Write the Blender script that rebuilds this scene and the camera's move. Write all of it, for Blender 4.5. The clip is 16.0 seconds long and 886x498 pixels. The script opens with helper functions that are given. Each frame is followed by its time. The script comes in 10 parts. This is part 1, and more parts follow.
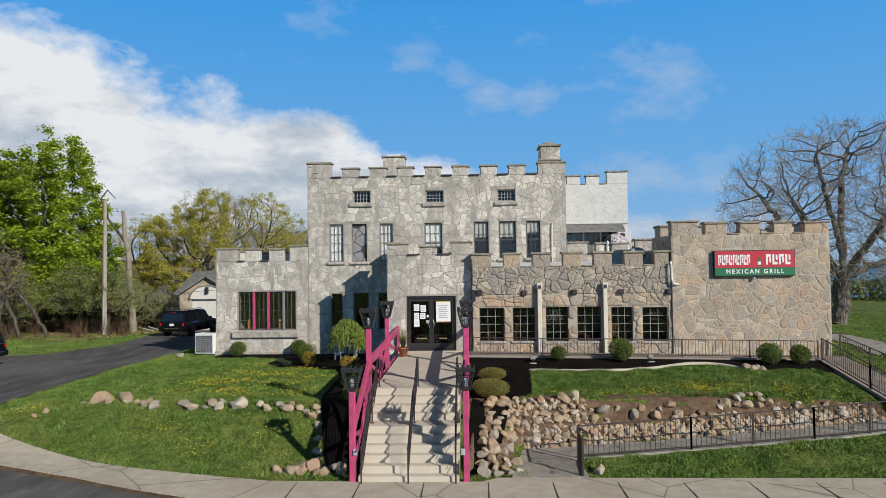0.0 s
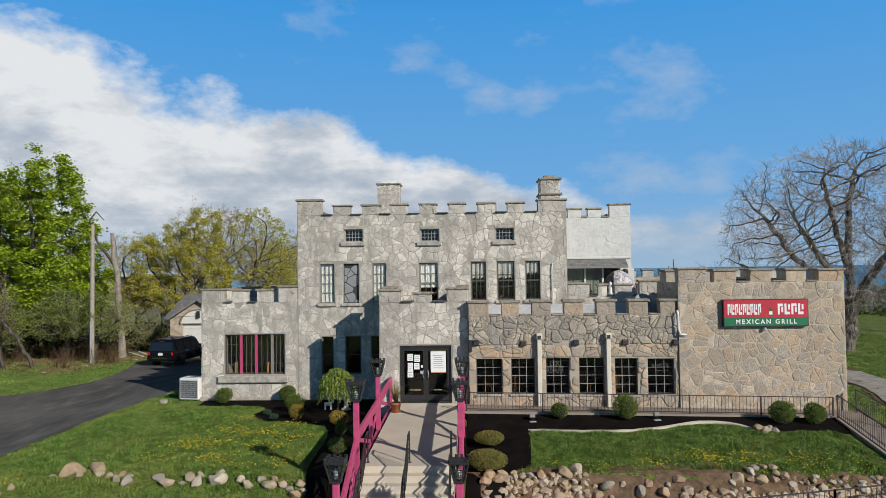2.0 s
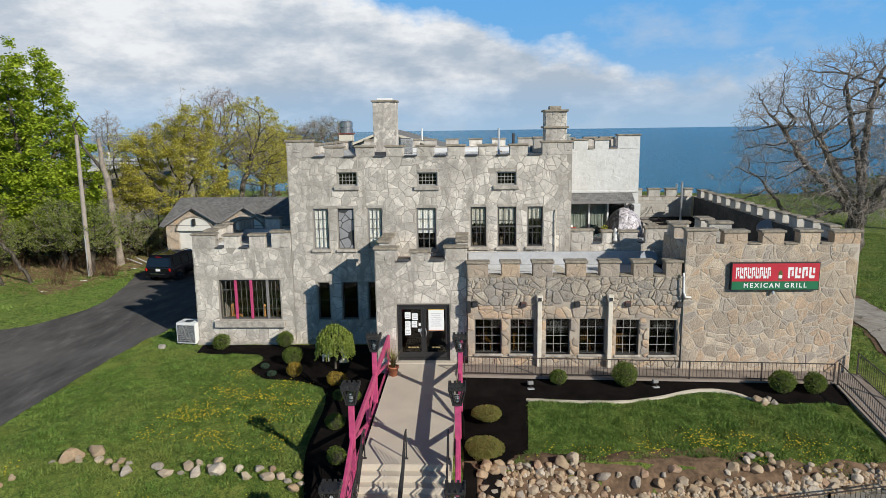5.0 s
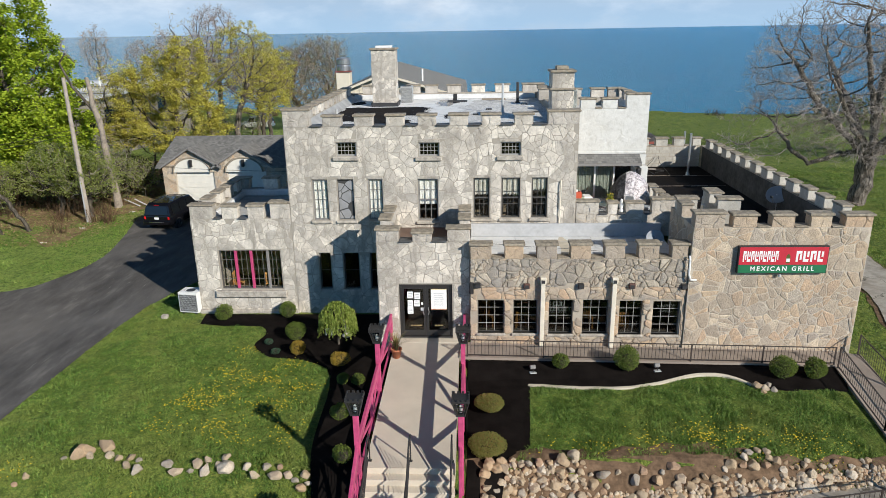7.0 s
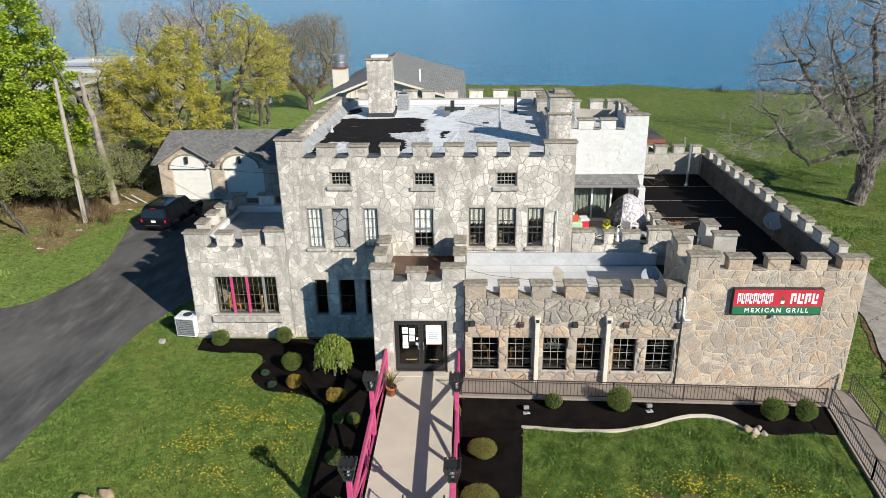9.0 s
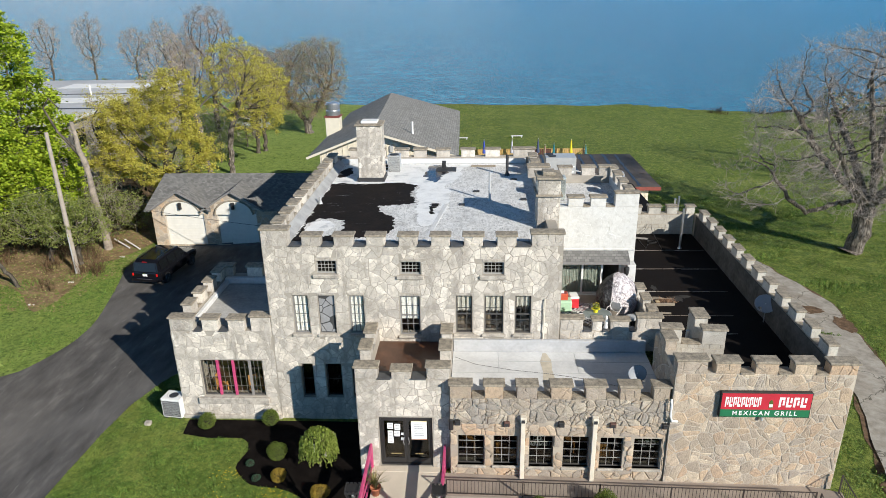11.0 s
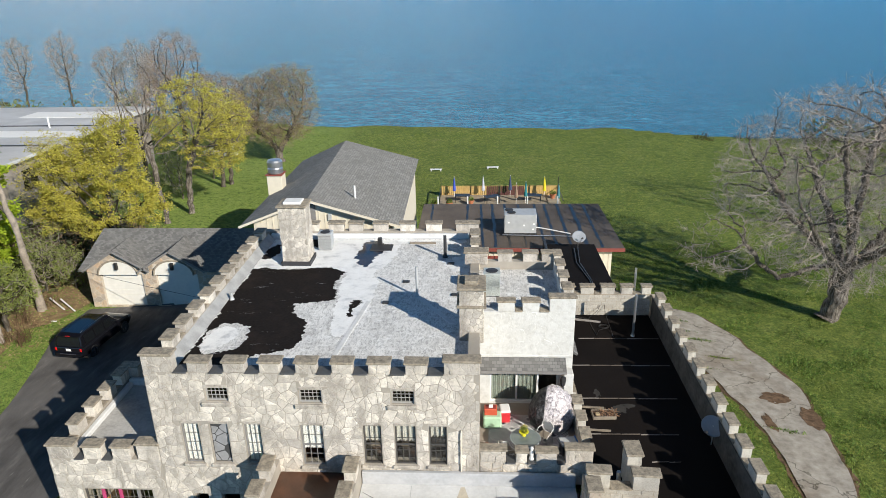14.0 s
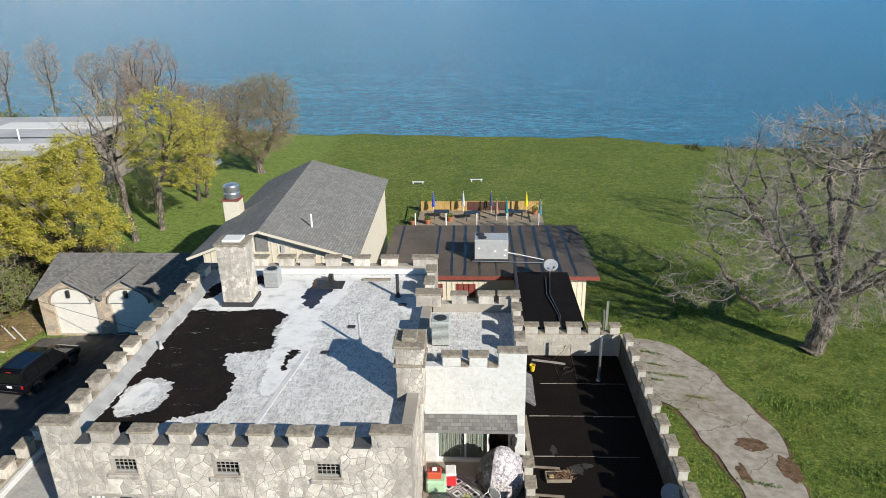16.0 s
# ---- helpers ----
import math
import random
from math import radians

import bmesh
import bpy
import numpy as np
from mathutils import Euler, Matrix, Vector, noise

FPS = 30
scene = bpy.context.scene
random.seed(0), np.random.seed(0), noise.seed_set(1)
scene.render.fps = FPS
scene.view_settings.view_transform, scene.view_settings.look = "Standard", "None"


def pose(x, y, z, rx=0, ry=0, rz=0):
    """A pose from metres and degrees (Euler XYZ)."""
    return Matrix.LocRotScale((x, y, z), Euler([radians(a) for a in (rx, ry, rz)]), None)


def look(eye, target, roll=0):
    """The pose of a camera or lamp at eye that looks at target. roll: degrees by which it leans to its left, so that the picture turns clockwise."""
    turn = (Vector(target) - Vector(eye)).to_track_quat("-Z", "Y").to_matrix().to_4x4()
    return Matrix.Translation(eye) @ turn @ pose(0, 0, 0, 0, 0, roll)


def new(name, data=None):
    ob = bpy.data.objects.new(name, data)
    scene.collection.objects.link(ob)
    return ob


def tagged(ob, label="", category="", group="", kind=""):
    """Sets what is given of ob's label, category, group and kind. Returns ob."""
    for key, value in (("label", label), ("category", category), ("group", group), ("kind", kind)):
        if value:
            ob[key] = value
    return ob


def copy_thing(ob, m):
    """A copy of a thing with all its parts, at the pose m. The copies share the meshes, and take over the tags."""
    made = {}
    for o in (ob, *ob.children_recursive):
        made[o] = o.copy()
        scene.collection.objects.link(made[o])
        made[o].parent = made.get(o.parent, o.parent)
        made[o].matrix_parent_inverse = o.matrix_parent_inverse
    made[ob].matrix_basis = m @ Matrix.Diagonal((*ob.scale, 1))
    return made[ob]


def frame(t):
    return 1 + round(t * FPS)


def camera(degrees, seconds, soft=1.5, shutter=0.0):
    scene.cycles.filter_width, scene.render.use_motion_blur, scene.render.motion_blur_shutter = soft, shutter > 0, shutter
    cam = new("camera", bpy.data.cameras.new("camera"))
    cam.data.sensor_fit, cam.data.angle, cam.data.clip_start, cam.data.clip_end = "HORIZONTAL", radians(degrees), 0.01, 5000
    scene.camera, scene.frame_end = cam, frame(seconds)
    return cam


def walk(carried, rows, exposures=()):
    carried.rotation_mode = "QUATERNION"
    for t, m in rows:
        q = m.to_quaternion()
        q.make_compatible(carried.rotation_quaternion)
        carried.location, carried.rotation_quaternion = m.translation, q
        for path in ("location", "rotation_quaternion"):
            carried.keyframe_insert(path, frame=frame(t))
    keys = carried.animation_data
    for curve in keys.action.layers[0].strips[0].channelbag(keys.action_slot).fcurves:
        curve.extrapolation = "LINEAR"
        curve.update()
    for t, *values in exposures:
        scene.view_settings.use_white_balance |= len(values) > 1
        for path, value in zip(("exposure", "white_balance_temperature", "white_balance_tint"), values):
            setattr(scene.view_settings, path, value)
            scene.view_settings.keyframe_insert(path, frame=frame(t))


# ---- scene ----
cam = camera(66.2, 16.0, soft=0.5)
PATH = [
    (0, (1.597, -27.696, 3.269), (1.517, -25.698, 3.327), -0.8),
    (0.5, (1.646, -27.317, 3.658), (1.566, -25.319, 3.716), -0.8),
    (1, (1.665, -26.945, 4.079), (1.587, -24.948, 4.139), -0.8),
    (1.5, (1.684, -26.627, 4.587), (1.607, -24.629, 4.648), -0.8),
    (2, (1.739, -26.409, 5.104), (1.661, -24.411, 5.163), -0.8),
    (2.5, (1.772, -26.192, 5.645), (1.693, -24.194, 5.661), -0.8),
    (3, (1.798, -25.918, 6.199), (1.719, -23.92, 6.139), -0.8),
    (3.5, (1.838, -25.663, 6.844), (1.757, -23.669, 6.706), -0.8),
    (4, (1.849, -25.459, 7.435), (1.766, -23.471, 7.227), -0.8),
    (6.5, (1.793, -24.087, 10.664), (1.706, -22.168, 10.108), -0.9),
    (7, (1.772, -23.851, 11.268), (1.683, -21.951, 10.65), -1.0),
    (7.5, (1.802, -23.619, 11.824), (1.712, -21.741, 11.143), -1.0),
    (8, (1.884, -23.345, 12.426), (1.793, -21.484, 11.698), -1.0),
    (8.5, (1.978, -23.064, 13.137), (1.885, -21.205, 12.407), -1.1),
    (9, (2.004, -22.818, 13.962), (1.912, -20.958, 13.232), -1.0),
    (11.5, (3.082, -20.56, 17.807), (2.981, -18.703, 17.073), -1.1),
    (12, (3.662, -19.783, 18.271), (3.561, -17.925, 17.538), -1.1),
    (12.5, (4.277, -18.979, 18.745), (4.176, -17.121, 18.012), -1.1),
    (13, (4.835, -18.186, 19.223), (4.735, -16.328, 18.49), -1.1),
    (13.5, (5.388, -17.416, 19.722), (5.286, -15.558, 18.988), -1.1),
    (14, (5.925, -16.688, 20.256), (5.823, -14.831, 19.521), -1.1),
    (14.5, (6.446, -15.913, 20.611), (6.344, -14.056, 19.876), -1.1),
    (15, (6.978, -15.195, 20.833), (6.875, -13.338, 20.097), -1.1),
    (15.5, (7.528, -14.511, 20.988), (7.424, -12.654, 20.252), -1.1),
    (16, (8.108, -13.849, 21.171), (8.003, -11.993, 20.434), -1.1),
]
walk(cam, [(t, look(eye, target, roll)) for t, eye, target, roll in PATH],
     exposures=[(0.0, -0.36, 6300, 10), (2.5, -0.42, 6330, 10), (4.5, -0.31, 6330, 10), (7.0, -0.04, 6310, 10), (9.0, 0.20, 6290, 10), (12.5, 0.13, 6400, 10), (16.0, 0.13, 6400, 10)])

# ---- light ----
SUN_EL, SUN_AZ = radians(26.5), math.atan2(-0.715, 0.70)  # height over the horizon; plan angle from +x
to_sun = Vector((math.cos(SUN_EL) * math.cos(SUN_AZ), math.cos(SUN_EL) * math.sin(SUN_AZ), math.sin(SUN_EL)))
sun = new("sun", bpy.data.lights.new("sun", "SUN"))
sun.data.energy, sun.data.angle, sun.data.color = 5.7, radians(0.55), (1.0, 0.94, 0.83)
sun.matrix_world = look(to_sun * 200, (0, 0, 0))

world = bpy.data.worlds.new("world")
scene.world = world
world.use_nodes = True
wn, wl = world.node_tree.nodes, world.node_tree.links
wn.clear()


def wnode(kind):
    return wn.new(kind)


def wmath(operation):
    n = wn.new("ShaderNodeMath")
    n.operation = operation
    return n


w_out, w_bg = wnode("ShaderNodeOutputWorld"), wnode("ShaderNodeBackground")
w_sky = wnode("ShaderNodeTexSky")
w_sky.sky_type, w_sky.sun_disc, w_sky.sun_elevation, w_sky.sun_rotation = "NISHITA", False, SUN_EL, math.pi / 2 - SUN_AZ
w_sky.altitude, w_sky.air_density, w_sky.dust_density, w_sky.ozone_density = 1200, 1.0, 0.1, 5.0
# the overhead sky is dimmed to weaken the fill light
w_hsv = wnode("ShaderNodeHueSaturation")
w_hsv.inputs["Saturation"].default_value, w_hsv.inputs["Value"].default_value = 1.12, 0.32
wl.new(w_sky.outputs[0], w_hsv.inputs["Color"])
w_tc = wnode("ShaderNodeTexCoord")


def wcloud(scale, stretch, shift, detail=9, rough=0.58):
    mp_, n_ = wnode("ShaderNodeMapping"), wnode("ShaderNodeTexNoise")
    mp_.inputs["Scale"].default_value, mp_.inputs["Location"].default_value = stretch, shift
    n_.inputs["Scale"].default_value, n_.inputs["Detail"].default_value, n_.inputs["Roughness"].default_value = scale, detail, rough
    wl.new(w_tc.outputs["Generated"], mp_.inputs["Vector"])
    wl.new(mp_.outputs[0], n_.inputs["Vector"])
    return n_.outputs[0]


def wcalc(op, a, b):
    n_ = wmath(op)
    for i_, v_ in enumerate((a, b)):
        if isinstance(v_, (int, float)):
            n_.inputs[i_].default_value = v_
        else:
            wl.new(v_, n_.inputs[i_])
    return n_.outputs[0]


def wramp(fac, stops):
    r_ = wnode("ShaderNodeValToRGB")
    while len(r_.color_ramp.elements) < len(stops):
        r_.color_ramp.elements.new(0.5)
    for e_, (p_, c_) in zip(r_.color_ramp.elements, stops):
        e_.position, e_.color = p_, (*c_, 1)
    wl.new(fac, r_.inputs[0])
    return r_.outputs[0]


def wmix(fac, a, b):
    m_ = wnode("ShaderNodeMix")
    m_.data_type = "RGBA"
    for k_, v_ in (("Factor", fac), ("A", a), ("B", b)):
        wl.new(v_, m_.inputs[k_])
    return m_.outputs["Result"]


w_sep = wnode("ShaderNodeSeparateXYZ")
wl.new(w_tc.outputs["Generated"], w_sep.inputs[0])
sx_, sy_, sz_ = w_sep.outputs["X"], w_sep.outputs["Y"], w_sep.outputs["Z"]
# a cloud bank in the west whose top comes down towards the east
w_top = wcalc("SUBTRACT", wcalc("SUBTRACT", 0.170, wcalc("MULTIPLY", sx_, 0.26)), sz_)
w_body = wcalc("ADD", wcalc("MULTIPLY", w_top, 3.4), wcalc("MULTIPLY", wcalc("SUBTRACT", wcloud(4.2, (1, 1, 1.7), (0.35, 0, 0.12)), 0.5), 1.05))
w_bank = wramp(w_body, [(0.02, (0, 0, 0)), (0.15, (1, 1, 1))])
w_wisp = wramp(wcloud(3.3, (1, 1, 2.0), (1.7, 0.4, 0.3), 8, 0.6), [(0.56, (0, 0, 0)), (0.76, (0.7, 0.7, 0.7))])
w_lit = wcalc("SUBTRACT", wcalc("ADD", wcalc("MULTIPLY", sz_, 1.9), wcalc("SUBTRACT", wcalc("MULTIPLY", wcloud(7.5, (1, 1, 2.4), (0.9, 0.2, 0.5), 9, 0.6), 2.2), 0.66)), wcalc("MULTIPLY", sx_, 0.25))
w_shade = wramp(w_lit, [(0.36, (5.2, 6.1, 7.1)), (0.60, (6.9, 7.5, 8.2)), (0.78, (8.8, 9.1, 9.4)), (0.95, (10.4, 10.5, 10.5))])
# the low sky gets its own bright blue gradient over the dimmed sky
w_low_sky = wramp(sz_, [(0.0, (0.96, 0.96, 0.96)), (0.36, (0.9, 0.9, 0.9)), (0.52, (0, 0, 0))])
w_all = wmix(w_low_sky, w_hsv.outputs[0], wramp(sz_, [(0.0, (4.3, 6.5, 8.8)), (0.12, (2.2, 5.5, 9.8)), (0.36, (0.85, 4.5, 10.2))]))
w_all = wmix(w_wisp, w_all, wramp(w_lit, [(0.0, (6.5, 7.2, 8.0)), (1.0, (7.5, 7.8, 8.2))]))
# the bank fades out southward, which also weakens the fill
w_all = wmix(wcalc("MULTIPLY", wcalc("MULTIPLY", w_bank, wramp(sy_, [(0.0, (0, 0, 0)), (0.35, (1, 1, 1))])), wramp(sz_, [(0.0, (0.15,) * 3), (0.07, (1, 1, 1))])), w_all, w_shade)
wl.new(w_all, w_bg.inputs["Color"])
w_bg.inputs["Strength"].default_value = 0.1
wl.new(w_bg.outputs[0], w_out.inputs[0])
scene.view_settings.exposure = 0.0


# ---- materials ----
class Mat:
    """A node material built step by step."""

    def __init__(self, name, rough=0.7, metal=0.0, spec=0.5):
        self.m = bpy.data.materials.new(name)
        self.m.use_nodes = True
        self.n, self.l = self.m.node_tree.nodes, self.m.node_tree.links
        self.b = self.n["Principled BSDF"]
        self.b.inputs["Roughness"].default_value = rough
        self.b.inputs["Metallic"].default_value = metal
        self.b.inputs["Specular IOR Level"].default_value = spec
        self.tc = self.n.new("ShaderNodeTexCoord")

    def node(self, kind):
        return self.n.new(kind)

    def noise(self, scale, detail=4, rough=0.55, stretch=None):
        n = self.node("ShaderNodeTexNoise")
        n.inputs["Scale"].default_value, n.inputs["Detail"].default_value, n.inputs["Roughness"].default_value = scale, detail, rough
        if stretch:
            mp = self.node("ShaderNodeMapping")
            mp.inputs["Scale"].default_value = stretch
            self.l.new(self.tc.outputs["Object"], mp.inputs["Vector"])
            self.l.new(mp.outputs[0], n.inputs["Vector"])
        else:
            self.l.new(self.tc.outputs["Object"], n.inputs["Vector"])
        return n.outputs[0]

    def ramp(self, fac, stops, step=False):
        r = self.node("ShaderNodeValToRGB")
        cr = r.color_ramp
        cr.interpolation = "CONSTANT" if step else "LINEAR"
        while len(cr.elements) < len(stops):
            cr.elements.new(0.5)
        for e, (p, c) in zip(cr.elements, stops):
            e.position = p
            e.color = (*c, 1) if len(c) == 3 else c
        self.l.new(fac, r.inputs[0])
        return r.outputs[0]

    def mix(self, fac, a, b, mode="MIX"):
        x = self.node("ShaderNodeMix")
        x.data_type, x.blend_type = "RGBA", mode
        for sock, v in (("Factor", fac), ("A", a), ("B", b)):
            if isinstance(v, (int, float)):
                x.inputs[sock].default_value = v
            elif isinstance(v, tuple):
                x.inputs[sock].default_value = (*v, 1)
            else:
                self.l.new(v, x.inputs[sock])
        return x.outputs["Result"]

    def math(self, op, a, b):
        x = self.node("ShaderNodeMath")
        x.operation = op
        for i, v in enumerate((a, b)):
            if isinstance(v, (int, float)):
                x.inputs[i].default_value = v
            else:
                self.l.new(v, x.inputs[i])
        return x.outputs[0]

    def rand(self, islands=False):
        if islands:
            return self.node("ShaderNodeNewGeometry").outputs["Random Per Island"]
        return self.node("ShaderNodeObjectInfo").outputs["Random"]

    def color(self, c):
        if isinstance(c, tuple):
            self.b.inputs["Base Color"].default_value = (*c, 1)
        else:
            self.l.new(c, self.b.inputs["Base Color"])
        return self

    def rough(self, s):
        self.l.new(s, self.b.inputs["Roughness"])
        return self

    def bump(self, h, strength=0.4, dist=0.02):
        b = self.node("ShaderNodeBump")
        b.inputs["Strength"].default_value, b.inputs["Distance"].default_value = strength, dist
        self.l.new(h, b.inputs["Height"])
        self.l.new(b.outputs[0], self.b.inputs["Normal"])
        return self


def plain(name, col, rough=0.6, metal=0.0, var=0.25, scale=3.0, bump=0.15, grain=40.0, spec=0.5):
    """A surface of one colour with wear at two scales."""
    m = Mat(name, rough, metal, spec)
    big, fine = m.noise(scale, 5), m.noise(grain, 3)
    dark = tuple(c * (1 - var) for c in col)
    light = tuple(min(1, c * (1 + var * 0.6)) for c in col)
    c = m.ramp(big, [(0.3, dark), (0.7, light)])
    c = m.mix(0.35, c, m.ramp(fine, [(0.3, dark), (0.7, light)]))
    m.color(c)
    m.rough(m.ramp(fine, [(0.3, (max(0.02, rough - 0.08),) * 3), (0.7, (min(1, rough + 0.08),) * 3)]))
    if bump:
        m.bump(fine, bump, 0.01)
    return m.m


def stone_mat(name, cols, islands, blotch=(0.235, 0.21, 0.18), amount=0.42, streak=0.75, relief=0.016):
    m = Mat(name, 0.88, spec=0.25)
    r = m.rand(islands)
    n = len(cols)
    c = m.ramp(r, [(i / n, col) for i, col in enumerate(cols)], step=True)
    big, mid, fine = m.noise(0.55, 5), m.noise(4.2, 7, 0.68), m.noise(26, 5, 0.65)
    c = m.mix(m.ramp(mid, [(0.46, (0, 0, 0)), (0.62, (amount,) * 3)]), c, blotch)
    c = m.mix(m.ramp(big, [(0.48, (0, 0, 0)), (0.62, (streak * 0.8,) * 3)]), c, blotch)
    c = m.mix(m.ramp(m.noise(1.5, 6, 0.65, (1.3, 1.3, 0.32)), [(0.50, (0, 0, 0)), (0.64, (streak,) * 3)]), c, blotch)
    c = m.mix(m.ramp(fine, [(0.35, (0.0,) * 3), (0.75, (0.45,) * 3)]), c, tuple(min(0.8, x * 1.25) for x in cols[0]))
    grit = m.noise(12, 7, 0.8)
    c = m.mix(m.ramp(grit, [(0.34, (0.42,) * 3), (0.48, (0,) * 3)]), c, tuple(x * 0.62 for x in blotch))
    m.color(c)
    m.bump(m.math("ADD", m.math("MULTIPLY", mid, 1.4), m.math("ADD", fine, grit)), 0.8, relief)
    return m.m


GREY_STONES = [(0.58, 0.53, 0.465), (0.77, 0.71, 0.62), (0.53, 0.485, 0.425), (0.67, 0.615, 0.535), (0.49, 0.45, 0.40), (0.80, 0.74, 0.65), (0.60, 0.55, 0.48), (0.73, 0.67, 0.58), (0.46, 0.425, 0.375), (0.64, 0.585, 0.51)]
TAN_STONES = [(0.486, 0.378, 0.275), (0.360, 0.306, 0.243), (0.585, 0.468, 0.342), (0.414, 0.338, 0.257), (0.549, 0.410, 0.279), (0.342, 0.306, 0.266), (0.621, 0.522, 0.396), (0.549, 0.387, 0.257), (0.432, 0.378, 0.315), (0.486, 0.405, 0.315)]
STONE_GREY, STONE_GREY_I = stone_mat("grey_fieldstone", GREY_STONES, False), stone_mat("grey_fieldstone_field", GREY_STONES, True)
STONE_TAN = stone_mat("tan_fieldstone", TAN_STONES, False, (0.25, 0.21, 0.17), 0.45, 0.35, 0.028)
DINE_STONES = [(0.47, 0.40, 0.32), (0.36, 0.325, 0.28), (0.56, 0.48, 0.375), (0.41, 0.36, 0.295), (0.52, 0.42, 0.315), (0.345, 0.32, 0.285), (0.60, 0.525, 0.42), (0.45, 0.40, 0.335)]
STONE_DINE_I = stone_mat("grey_tan_rough_stone", DINE_STONES, True, (0.235, 0.205, 0.17), 0.5, 0.5, 0.05)
STONE_TAN_I = stone_mat("tan_fieldstone_field", TAN_STONES, True, (0.25, 0.21, 0.17), 0.45, 0.35, 0.028)
ROCK_COLOURS = [(0.47, 0.355, 0.235), (0.37, 0.27, 0.175), (0.56, 0.47, 0.35), (0.43, 0.27, 0.18), (0.36, 0.335, 0.30), (0.64, 0.565, 0.465), (0.50, 0.345, 0.21), (0.40, 0.32, 0.235), (0.53, 0.43, 0.325)]
ROCK = stone_mat("boulder_stone", ROCK_COLOURS, False, (0.26, 0.20, 0.135), 0.35, 0.25)
ROCK_I = stone_mat("small_stone", ROCK_COLOURS, True, (0.26, 0.20, 0.135), 0.35, 0.25)
BLOCK_I = stone_mat("pale_concrete_block", [(0.50, 0.47, 0.41), (0.46, 0.43, 0.37), (0.54, 0.51, 0.45), (0.43, 0.40, 0.35)], True, (0.3, 0.28, 0.25), 0.35)
MORTAR_GREY = plain("grey_mortar", (0.36, 0.325, 0.275), 0.92, var=0.2, scale=1.5, bump=0.4, grain=30)
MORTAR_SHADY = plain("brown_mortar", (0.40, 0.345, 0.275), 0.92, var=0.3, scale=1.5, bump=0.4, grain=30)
MORTAR_TAN = plain("tan_mortar", (0.52, 0.455, 0.37), 0.92, var=0.3, scale=1.5, bump=0.4, grain=30)
COPING = plain("weathered_coping", (0.32, 0.275, 0.21), 0.9, var=0.65, scale=6.0, bump=0.5, grain=18)
LINTEL = plain("weathered_lintel", (0.43, 0.39, 0.335), 0.9, var=0.6, scale=4.5, bump=0.5, grain=22)
STUCCO = Mat("white_stucco", 0.9, spec=0.2)
su1, su2 = STUCCO.noise(1.0, 5), STUCCO.noise(5.5, 6, 0.62)
STUCCO.color(STUCCO.mix(STUCCO.ramp(su1, [(0.4, (0,) * 3), (0.7, (0.4,) * 3)]), STUCCO.ramp(su2, [(0.3, (0.53, 0.52, 0.49)), (0.5, (0.63, 0.625, 0.60)), (0.7, (0.67, 0.665, 0.64))]), (0.52, 0.51, 0.48)))
STUCCO.bump(su2, 0.7, 0.03)
STUCCO = STUCCO.m
CONCRETE = plain("pale_concrete", (0.60, 0.53, 0.425), 0.88, var=0.2, scale=0.7, bump=0.2, grain=35)
CONCRETE_OLD = Mat("cracked_concrete", 0.9, spec=0.25)
o1, o2, o3 = CONCRETE_OLD.noise(0.35, 5, 0.6), CONCRETE_OLD.noise(2.2, 6, 0.65), CONCRETE_OLD.noise(30, 4)
cr_ = CONCRETE_OLD.node("ShaderNodeTexVoronoi")
cr_.feature, cr_.inputs["Scale"].default_value = "DISTANCE_TO_EDGE", 0.26
wv_ = CONCRETE_OLD.node("ShaderNodeVectorMath")
wv_.operation = "ADD"
nn_ = CONCRETE_OLD.node("ShaderNodeTexNoise")
nn_.inputs["Scale"].default_value, nn_.inputs["Detail"].default_value = 1.6, 5
CONCRETE_OLD.l.new(CONCRETE_OLD.tc.outputs["Object"], nn_.inputs["Vector"])
CONCRETE_OLD.l.new(CONCRETE_OLD.tc.outputs["Object"], wv_.inputs[0])
CONCRETE_OLD.l.new(nn_.outputs["Color"], wv_.inputs[1])
CONCRETE_OLD.l.new(wv_.outputs[0], cr_.inputs["Vector"])
oc = CONCRETE_OLD.ramp(o2, [(0.3, (0.23, 0.205, 0.17)), (0.5, (0.34, 0.31, 0.265)), (0.7, (0.43, 0.395, 0.345))])
oc = CONCRETE_OLD.mix(CONCRETE_OLD.ramp(o1, [(0.56, (0,) * 3), (0.70, (0.6,) * 3)]), oc, (0.21, 0.165, 0.12))
oc = CONCRETE_OLD.mix(CONCRETE_OLD.ramp(cr_.outputs["Distance"], [(0.0, (0.8,) * 3), (0.010, (0,) * 3)]), oc, (0.05, 0.045, 0.03))
CONCRETE_OLD.color(oc)
CONCRETE_OLD.bump(CONCRETE_OLD.math("ADD", o3, o2), 0.35, 0.02)
CONCRETE_OLD = CONCRETE_OLD.m
RAMP_CONCRETE = plain("mauve_brown_concrete", (0.33, 0.275, 0.23), 0.9, var=0.3, scale=0.9, bump=0.3, grain=30, spec=0.2)
TRIM_DARK = plain("dark_window_frame", (0.075, 0.07, 0.065), 0.5, var=0.3, bump=0.1)
TRIM_GREY = plain("weathered_grey_trim", (0.22, 0.21, 0.20), 0.7, var=0.3, bump=0.2)
BLACK_METAL = plain("black_iron", (0.028, 0.027, 0.027), 0.45, var=0.3, bump=0.1)
BROWN_METAL = plain("brown_black_iron", (0.055, 0.042, 0.036), 0.5, var=0.3, bump=0.1)
PINK = plain("pink_painted_wood", (0.50, 0.065, 0.17), 0.55, var=0.35, scale=5, bump=0.35, grain=28)
WHITE = plain("white_paint", (0.78, 0.77, 0.74), 0.55, var=0.08)
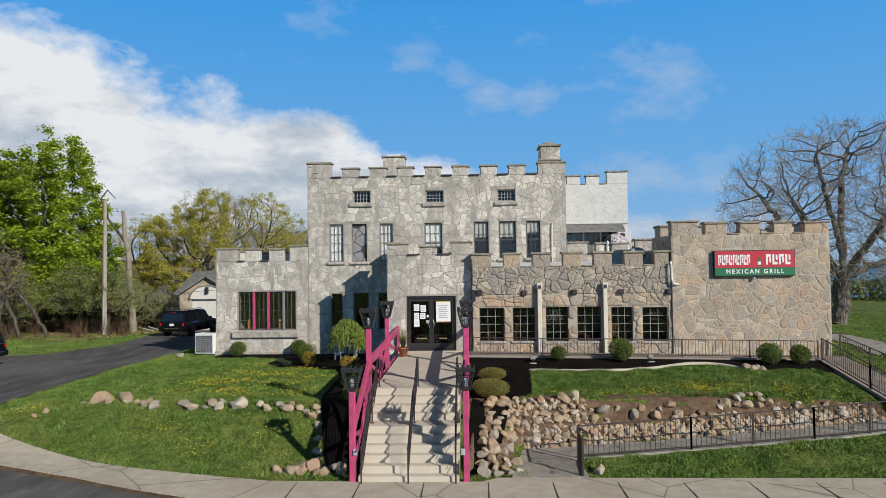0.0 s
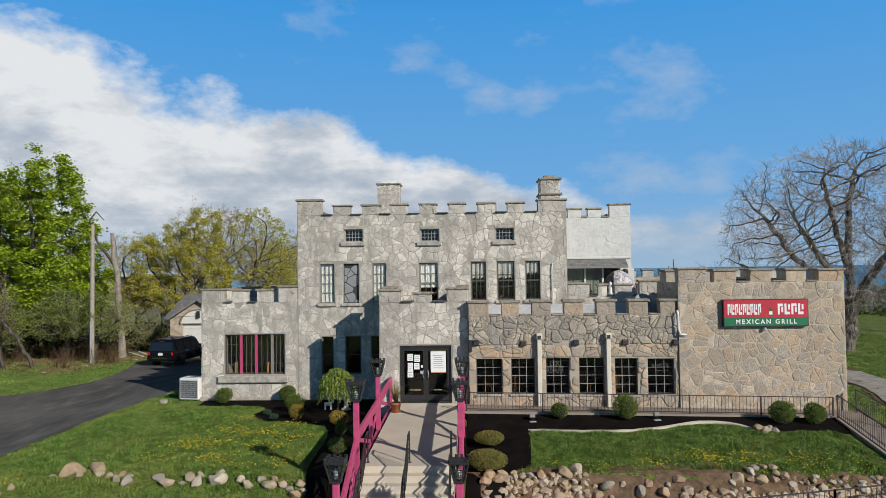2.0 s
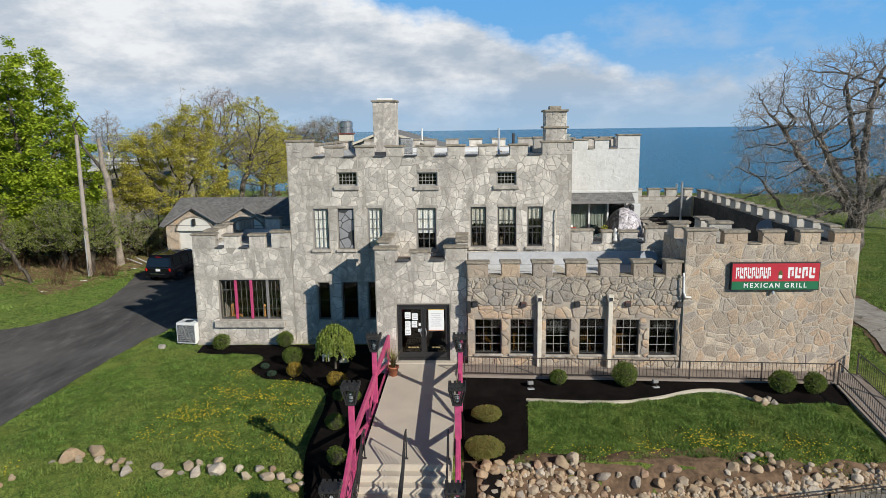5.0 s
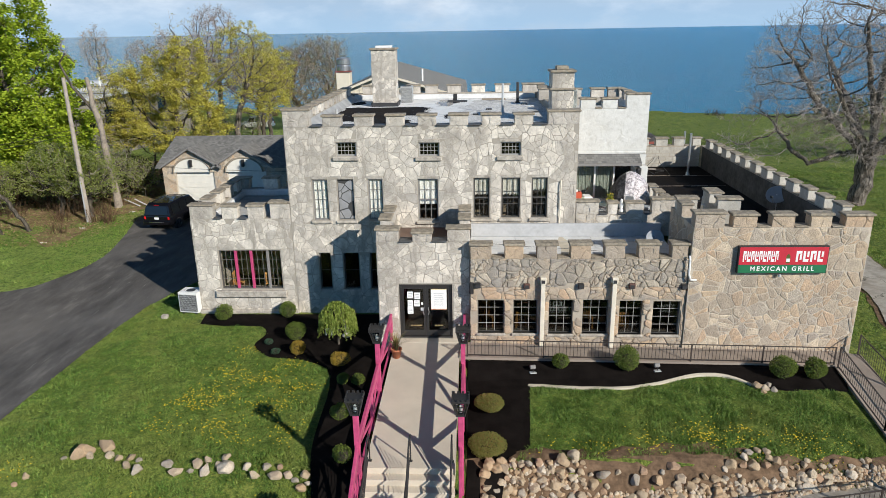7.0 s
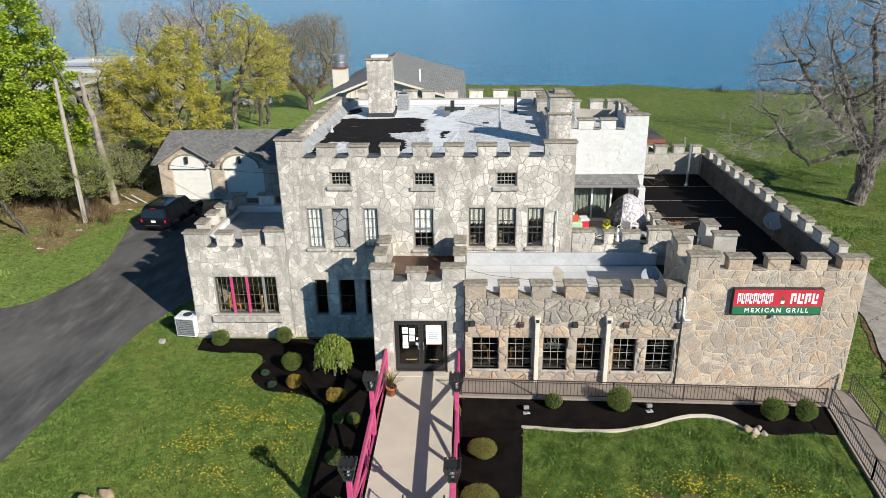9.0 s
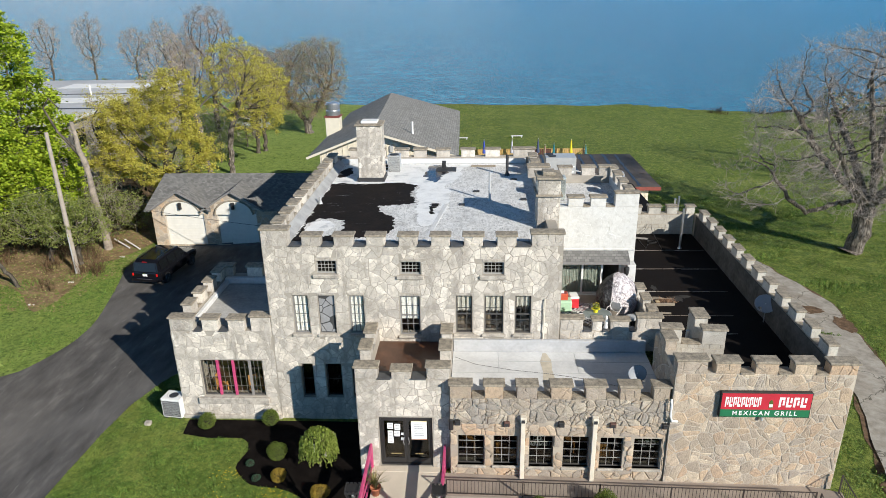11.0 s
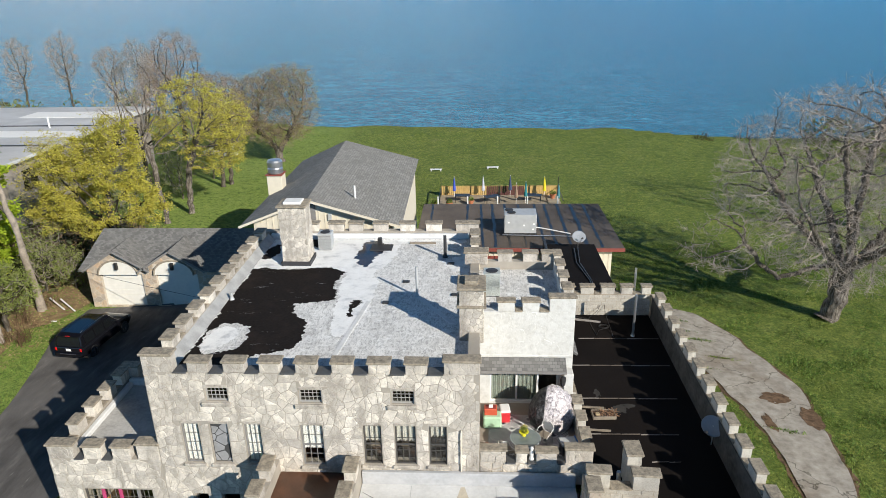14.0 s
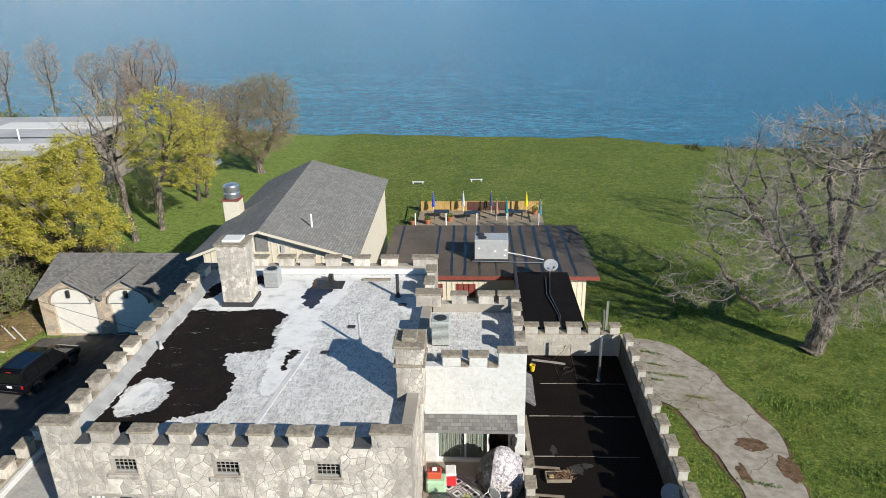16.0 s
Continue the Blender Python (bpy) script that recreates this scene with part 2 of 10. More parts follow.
CREAM = plain("cream_siding", (0.66, 0.60, 0.48), 0.6, var=0.1)
PAPER = plain("paper", (0.82, 0.82, 0.80), 0.7, var=0.04, bump=0)
GALV = plain("galvanised_metal", (0.52, 0.53, 0.54), 0.35, 0.85, var=0.2, bump=0.1)
STEEL_GREY = plain("grey_sheet_metal", (0.48, 0.49, 0.49), 0.45, 0.15, var=0.15, bump=0.1)
DARK = plain("dark_grille", (0.035, 0.035, 0.037), 0.6, var=0.2, bump=0.1)
TERRACOTTA = plain("terracotta", (0.42, 0.15, 0.07), 0.75, var=0.3)
WOOD = plain("brown_wood", (0.23, 0.125, 0.06), 0.6, var=0.35, scale=4, bump=0.3)
OLD_WOOD = plain("weathered_wood", (0.26, 0.22, 0.17), 0.85, var=0.35, scale=3, bump=0.5, grain=16)
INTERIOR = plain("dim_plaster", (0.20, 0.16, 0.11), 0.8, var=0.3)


def glass_mat(name, tint=(0.85, 0.9, 0.9)):
    m = Mat(name, 0.05)
    g, t, mx = m.node("ShaderNodeBsdfGlossy"), m.node("ShaderNodeBsdfTransparent"), m.node("ShaderNodeMixShader")
    g.inputs["Roughness"].default_value = 0.03
    t.inputs["Color"].default_value = (*tint, 1)
    f = m.node("ShaderNodeLayerWeight")
    f.inputs["Blend"].default_value = 0.5
    m.l.new(m.math("ADD", m.math("MULTIPLY", m.math("POWER", f.outputs["Facing"], 4.0), 0.9), 0.05), mx.inputs[0])
    m.l.new(t.outputs[0], mx.inputs[1])
    m.l.new(g.outputs[0], mx.inputs[2])
    m.l.new(mx.outputs[0], m.n["Material Output"].inputs[0])
    return m.m


GLASS = glass_mat("window_glass", (0.93, 0.93, 0.91))
GLASS_DARK = glass_mat("tinted_window_glass", (0.42, 0.44, 0.43))


# ---- building blocks ----
class Geo:
    """Collects faces of one mesh."""

    def __init__(self):
        self.v, self.f, self.mi = [], [], []

    def add(self, verts, faces, m=None, mat=0):
        o = len(self.v)
        self.v.extend(tuple(m @ Vector(p)) for p in verts) if m is not None else self.v.extend(tuple(p) for p in verts)
        self.f.extend(tuple(i + o for i in f) for f in faces)
        self.mi.extend([mat] * len(faces))
        return self

    def box(self, x0, x1, y0, y1, z0, z1, m=None, b=0.0, mat=0):
        x0, x1, y0, y1, z0, z1 = min(x0, x1), max(x0, x1), min(y0, y1), max(y0, y1), min(z0, z1), max(z0, z1)
        if b <= 0:
            v = [(x, y, z) for z in (z0, z1) for x, y in ((x0, y0), (x1, y0), (x1, y1), (x0, y1))]
            return self.add(v, [(3, 2, 1, 0), (4, 5, 6, 7), (0, 1, 5, 4), (1, 2, 6, 5), (2, 3, 7, 6), (3, 0, 4, 7)], m, mat)
        b = min(b, (x1 - x0) * 0.45, (y1 - y0) * 0.45, (z1 - z0) * 0.45)
        v = []
        for z, zi in ((z0, z0 + b), (z1, z1 - b)):
            for x, xi, y, yi in ((x0, x0 + b, y0, y0 + b), (x1, x1 - b, y0, y0 + b), (x1, x1 - b, y1, y1 - b), (x0, x0 + b, y1, y1 - b)):
                v += [(xi, yi, z), (xi, y, zi), (x, yi, zi)]
        f = [(9, 6, 3, 0), (12, 15, 18, 21)]
        c = lambda i, k: 3 * i + k
        f += [(c(0, 1), c(1, 1), c(5, 1), c(4, 1)), (c(1, 2), c(2, 2), c(6, 2), c(5, 2)), (c(2, 1), c(3, 1), c(7, 1), c(6, 1)), (c(3, 2), c(0, 2), c(4, 2), c(7, 2))]
        for i in range(4):
            j, k = (i + 1) % 4, 1 if i % 2 == 0 else 2
            f += [(c(i, 0), c(j, 0), c(j, k), c(i, k)), (c(i + 4, k), c(j + 4, k), c(j + 4, 0), c(i + 4, 0))]
            e = [c(i, 2), c(i, 1), c(i + 4, 1), c(i + 4, 2)]
            f += [tuple(e if i % 2 == 0 else e[::-1])]
            t0, t1 = (c(i, 0), c(i, 1), c(i, 2)), (c(i + 4, 2), c(i + 4, 1), c(i + 4, 0))
            f += [t0 if i % 2 == 0 else t0[::-1], t1 if i % 2 == 0 else t1[::-1]]
        return self.add(v, f, m, mat)

    def tube(self, pts, radii, n=8, m=None, caps=True, mat=0):
        pts = [Vector(p) for p in pts]
        if isinstance(radii, (int, float)):
            radii = [radii] * len(pts)
        v, f = [], []
        a = None
        for i, p in enumerate(pts):
            d = (pts[min(i + 1, len(pts) - 1)] - pts[max(i - 1, 0)]).normalized()
            if a is None:
                a = d.orthogonal().normalized()
            a = (a - d * a.dot(d))
            a = a.normalized() if a.length > 1e-6 else d.orthogonal().normalized()
            b = d.cross(a)
            for k in range(n):
                t = 2 * math.pi * k / n
                v.append(p + (a * math.cos(t) + b * math.sin(t)) * radii[i])
        for i in range(len(pts) - 1):
            for k in range(n):
                f.append((i * n + k, i * n + (k + 1) % n, (i + 1) * n + (k + 1) % n, (i + 1) * n + k))
        if caps:
            f += [tuple(range(n))[::-1], tuple(range((len(pts) - 1) * n, len(pts) * n))]
        return self.add(v, f, m, mat)

    def beam(self, p, q, w, h, up=(0, 0, 1), b=0.0, mat=0):
        """A bar of section w x h from p to q."""
        p, q = Vector(p), Vector(q)
        d = (q - p)
        ln = d.length
        d.normalize()
        s = d.cross(Vector(up))
        s = s.normalized() if s.length > 1e-5 else Vector((1, 0, 0))
        u = s.cross(d)
        m = Matrix((( d.x, s.x, u.x, p.x), (d.y, s.y, u.y, p.y), (d.z, s.z, u.z, p.z), (0, 0, 0, 1)))
        return self.box(0, ln, -w / 2, w / 2, -h / 2, h / 2, m, b, mat)

    def lathe(self, prof, n=16, m=None, mat=0, sx=1.0, sy=1.0):
        v, f = [], []
        for r, z in prof:
            for k in range(n):
                t = 2 * math.pi * k / n
                v.append((r * math.cos(t) * sx, r * math.sin(t) * sy, z))
        for i in range(len(prof) - 1):
            for k in range(n):
                f.append((i * n + k, i * n + (k + 1) % n, (i + 1) * n + (k + 1) % n, (i + 1) * n + k))
        f += [tuple(range(n))[::-1], tuple(range((len(prof) - 1) * n, len(prof) * n))]
        return self.add(v, f, m, mat)

    def prism(self, poly, z0, z1, m=None, mat=0):
        n = len(poly)
        v = [(x, y, z0) for x, y in poly] + [(x, y, z1) for x, y in poly]
        f = [tuple(range(n))[::-1], tuple(range(n, 2 * n))] + [(i, (i + 1) % n, n + (i + 1) % n, n + i) for i in range(n)]
        return self.add(v, f, m, mat)

    def mesh(self, name, mats, smooth=False):
        me = bpy.data.meshes.new(name)
        me.from_pydata(self.v, [], self.f)
        for x in (mats if isinstance(mats, (list, tuple)) else [mats]):
            me.materials.append(x)
        if any(self.mi):
            me.polygons.foreach_set("material_index", self.mi)
        if smooth:
            me.polygons.foreach_set("use_smooth", [True] * len(me.polygons))
        me.update()
        return me


def part(name, geo, material, parent, label="", smooth=False):
    """Links one mesh under a thing, or at top level."""
    data = geo if isinstance(geo, bpy.types.Mesh) else geo.mesh(name, material, smooth)
    ob = new(name, data)
    ob.parent = parent
    return tagged(ob, label)


def thing(name, label, category, group="", kind="", at=None):
    e = new(name)
    e.empty_display_size = 0.2
    if at is not None:
        e.matrix_basis = at if isinstance(at, Matrix) else Matrix.Translation(at)
    return tagged(e, label, category, group, kind)


def setting(name, geo, material, label, category, smooth=False):
    ob = new(name, geo.mesh(name, material, smooth))
    return tagged(ob, label, category, kind="structure")


def frame_of(origin, udir, up=(0, 0, 1)):
    """The matrix of a wall: x along it, y into it, z up. Its face looks to the right of udir."""
    u = Vector((*udir, 0)).normalized()
    out = -u.cross(Vector(up))
    return Matrix(((u.x, out.x, 0, origin[0]), (u.y, out.y, 0, origin[1]), (0, 0, 1, 0), (0, 0, 0, 1)))


def shell(m, u0, u1, z0, z1, thick, holes=()):
    """A wall of that thickness, its face at depth 0, with openings that go through."""
    g = Geo()
    us = sorted({u0, u1, *[h[0] for h in holes], *[h[1] for h in holes]})
    zs = sorted({z0, z1, *[h[2] for h in holes], *[h[3] for h in holes]})
    us, zs = [u for u in us if u0 <= u <= u1], [z for z in zs if z0 <= z <= z1]
    solid = lambda i, j: 0 <= i < len(us) - 1 and 0 <= j < len(zs) - 1 and not any(
        h[0] <= (us[i] + us[i + 1]) / 2 <= h[1] and h[2] <= (zs[j] + zs[j + 1]) / 2 <= h[3] for h in holes)
    for i in range(len(us) - 1):
        for j in range(len(zs) - 1):
            if not solid(i, j):
                continue
            a, b, c, d = us[i], us[i + 1], zs[j], zs[j + 1]
            g.add([(a, 0, c), (b, 0, c), (b, 0, d), (a, 0, d)], [(0, 1, 2, 3)], m)
            g.add([(a, thick, c), (b, thick, c), (b, thick, d), (a, thick, d)], [(3, 2, 1, 0)], m)
            for di, dj, e in ((-1, 0, ((a, c), (a, d))), (1, 0, ((b, d), (b, c))), (0, -1, ((b, c), (a, c))), (0, 1, ((a, d), (b, d)))):
                if not solid(i + di, j + dj):
                    (p, q), (r, s) = e
                    g.add([(p, 0, q), (r, 0, s), (r, thick, s), (p, thick, q)], [(0, 1, 2, 3)], m)
    return g


def clip(poly, nx, ny, d):
    """Keeps the side nx*x + ny*y <= d of a convex polygon."""
    out = []
    for i in range(len(poly)):
        p, q = poly[i], poly[(i + 1) % len(poly)]
        a, b = nx * p[0] + ny * p[1] - d, nx * q[0] + ny * q[1] - d
        if a <= 0:
            out.append(p)
        if (a < 0 < b) or (b < 0 < a):
            t = a / (a - b)
            out.append((p[0] + (q[0] - p[0]) * t, p[1] + (q[1] - p[1]) * t))
    return out


def rubble(u0, u1, z0, z1, size, joint, holes=(), seed=1, flat=1.0, jitter=0.68, split=0.0):
    """Polygons of fieldstones that fill a rectangle, with straight cuts at its edges and openings."""
    rng = random.Random(seed)
    nu, nz = max(1, round((u1 - u0) / size)), max(1, round((z1 - z0) / (size * flat)))
    pts, wt_ = [], {}
    for i in range(-1, nu + 1):
        for j in range(-1, nz + 1):
            if rng.random() < 0.08:
                continue
            p = (u0 + (i + 0.5 + (0.5 if j % 2 else 0) + rng.uniform(-jitter, jitter)) * (u1 - u0) / nu, z0 + (j + 0.5 + rng.uniform(-jitter, jitter)) * (z1 - z0) / nz)
            if not any(h[0] < p[0] < h[1] and h[2] < p[1] < h[3] for h in holes):
                pts.append(p)
                wt_[p] = rng.uniform(-0.2, 0.2) * size * size * 1.6
    cells = []
    for i, p in enumerate(pts):
        if not (u0 - size * 0.2 < p[0] < u1 + size * 0.2 and z0 - size * 0.2 < p[1] < z1 + size * 0.2):
            continue
        poly = [(p[0] - size * 1.3, p[1] - size * 1.1), (p[0] + size * 1.3, p[1] - size * 1.1), (p[0] + size * 1.3, p[1] + size * 1.1), (p[0] - size * 1.3, p[1] + size * 1.1)]
        for k, q in enumerate(pts):
            dx, dy = q[0] - p[0], q[1] - p[1]
            dd = math.hypot(dx, dy)
            if k == i or dd > size * 3 or dd < 1e-6:
                continue
            dx, dy = dx / dd, dy / dd
            poly = clip(poly, dx, dy, dx * p[0] + dy * p[1] + dd / 2 + (wt_[p] - wt_[q]) / (2 * dd) - joint / 2)
            if len(poly) < 3:
                break
        for nx, ny, d in ((-1, 0, -u0), (1, 0, u1), (0, -1, -z0), (0, 1, z1)):
            poly = clip(poly, nx, ny, d) if len(poly) > 2 else poly
        for h in holes:
            if len(poly) < 3 or max(a for a, _ in poly) < h[0] or min(a for a, _ in poly) > h[1] or max(b for _, b in poly) < h[2] or min(b for _, b in poly) > h[3]:
                continue
            gaps = [(h[0] - p[0], (1, 0, h[0])), (p[0] - h[1], (-1, 0, -h[1])), (h[2] - p[1], (0, 1, h[2])), (p[1] - h[3], (0, -1, -h[3]))]
            poly = clip(poly, *max(gaps)[1])
        if len(poly) > 2:
            area = abs(sum(poly[a][0] * poly[(a + 1) % len(poly)][1] - poly[(a + 1) % len(poly)][0] * poly[a][1] for a in range(len(poly)))) / 2
            if area < 0.004:
                continue
            todo = [poly]
            for _ in range(2):      # straight breaks across the larger pieces
                done = []
                for c in todo:
                    if rng.random() > split or len(c) < 4:
                        done.append(c)
                        continue
                    mx, mz, a = sum(q[0] for q in c) / len(c) + rng.uniform(-0.12, 0.12) * size, sum(q[1] for q in c) / len(c) + rng.uniform(-0.12, 0.12) * size, rng.uniform(0, math.pi)
                    nx, nz = math.cos(a), math.sin(a)
                    e = nx * mx + nz * mz
                    done += [h_ for h_ in (clip(c, nx, nz, e - joint / 2), clip(c, -nx, -nz, -e - joint / 2)) if len(h_) > 2]
                todo = done
                split *= 0.6
            split /= 0.36
            cells += todo
    return cells


def stone_geo(g, poly, rng, proud=0.022, m=None, soft=False):
    """One fieldstone: raised face with worn edges; soft: rounded corners and shoulders."""
    if soft:
        poly = [(p[0] + (q[0] - p[0]) * k, p[1] + (q[1] - p[1]) * k) for p, q in zip(poly, poly[1:] + poly[:1]) for k in (0.15, 0.85)]
    n = len(poly)
    cx, cy = sum(p[0] for p in poly) / n, sum(p[1] for p in poly) / n
    h = proud * rng.uniform(0.5, 1.35)
    tx, ty = rng.uniform(-0.03, 0.03), rng.uniform(-0.03, 0.03)
    ring = [(x, 0.02, z) for x, z in poly]
    top = [(cx + (x - cx) * 0.92, -h * 0.8 + tx * (x - cx) + ty * (z - cy), cy + (z - cy) * 0.92) for x, z in poly]
    v = ring + top + [(cx, -h * 1.05, cy)]
    f = [(i, (i + 1) % n, n + (i + 1) % n, n + i) for i in range(n)] + [(n + i, n + (i + 1) % n, 2 * n) for i in range(n)]
    if soft:
        mid = [(x, -h * 0.35, z) for x, z in poly]
        top = [(cx + (x - cx) * 0.84, -h * 0.9 + tx * (x - cx) + ty * (z - cy), cy + (z - cy) * 0.84) for x, z in poly]
        v = ring + mid + top + [(cx + rng.uniform(-0.04, 0.04), -h * 1.15, cy)]
        f = [(k * n + i, k * n + (i + 1) % n, (k + 1) * n + (i + 1) % n, (k + 1) * n + i) for k in (0, 1) for i in range(n)] + [(2 * n + i, 2 * n + (i + 1) % n, 3 * n) for i in range(n)]
    area = sum(poly[a][0] * poly[(a + 1) % n][1] - poly[(a + 1) % n][0] * poly[a][1] for a in range(n))
    if area < 0:
        f = [t[::-1] for t in f]
    return g.add(v, f, m)


LATER = []  # the pieces of walls, laid at the end


def stonework(wall, m, u0, u1, z0, z1, size, joint, mat, mat_i, holes=(), seed=1, single=False, flat=0.9, proud=0.022, split=0.0, soft=False):
    LATER.append((wall, m, rubble(u0, u1, z0, z1, size, joint, holes, seed, flat, split=split), mat if single else mat_i, seed, single, proud, soft))

# ---- the castle ----
castle = thing("castle_building", "grey and tan fieldstone castle with crenellated parapets and flat roofs", "building")
FACE = frame_of((0, 3.55), (1, 0))        # the tall front and the left wing
PORCH = frame_of((0, -0.15), (1, 0))      # the entrance tower
WING = frame_of((0, -0.5), (1, 0))        # the low dining room
HALL = frame_of((0, -0.6), (1, 0))        # the big plain block with the sign


def cw(name, geo, mat, label=""):
    return part(name, geo, mat, castle, label)


def merlon(x0, x1, y0, y1, z0, z1, mat, seed, cap=0.075, over=0.06, stones=None, m=None):
    """One tooth of a parapet with its coping slab."""
    rng = random.Random(seed)
    g = Geo().box(x0, x1, y0, y1, z0, z1 - cap, m, 0.012)
    if stones:
        for poly in rubble(x0 + 0.01, x1 - 0.01, z0, z1 - cap - 0.01, 0.36, 0.03, (), seed, 0.8):
            stone_geo(g, poly, rng, 0.02, (m or Matrix()) @ Matrix.Translation((0, y0, 0)))
    ob = cw("merlon", g, mat)
    t = rng.uniform(-0.012, 0.012)
    part("coping", Geo().box(x0 - over, x1 + over, y0 - over, y1 + over, z1 - cap, z1 + t + 0.01, m, 0.018), COPING, ob)
    return ob


SILL = plain("dark_lead_sill", (0.075, 0.077, 0.08), 0.6, var=0.35, scale=4, bump=0.2)


def sill_cap(x0, x1, y0, y1, z, m=None, over=0.05, mat=COPING):
    """Coping in the gap between two merlons."""
    cw("crenel_coping", Geo().box(x0, x1, y0 - over, y1 + over, z - 0.055, z, m, 0.015), mat)


def teeth(spans, y0, y1, z0, z1, mat, seed, m=None, stones=True):
    dark = mat is STONE_GREY
    for i, s in enumerate(spans):
        top = s[2] if len(s) > 2 else z1
        merlon(s[0], s[1], y0, y1, z0, top, mat, seed + i, stones=stones, m=m)
        if i + 1 < len(spans) and spans[i + 1][0] - s[1] > 0.3:
            sill_cap(s[1] + 0.02, spans[i + 1][0] - 0.02, y0 - (0.05 if dark else 0), y1, z0 + 0.06, m, mat=SILL if dark else COPING)


# openings: u0, u1, z0, z1 on each face
SMALL = [(-3.81, -2.99, 6.36, 6.92), (-0.43, 0.40, 6.33, 6.88), (2.88, 3.70, 6.33, 6.87)]
UPPER = [(-4.92, -4.27, 3.66, 5.39), (-2.58, -1.97, 3.66, 5.39), (-0.50, 0.32, 3.62, 5.38), (1.79, 2.45, 3.72, 5.41), (2.94, 3.70, 3.72, 5.41), (4.18, 4.82, 3.72, 5.41)]
BLIND = (-3.86, -3.18, 3.66, 5.39)
GROUND = [(-4.86, -4.34, 0.52, 2.19), (-3.80, -3.12, 0.52, 2.19), (-2.66, -2.12, 0.52, 2.19)]
BAY = (-9.22, -6.52, 0.55, 2.32)
DINING = [(1.93, 2.90, 0.36, 1.68), (3.25, 4.14, 0.36, 1.68), (4.56, 5.44, 0.33, 1.69), (5.80, 6.74, 0.34, 1.69), (7.14, 7.98, 0.31, 1.66), (8.36, 9.34, 0.31, 1.64)]
DOOR = (-1.02, 0.98, -0.05, 2.17)

# tall block: front, sides and back
holes = SMALL + UPPER + [BLIND] + GROUND
wall_main = cw("front_wall", shell(FACE, -5.92, 6.0, -0.9, 7.57, 0.42, holes), MORTAR_GREY, "weathered grey rubble wall with light mottled stones")
stonework(wall_main, FACE, -5.9, 5.98, -0.85, 7.55, 0.36, 0.008, STONE_GREY, STONE_GREY_I, [(h[0] - 0.03, h[1] + 0.03, h[2] - (0.17 if h in SMALL + UPPER + [BLIND] else 0.0), h[3] + (0.14 if h in SMALL else 0.12 if h in UPPER + [BLIND] else 0.03)) for h in holes], 11, proud=0.014, split=0.6)
LEFT_SIDE = frame_of((-5.92, 18.4), (0, -1))
wall_left = cw("side_wall", shell(LEFT_SIDE, 0, 14.43, -1.5, 7.57, 0.42), MORTAR_GREY)
stonework(wall_left, LEFT_SIDE, 0, 14.84, -0.8, 7.55, 0.42, 0.018, STONE_GREY, STONE_GREY_I, (), 12, proud=0.011)
RIGHT_SIDE = frame_of((6.0, 3.97), (0, 1))
wall_right = cw("side_wall", shell(RIGHT_SIDE, 0, 14.4, 2.6, 7.57, 0.42), MORTAR_GREY)
stonework(wall_right, RIGHT_SIDE, 0, 4.3, 3.2, 7.55, 0.36, 0.008, STONE_GREY, STONE_GREY_I, (), 13, proud=0.014, split=0.6)
cw("back_wall", shell(frame_of((5.58, 18.4), (-1, 0)), 0, 11.08, -1.5, 7.57, 0.42), MORTAR_GREY)
teeth([(-5.92, -4.83, 8.28), (-4.30, -3.54), (-3.01, -2.25), (-1.72, -0.99), (-0.44, 0.29), (0.84, 1.57), (2.12, 2.87), (3.42, 4.17), (4.76, 6.0, 8.12)], 3.55, 3.95, 7.55, 8.02, STONE_GREY, 100)
for i in range(10):   # down the left side
    y = 5.15 + i * 1.27
    merlon(-5.92, -5.5, y, y + 0.72, 7.55, 8.02, STONE_GREY, 140 + i, stones=False)
    sill_cap(-5.9, -5.52, y + 0.78, y + 1.2, 7.61)
for a, b in ((-4.9, -4.1), (-3.6, -2.8), (-2.2, -1.4), (-1.1, -0.35), (0.24, 1.03), (1.70, 2.51), (3.12, 3.96), (4.75, 6.0)):
    merlon(a, b, 18.0, 18.4, 7.55, 8.05, STONE_GREY, int(160 + a * 3), stones=False)
for y in (15.0, 16.4):
    merlon(5.58, 6.0, y, y + 0.75, 7.55, 8.02, STONE_GREY, int(170 + y), stones=False)
merlon(5.3, 6.4, 13.5, 14.1, 7.5, 8.15, STONE_GREY, 180, stones=True)

# stone lintels and sills
for h in SMALL:
    cw("lintel", Geo().box(h[0] - 0.03, h[1] + 0.03, 3.535, 3.7, h[3] + 0.005, h[3] + 0.13, None, 0.015), LINTEL)
    cw("window_ledge", Geo().box(h[0] - 0.16, h[1] + 0.12, 3.44, 3.75, h[2] - 0.19, h[2] - 0.02, None, 0.03), LINTEL)
for h in UPPER + [BLIND]:
    cw("lintel", Geo().box(h[0] - 0.03, h[1] + 0.03, 3.535, 3.7, h[3] + 0.005, h[3] + 0.115, None, 0.015), LINTEL)
for a, b, z in ((-5.08, -4.12, 3.64), (-4.02, -3.02, 3.64), (-2.75, -1.85, 3.64), (-0.65, 0.47, 3.6), (1.62, 2.62, 3.7), (2.78, 3.86, 3.7), (4.02, 4.98, 3.7)):
    cw("window_ledge", Geo().box(a + 0.05, b - 0.05, 3.45, 3.75, z - 0.13, z, None, 0.03), LINTEL)

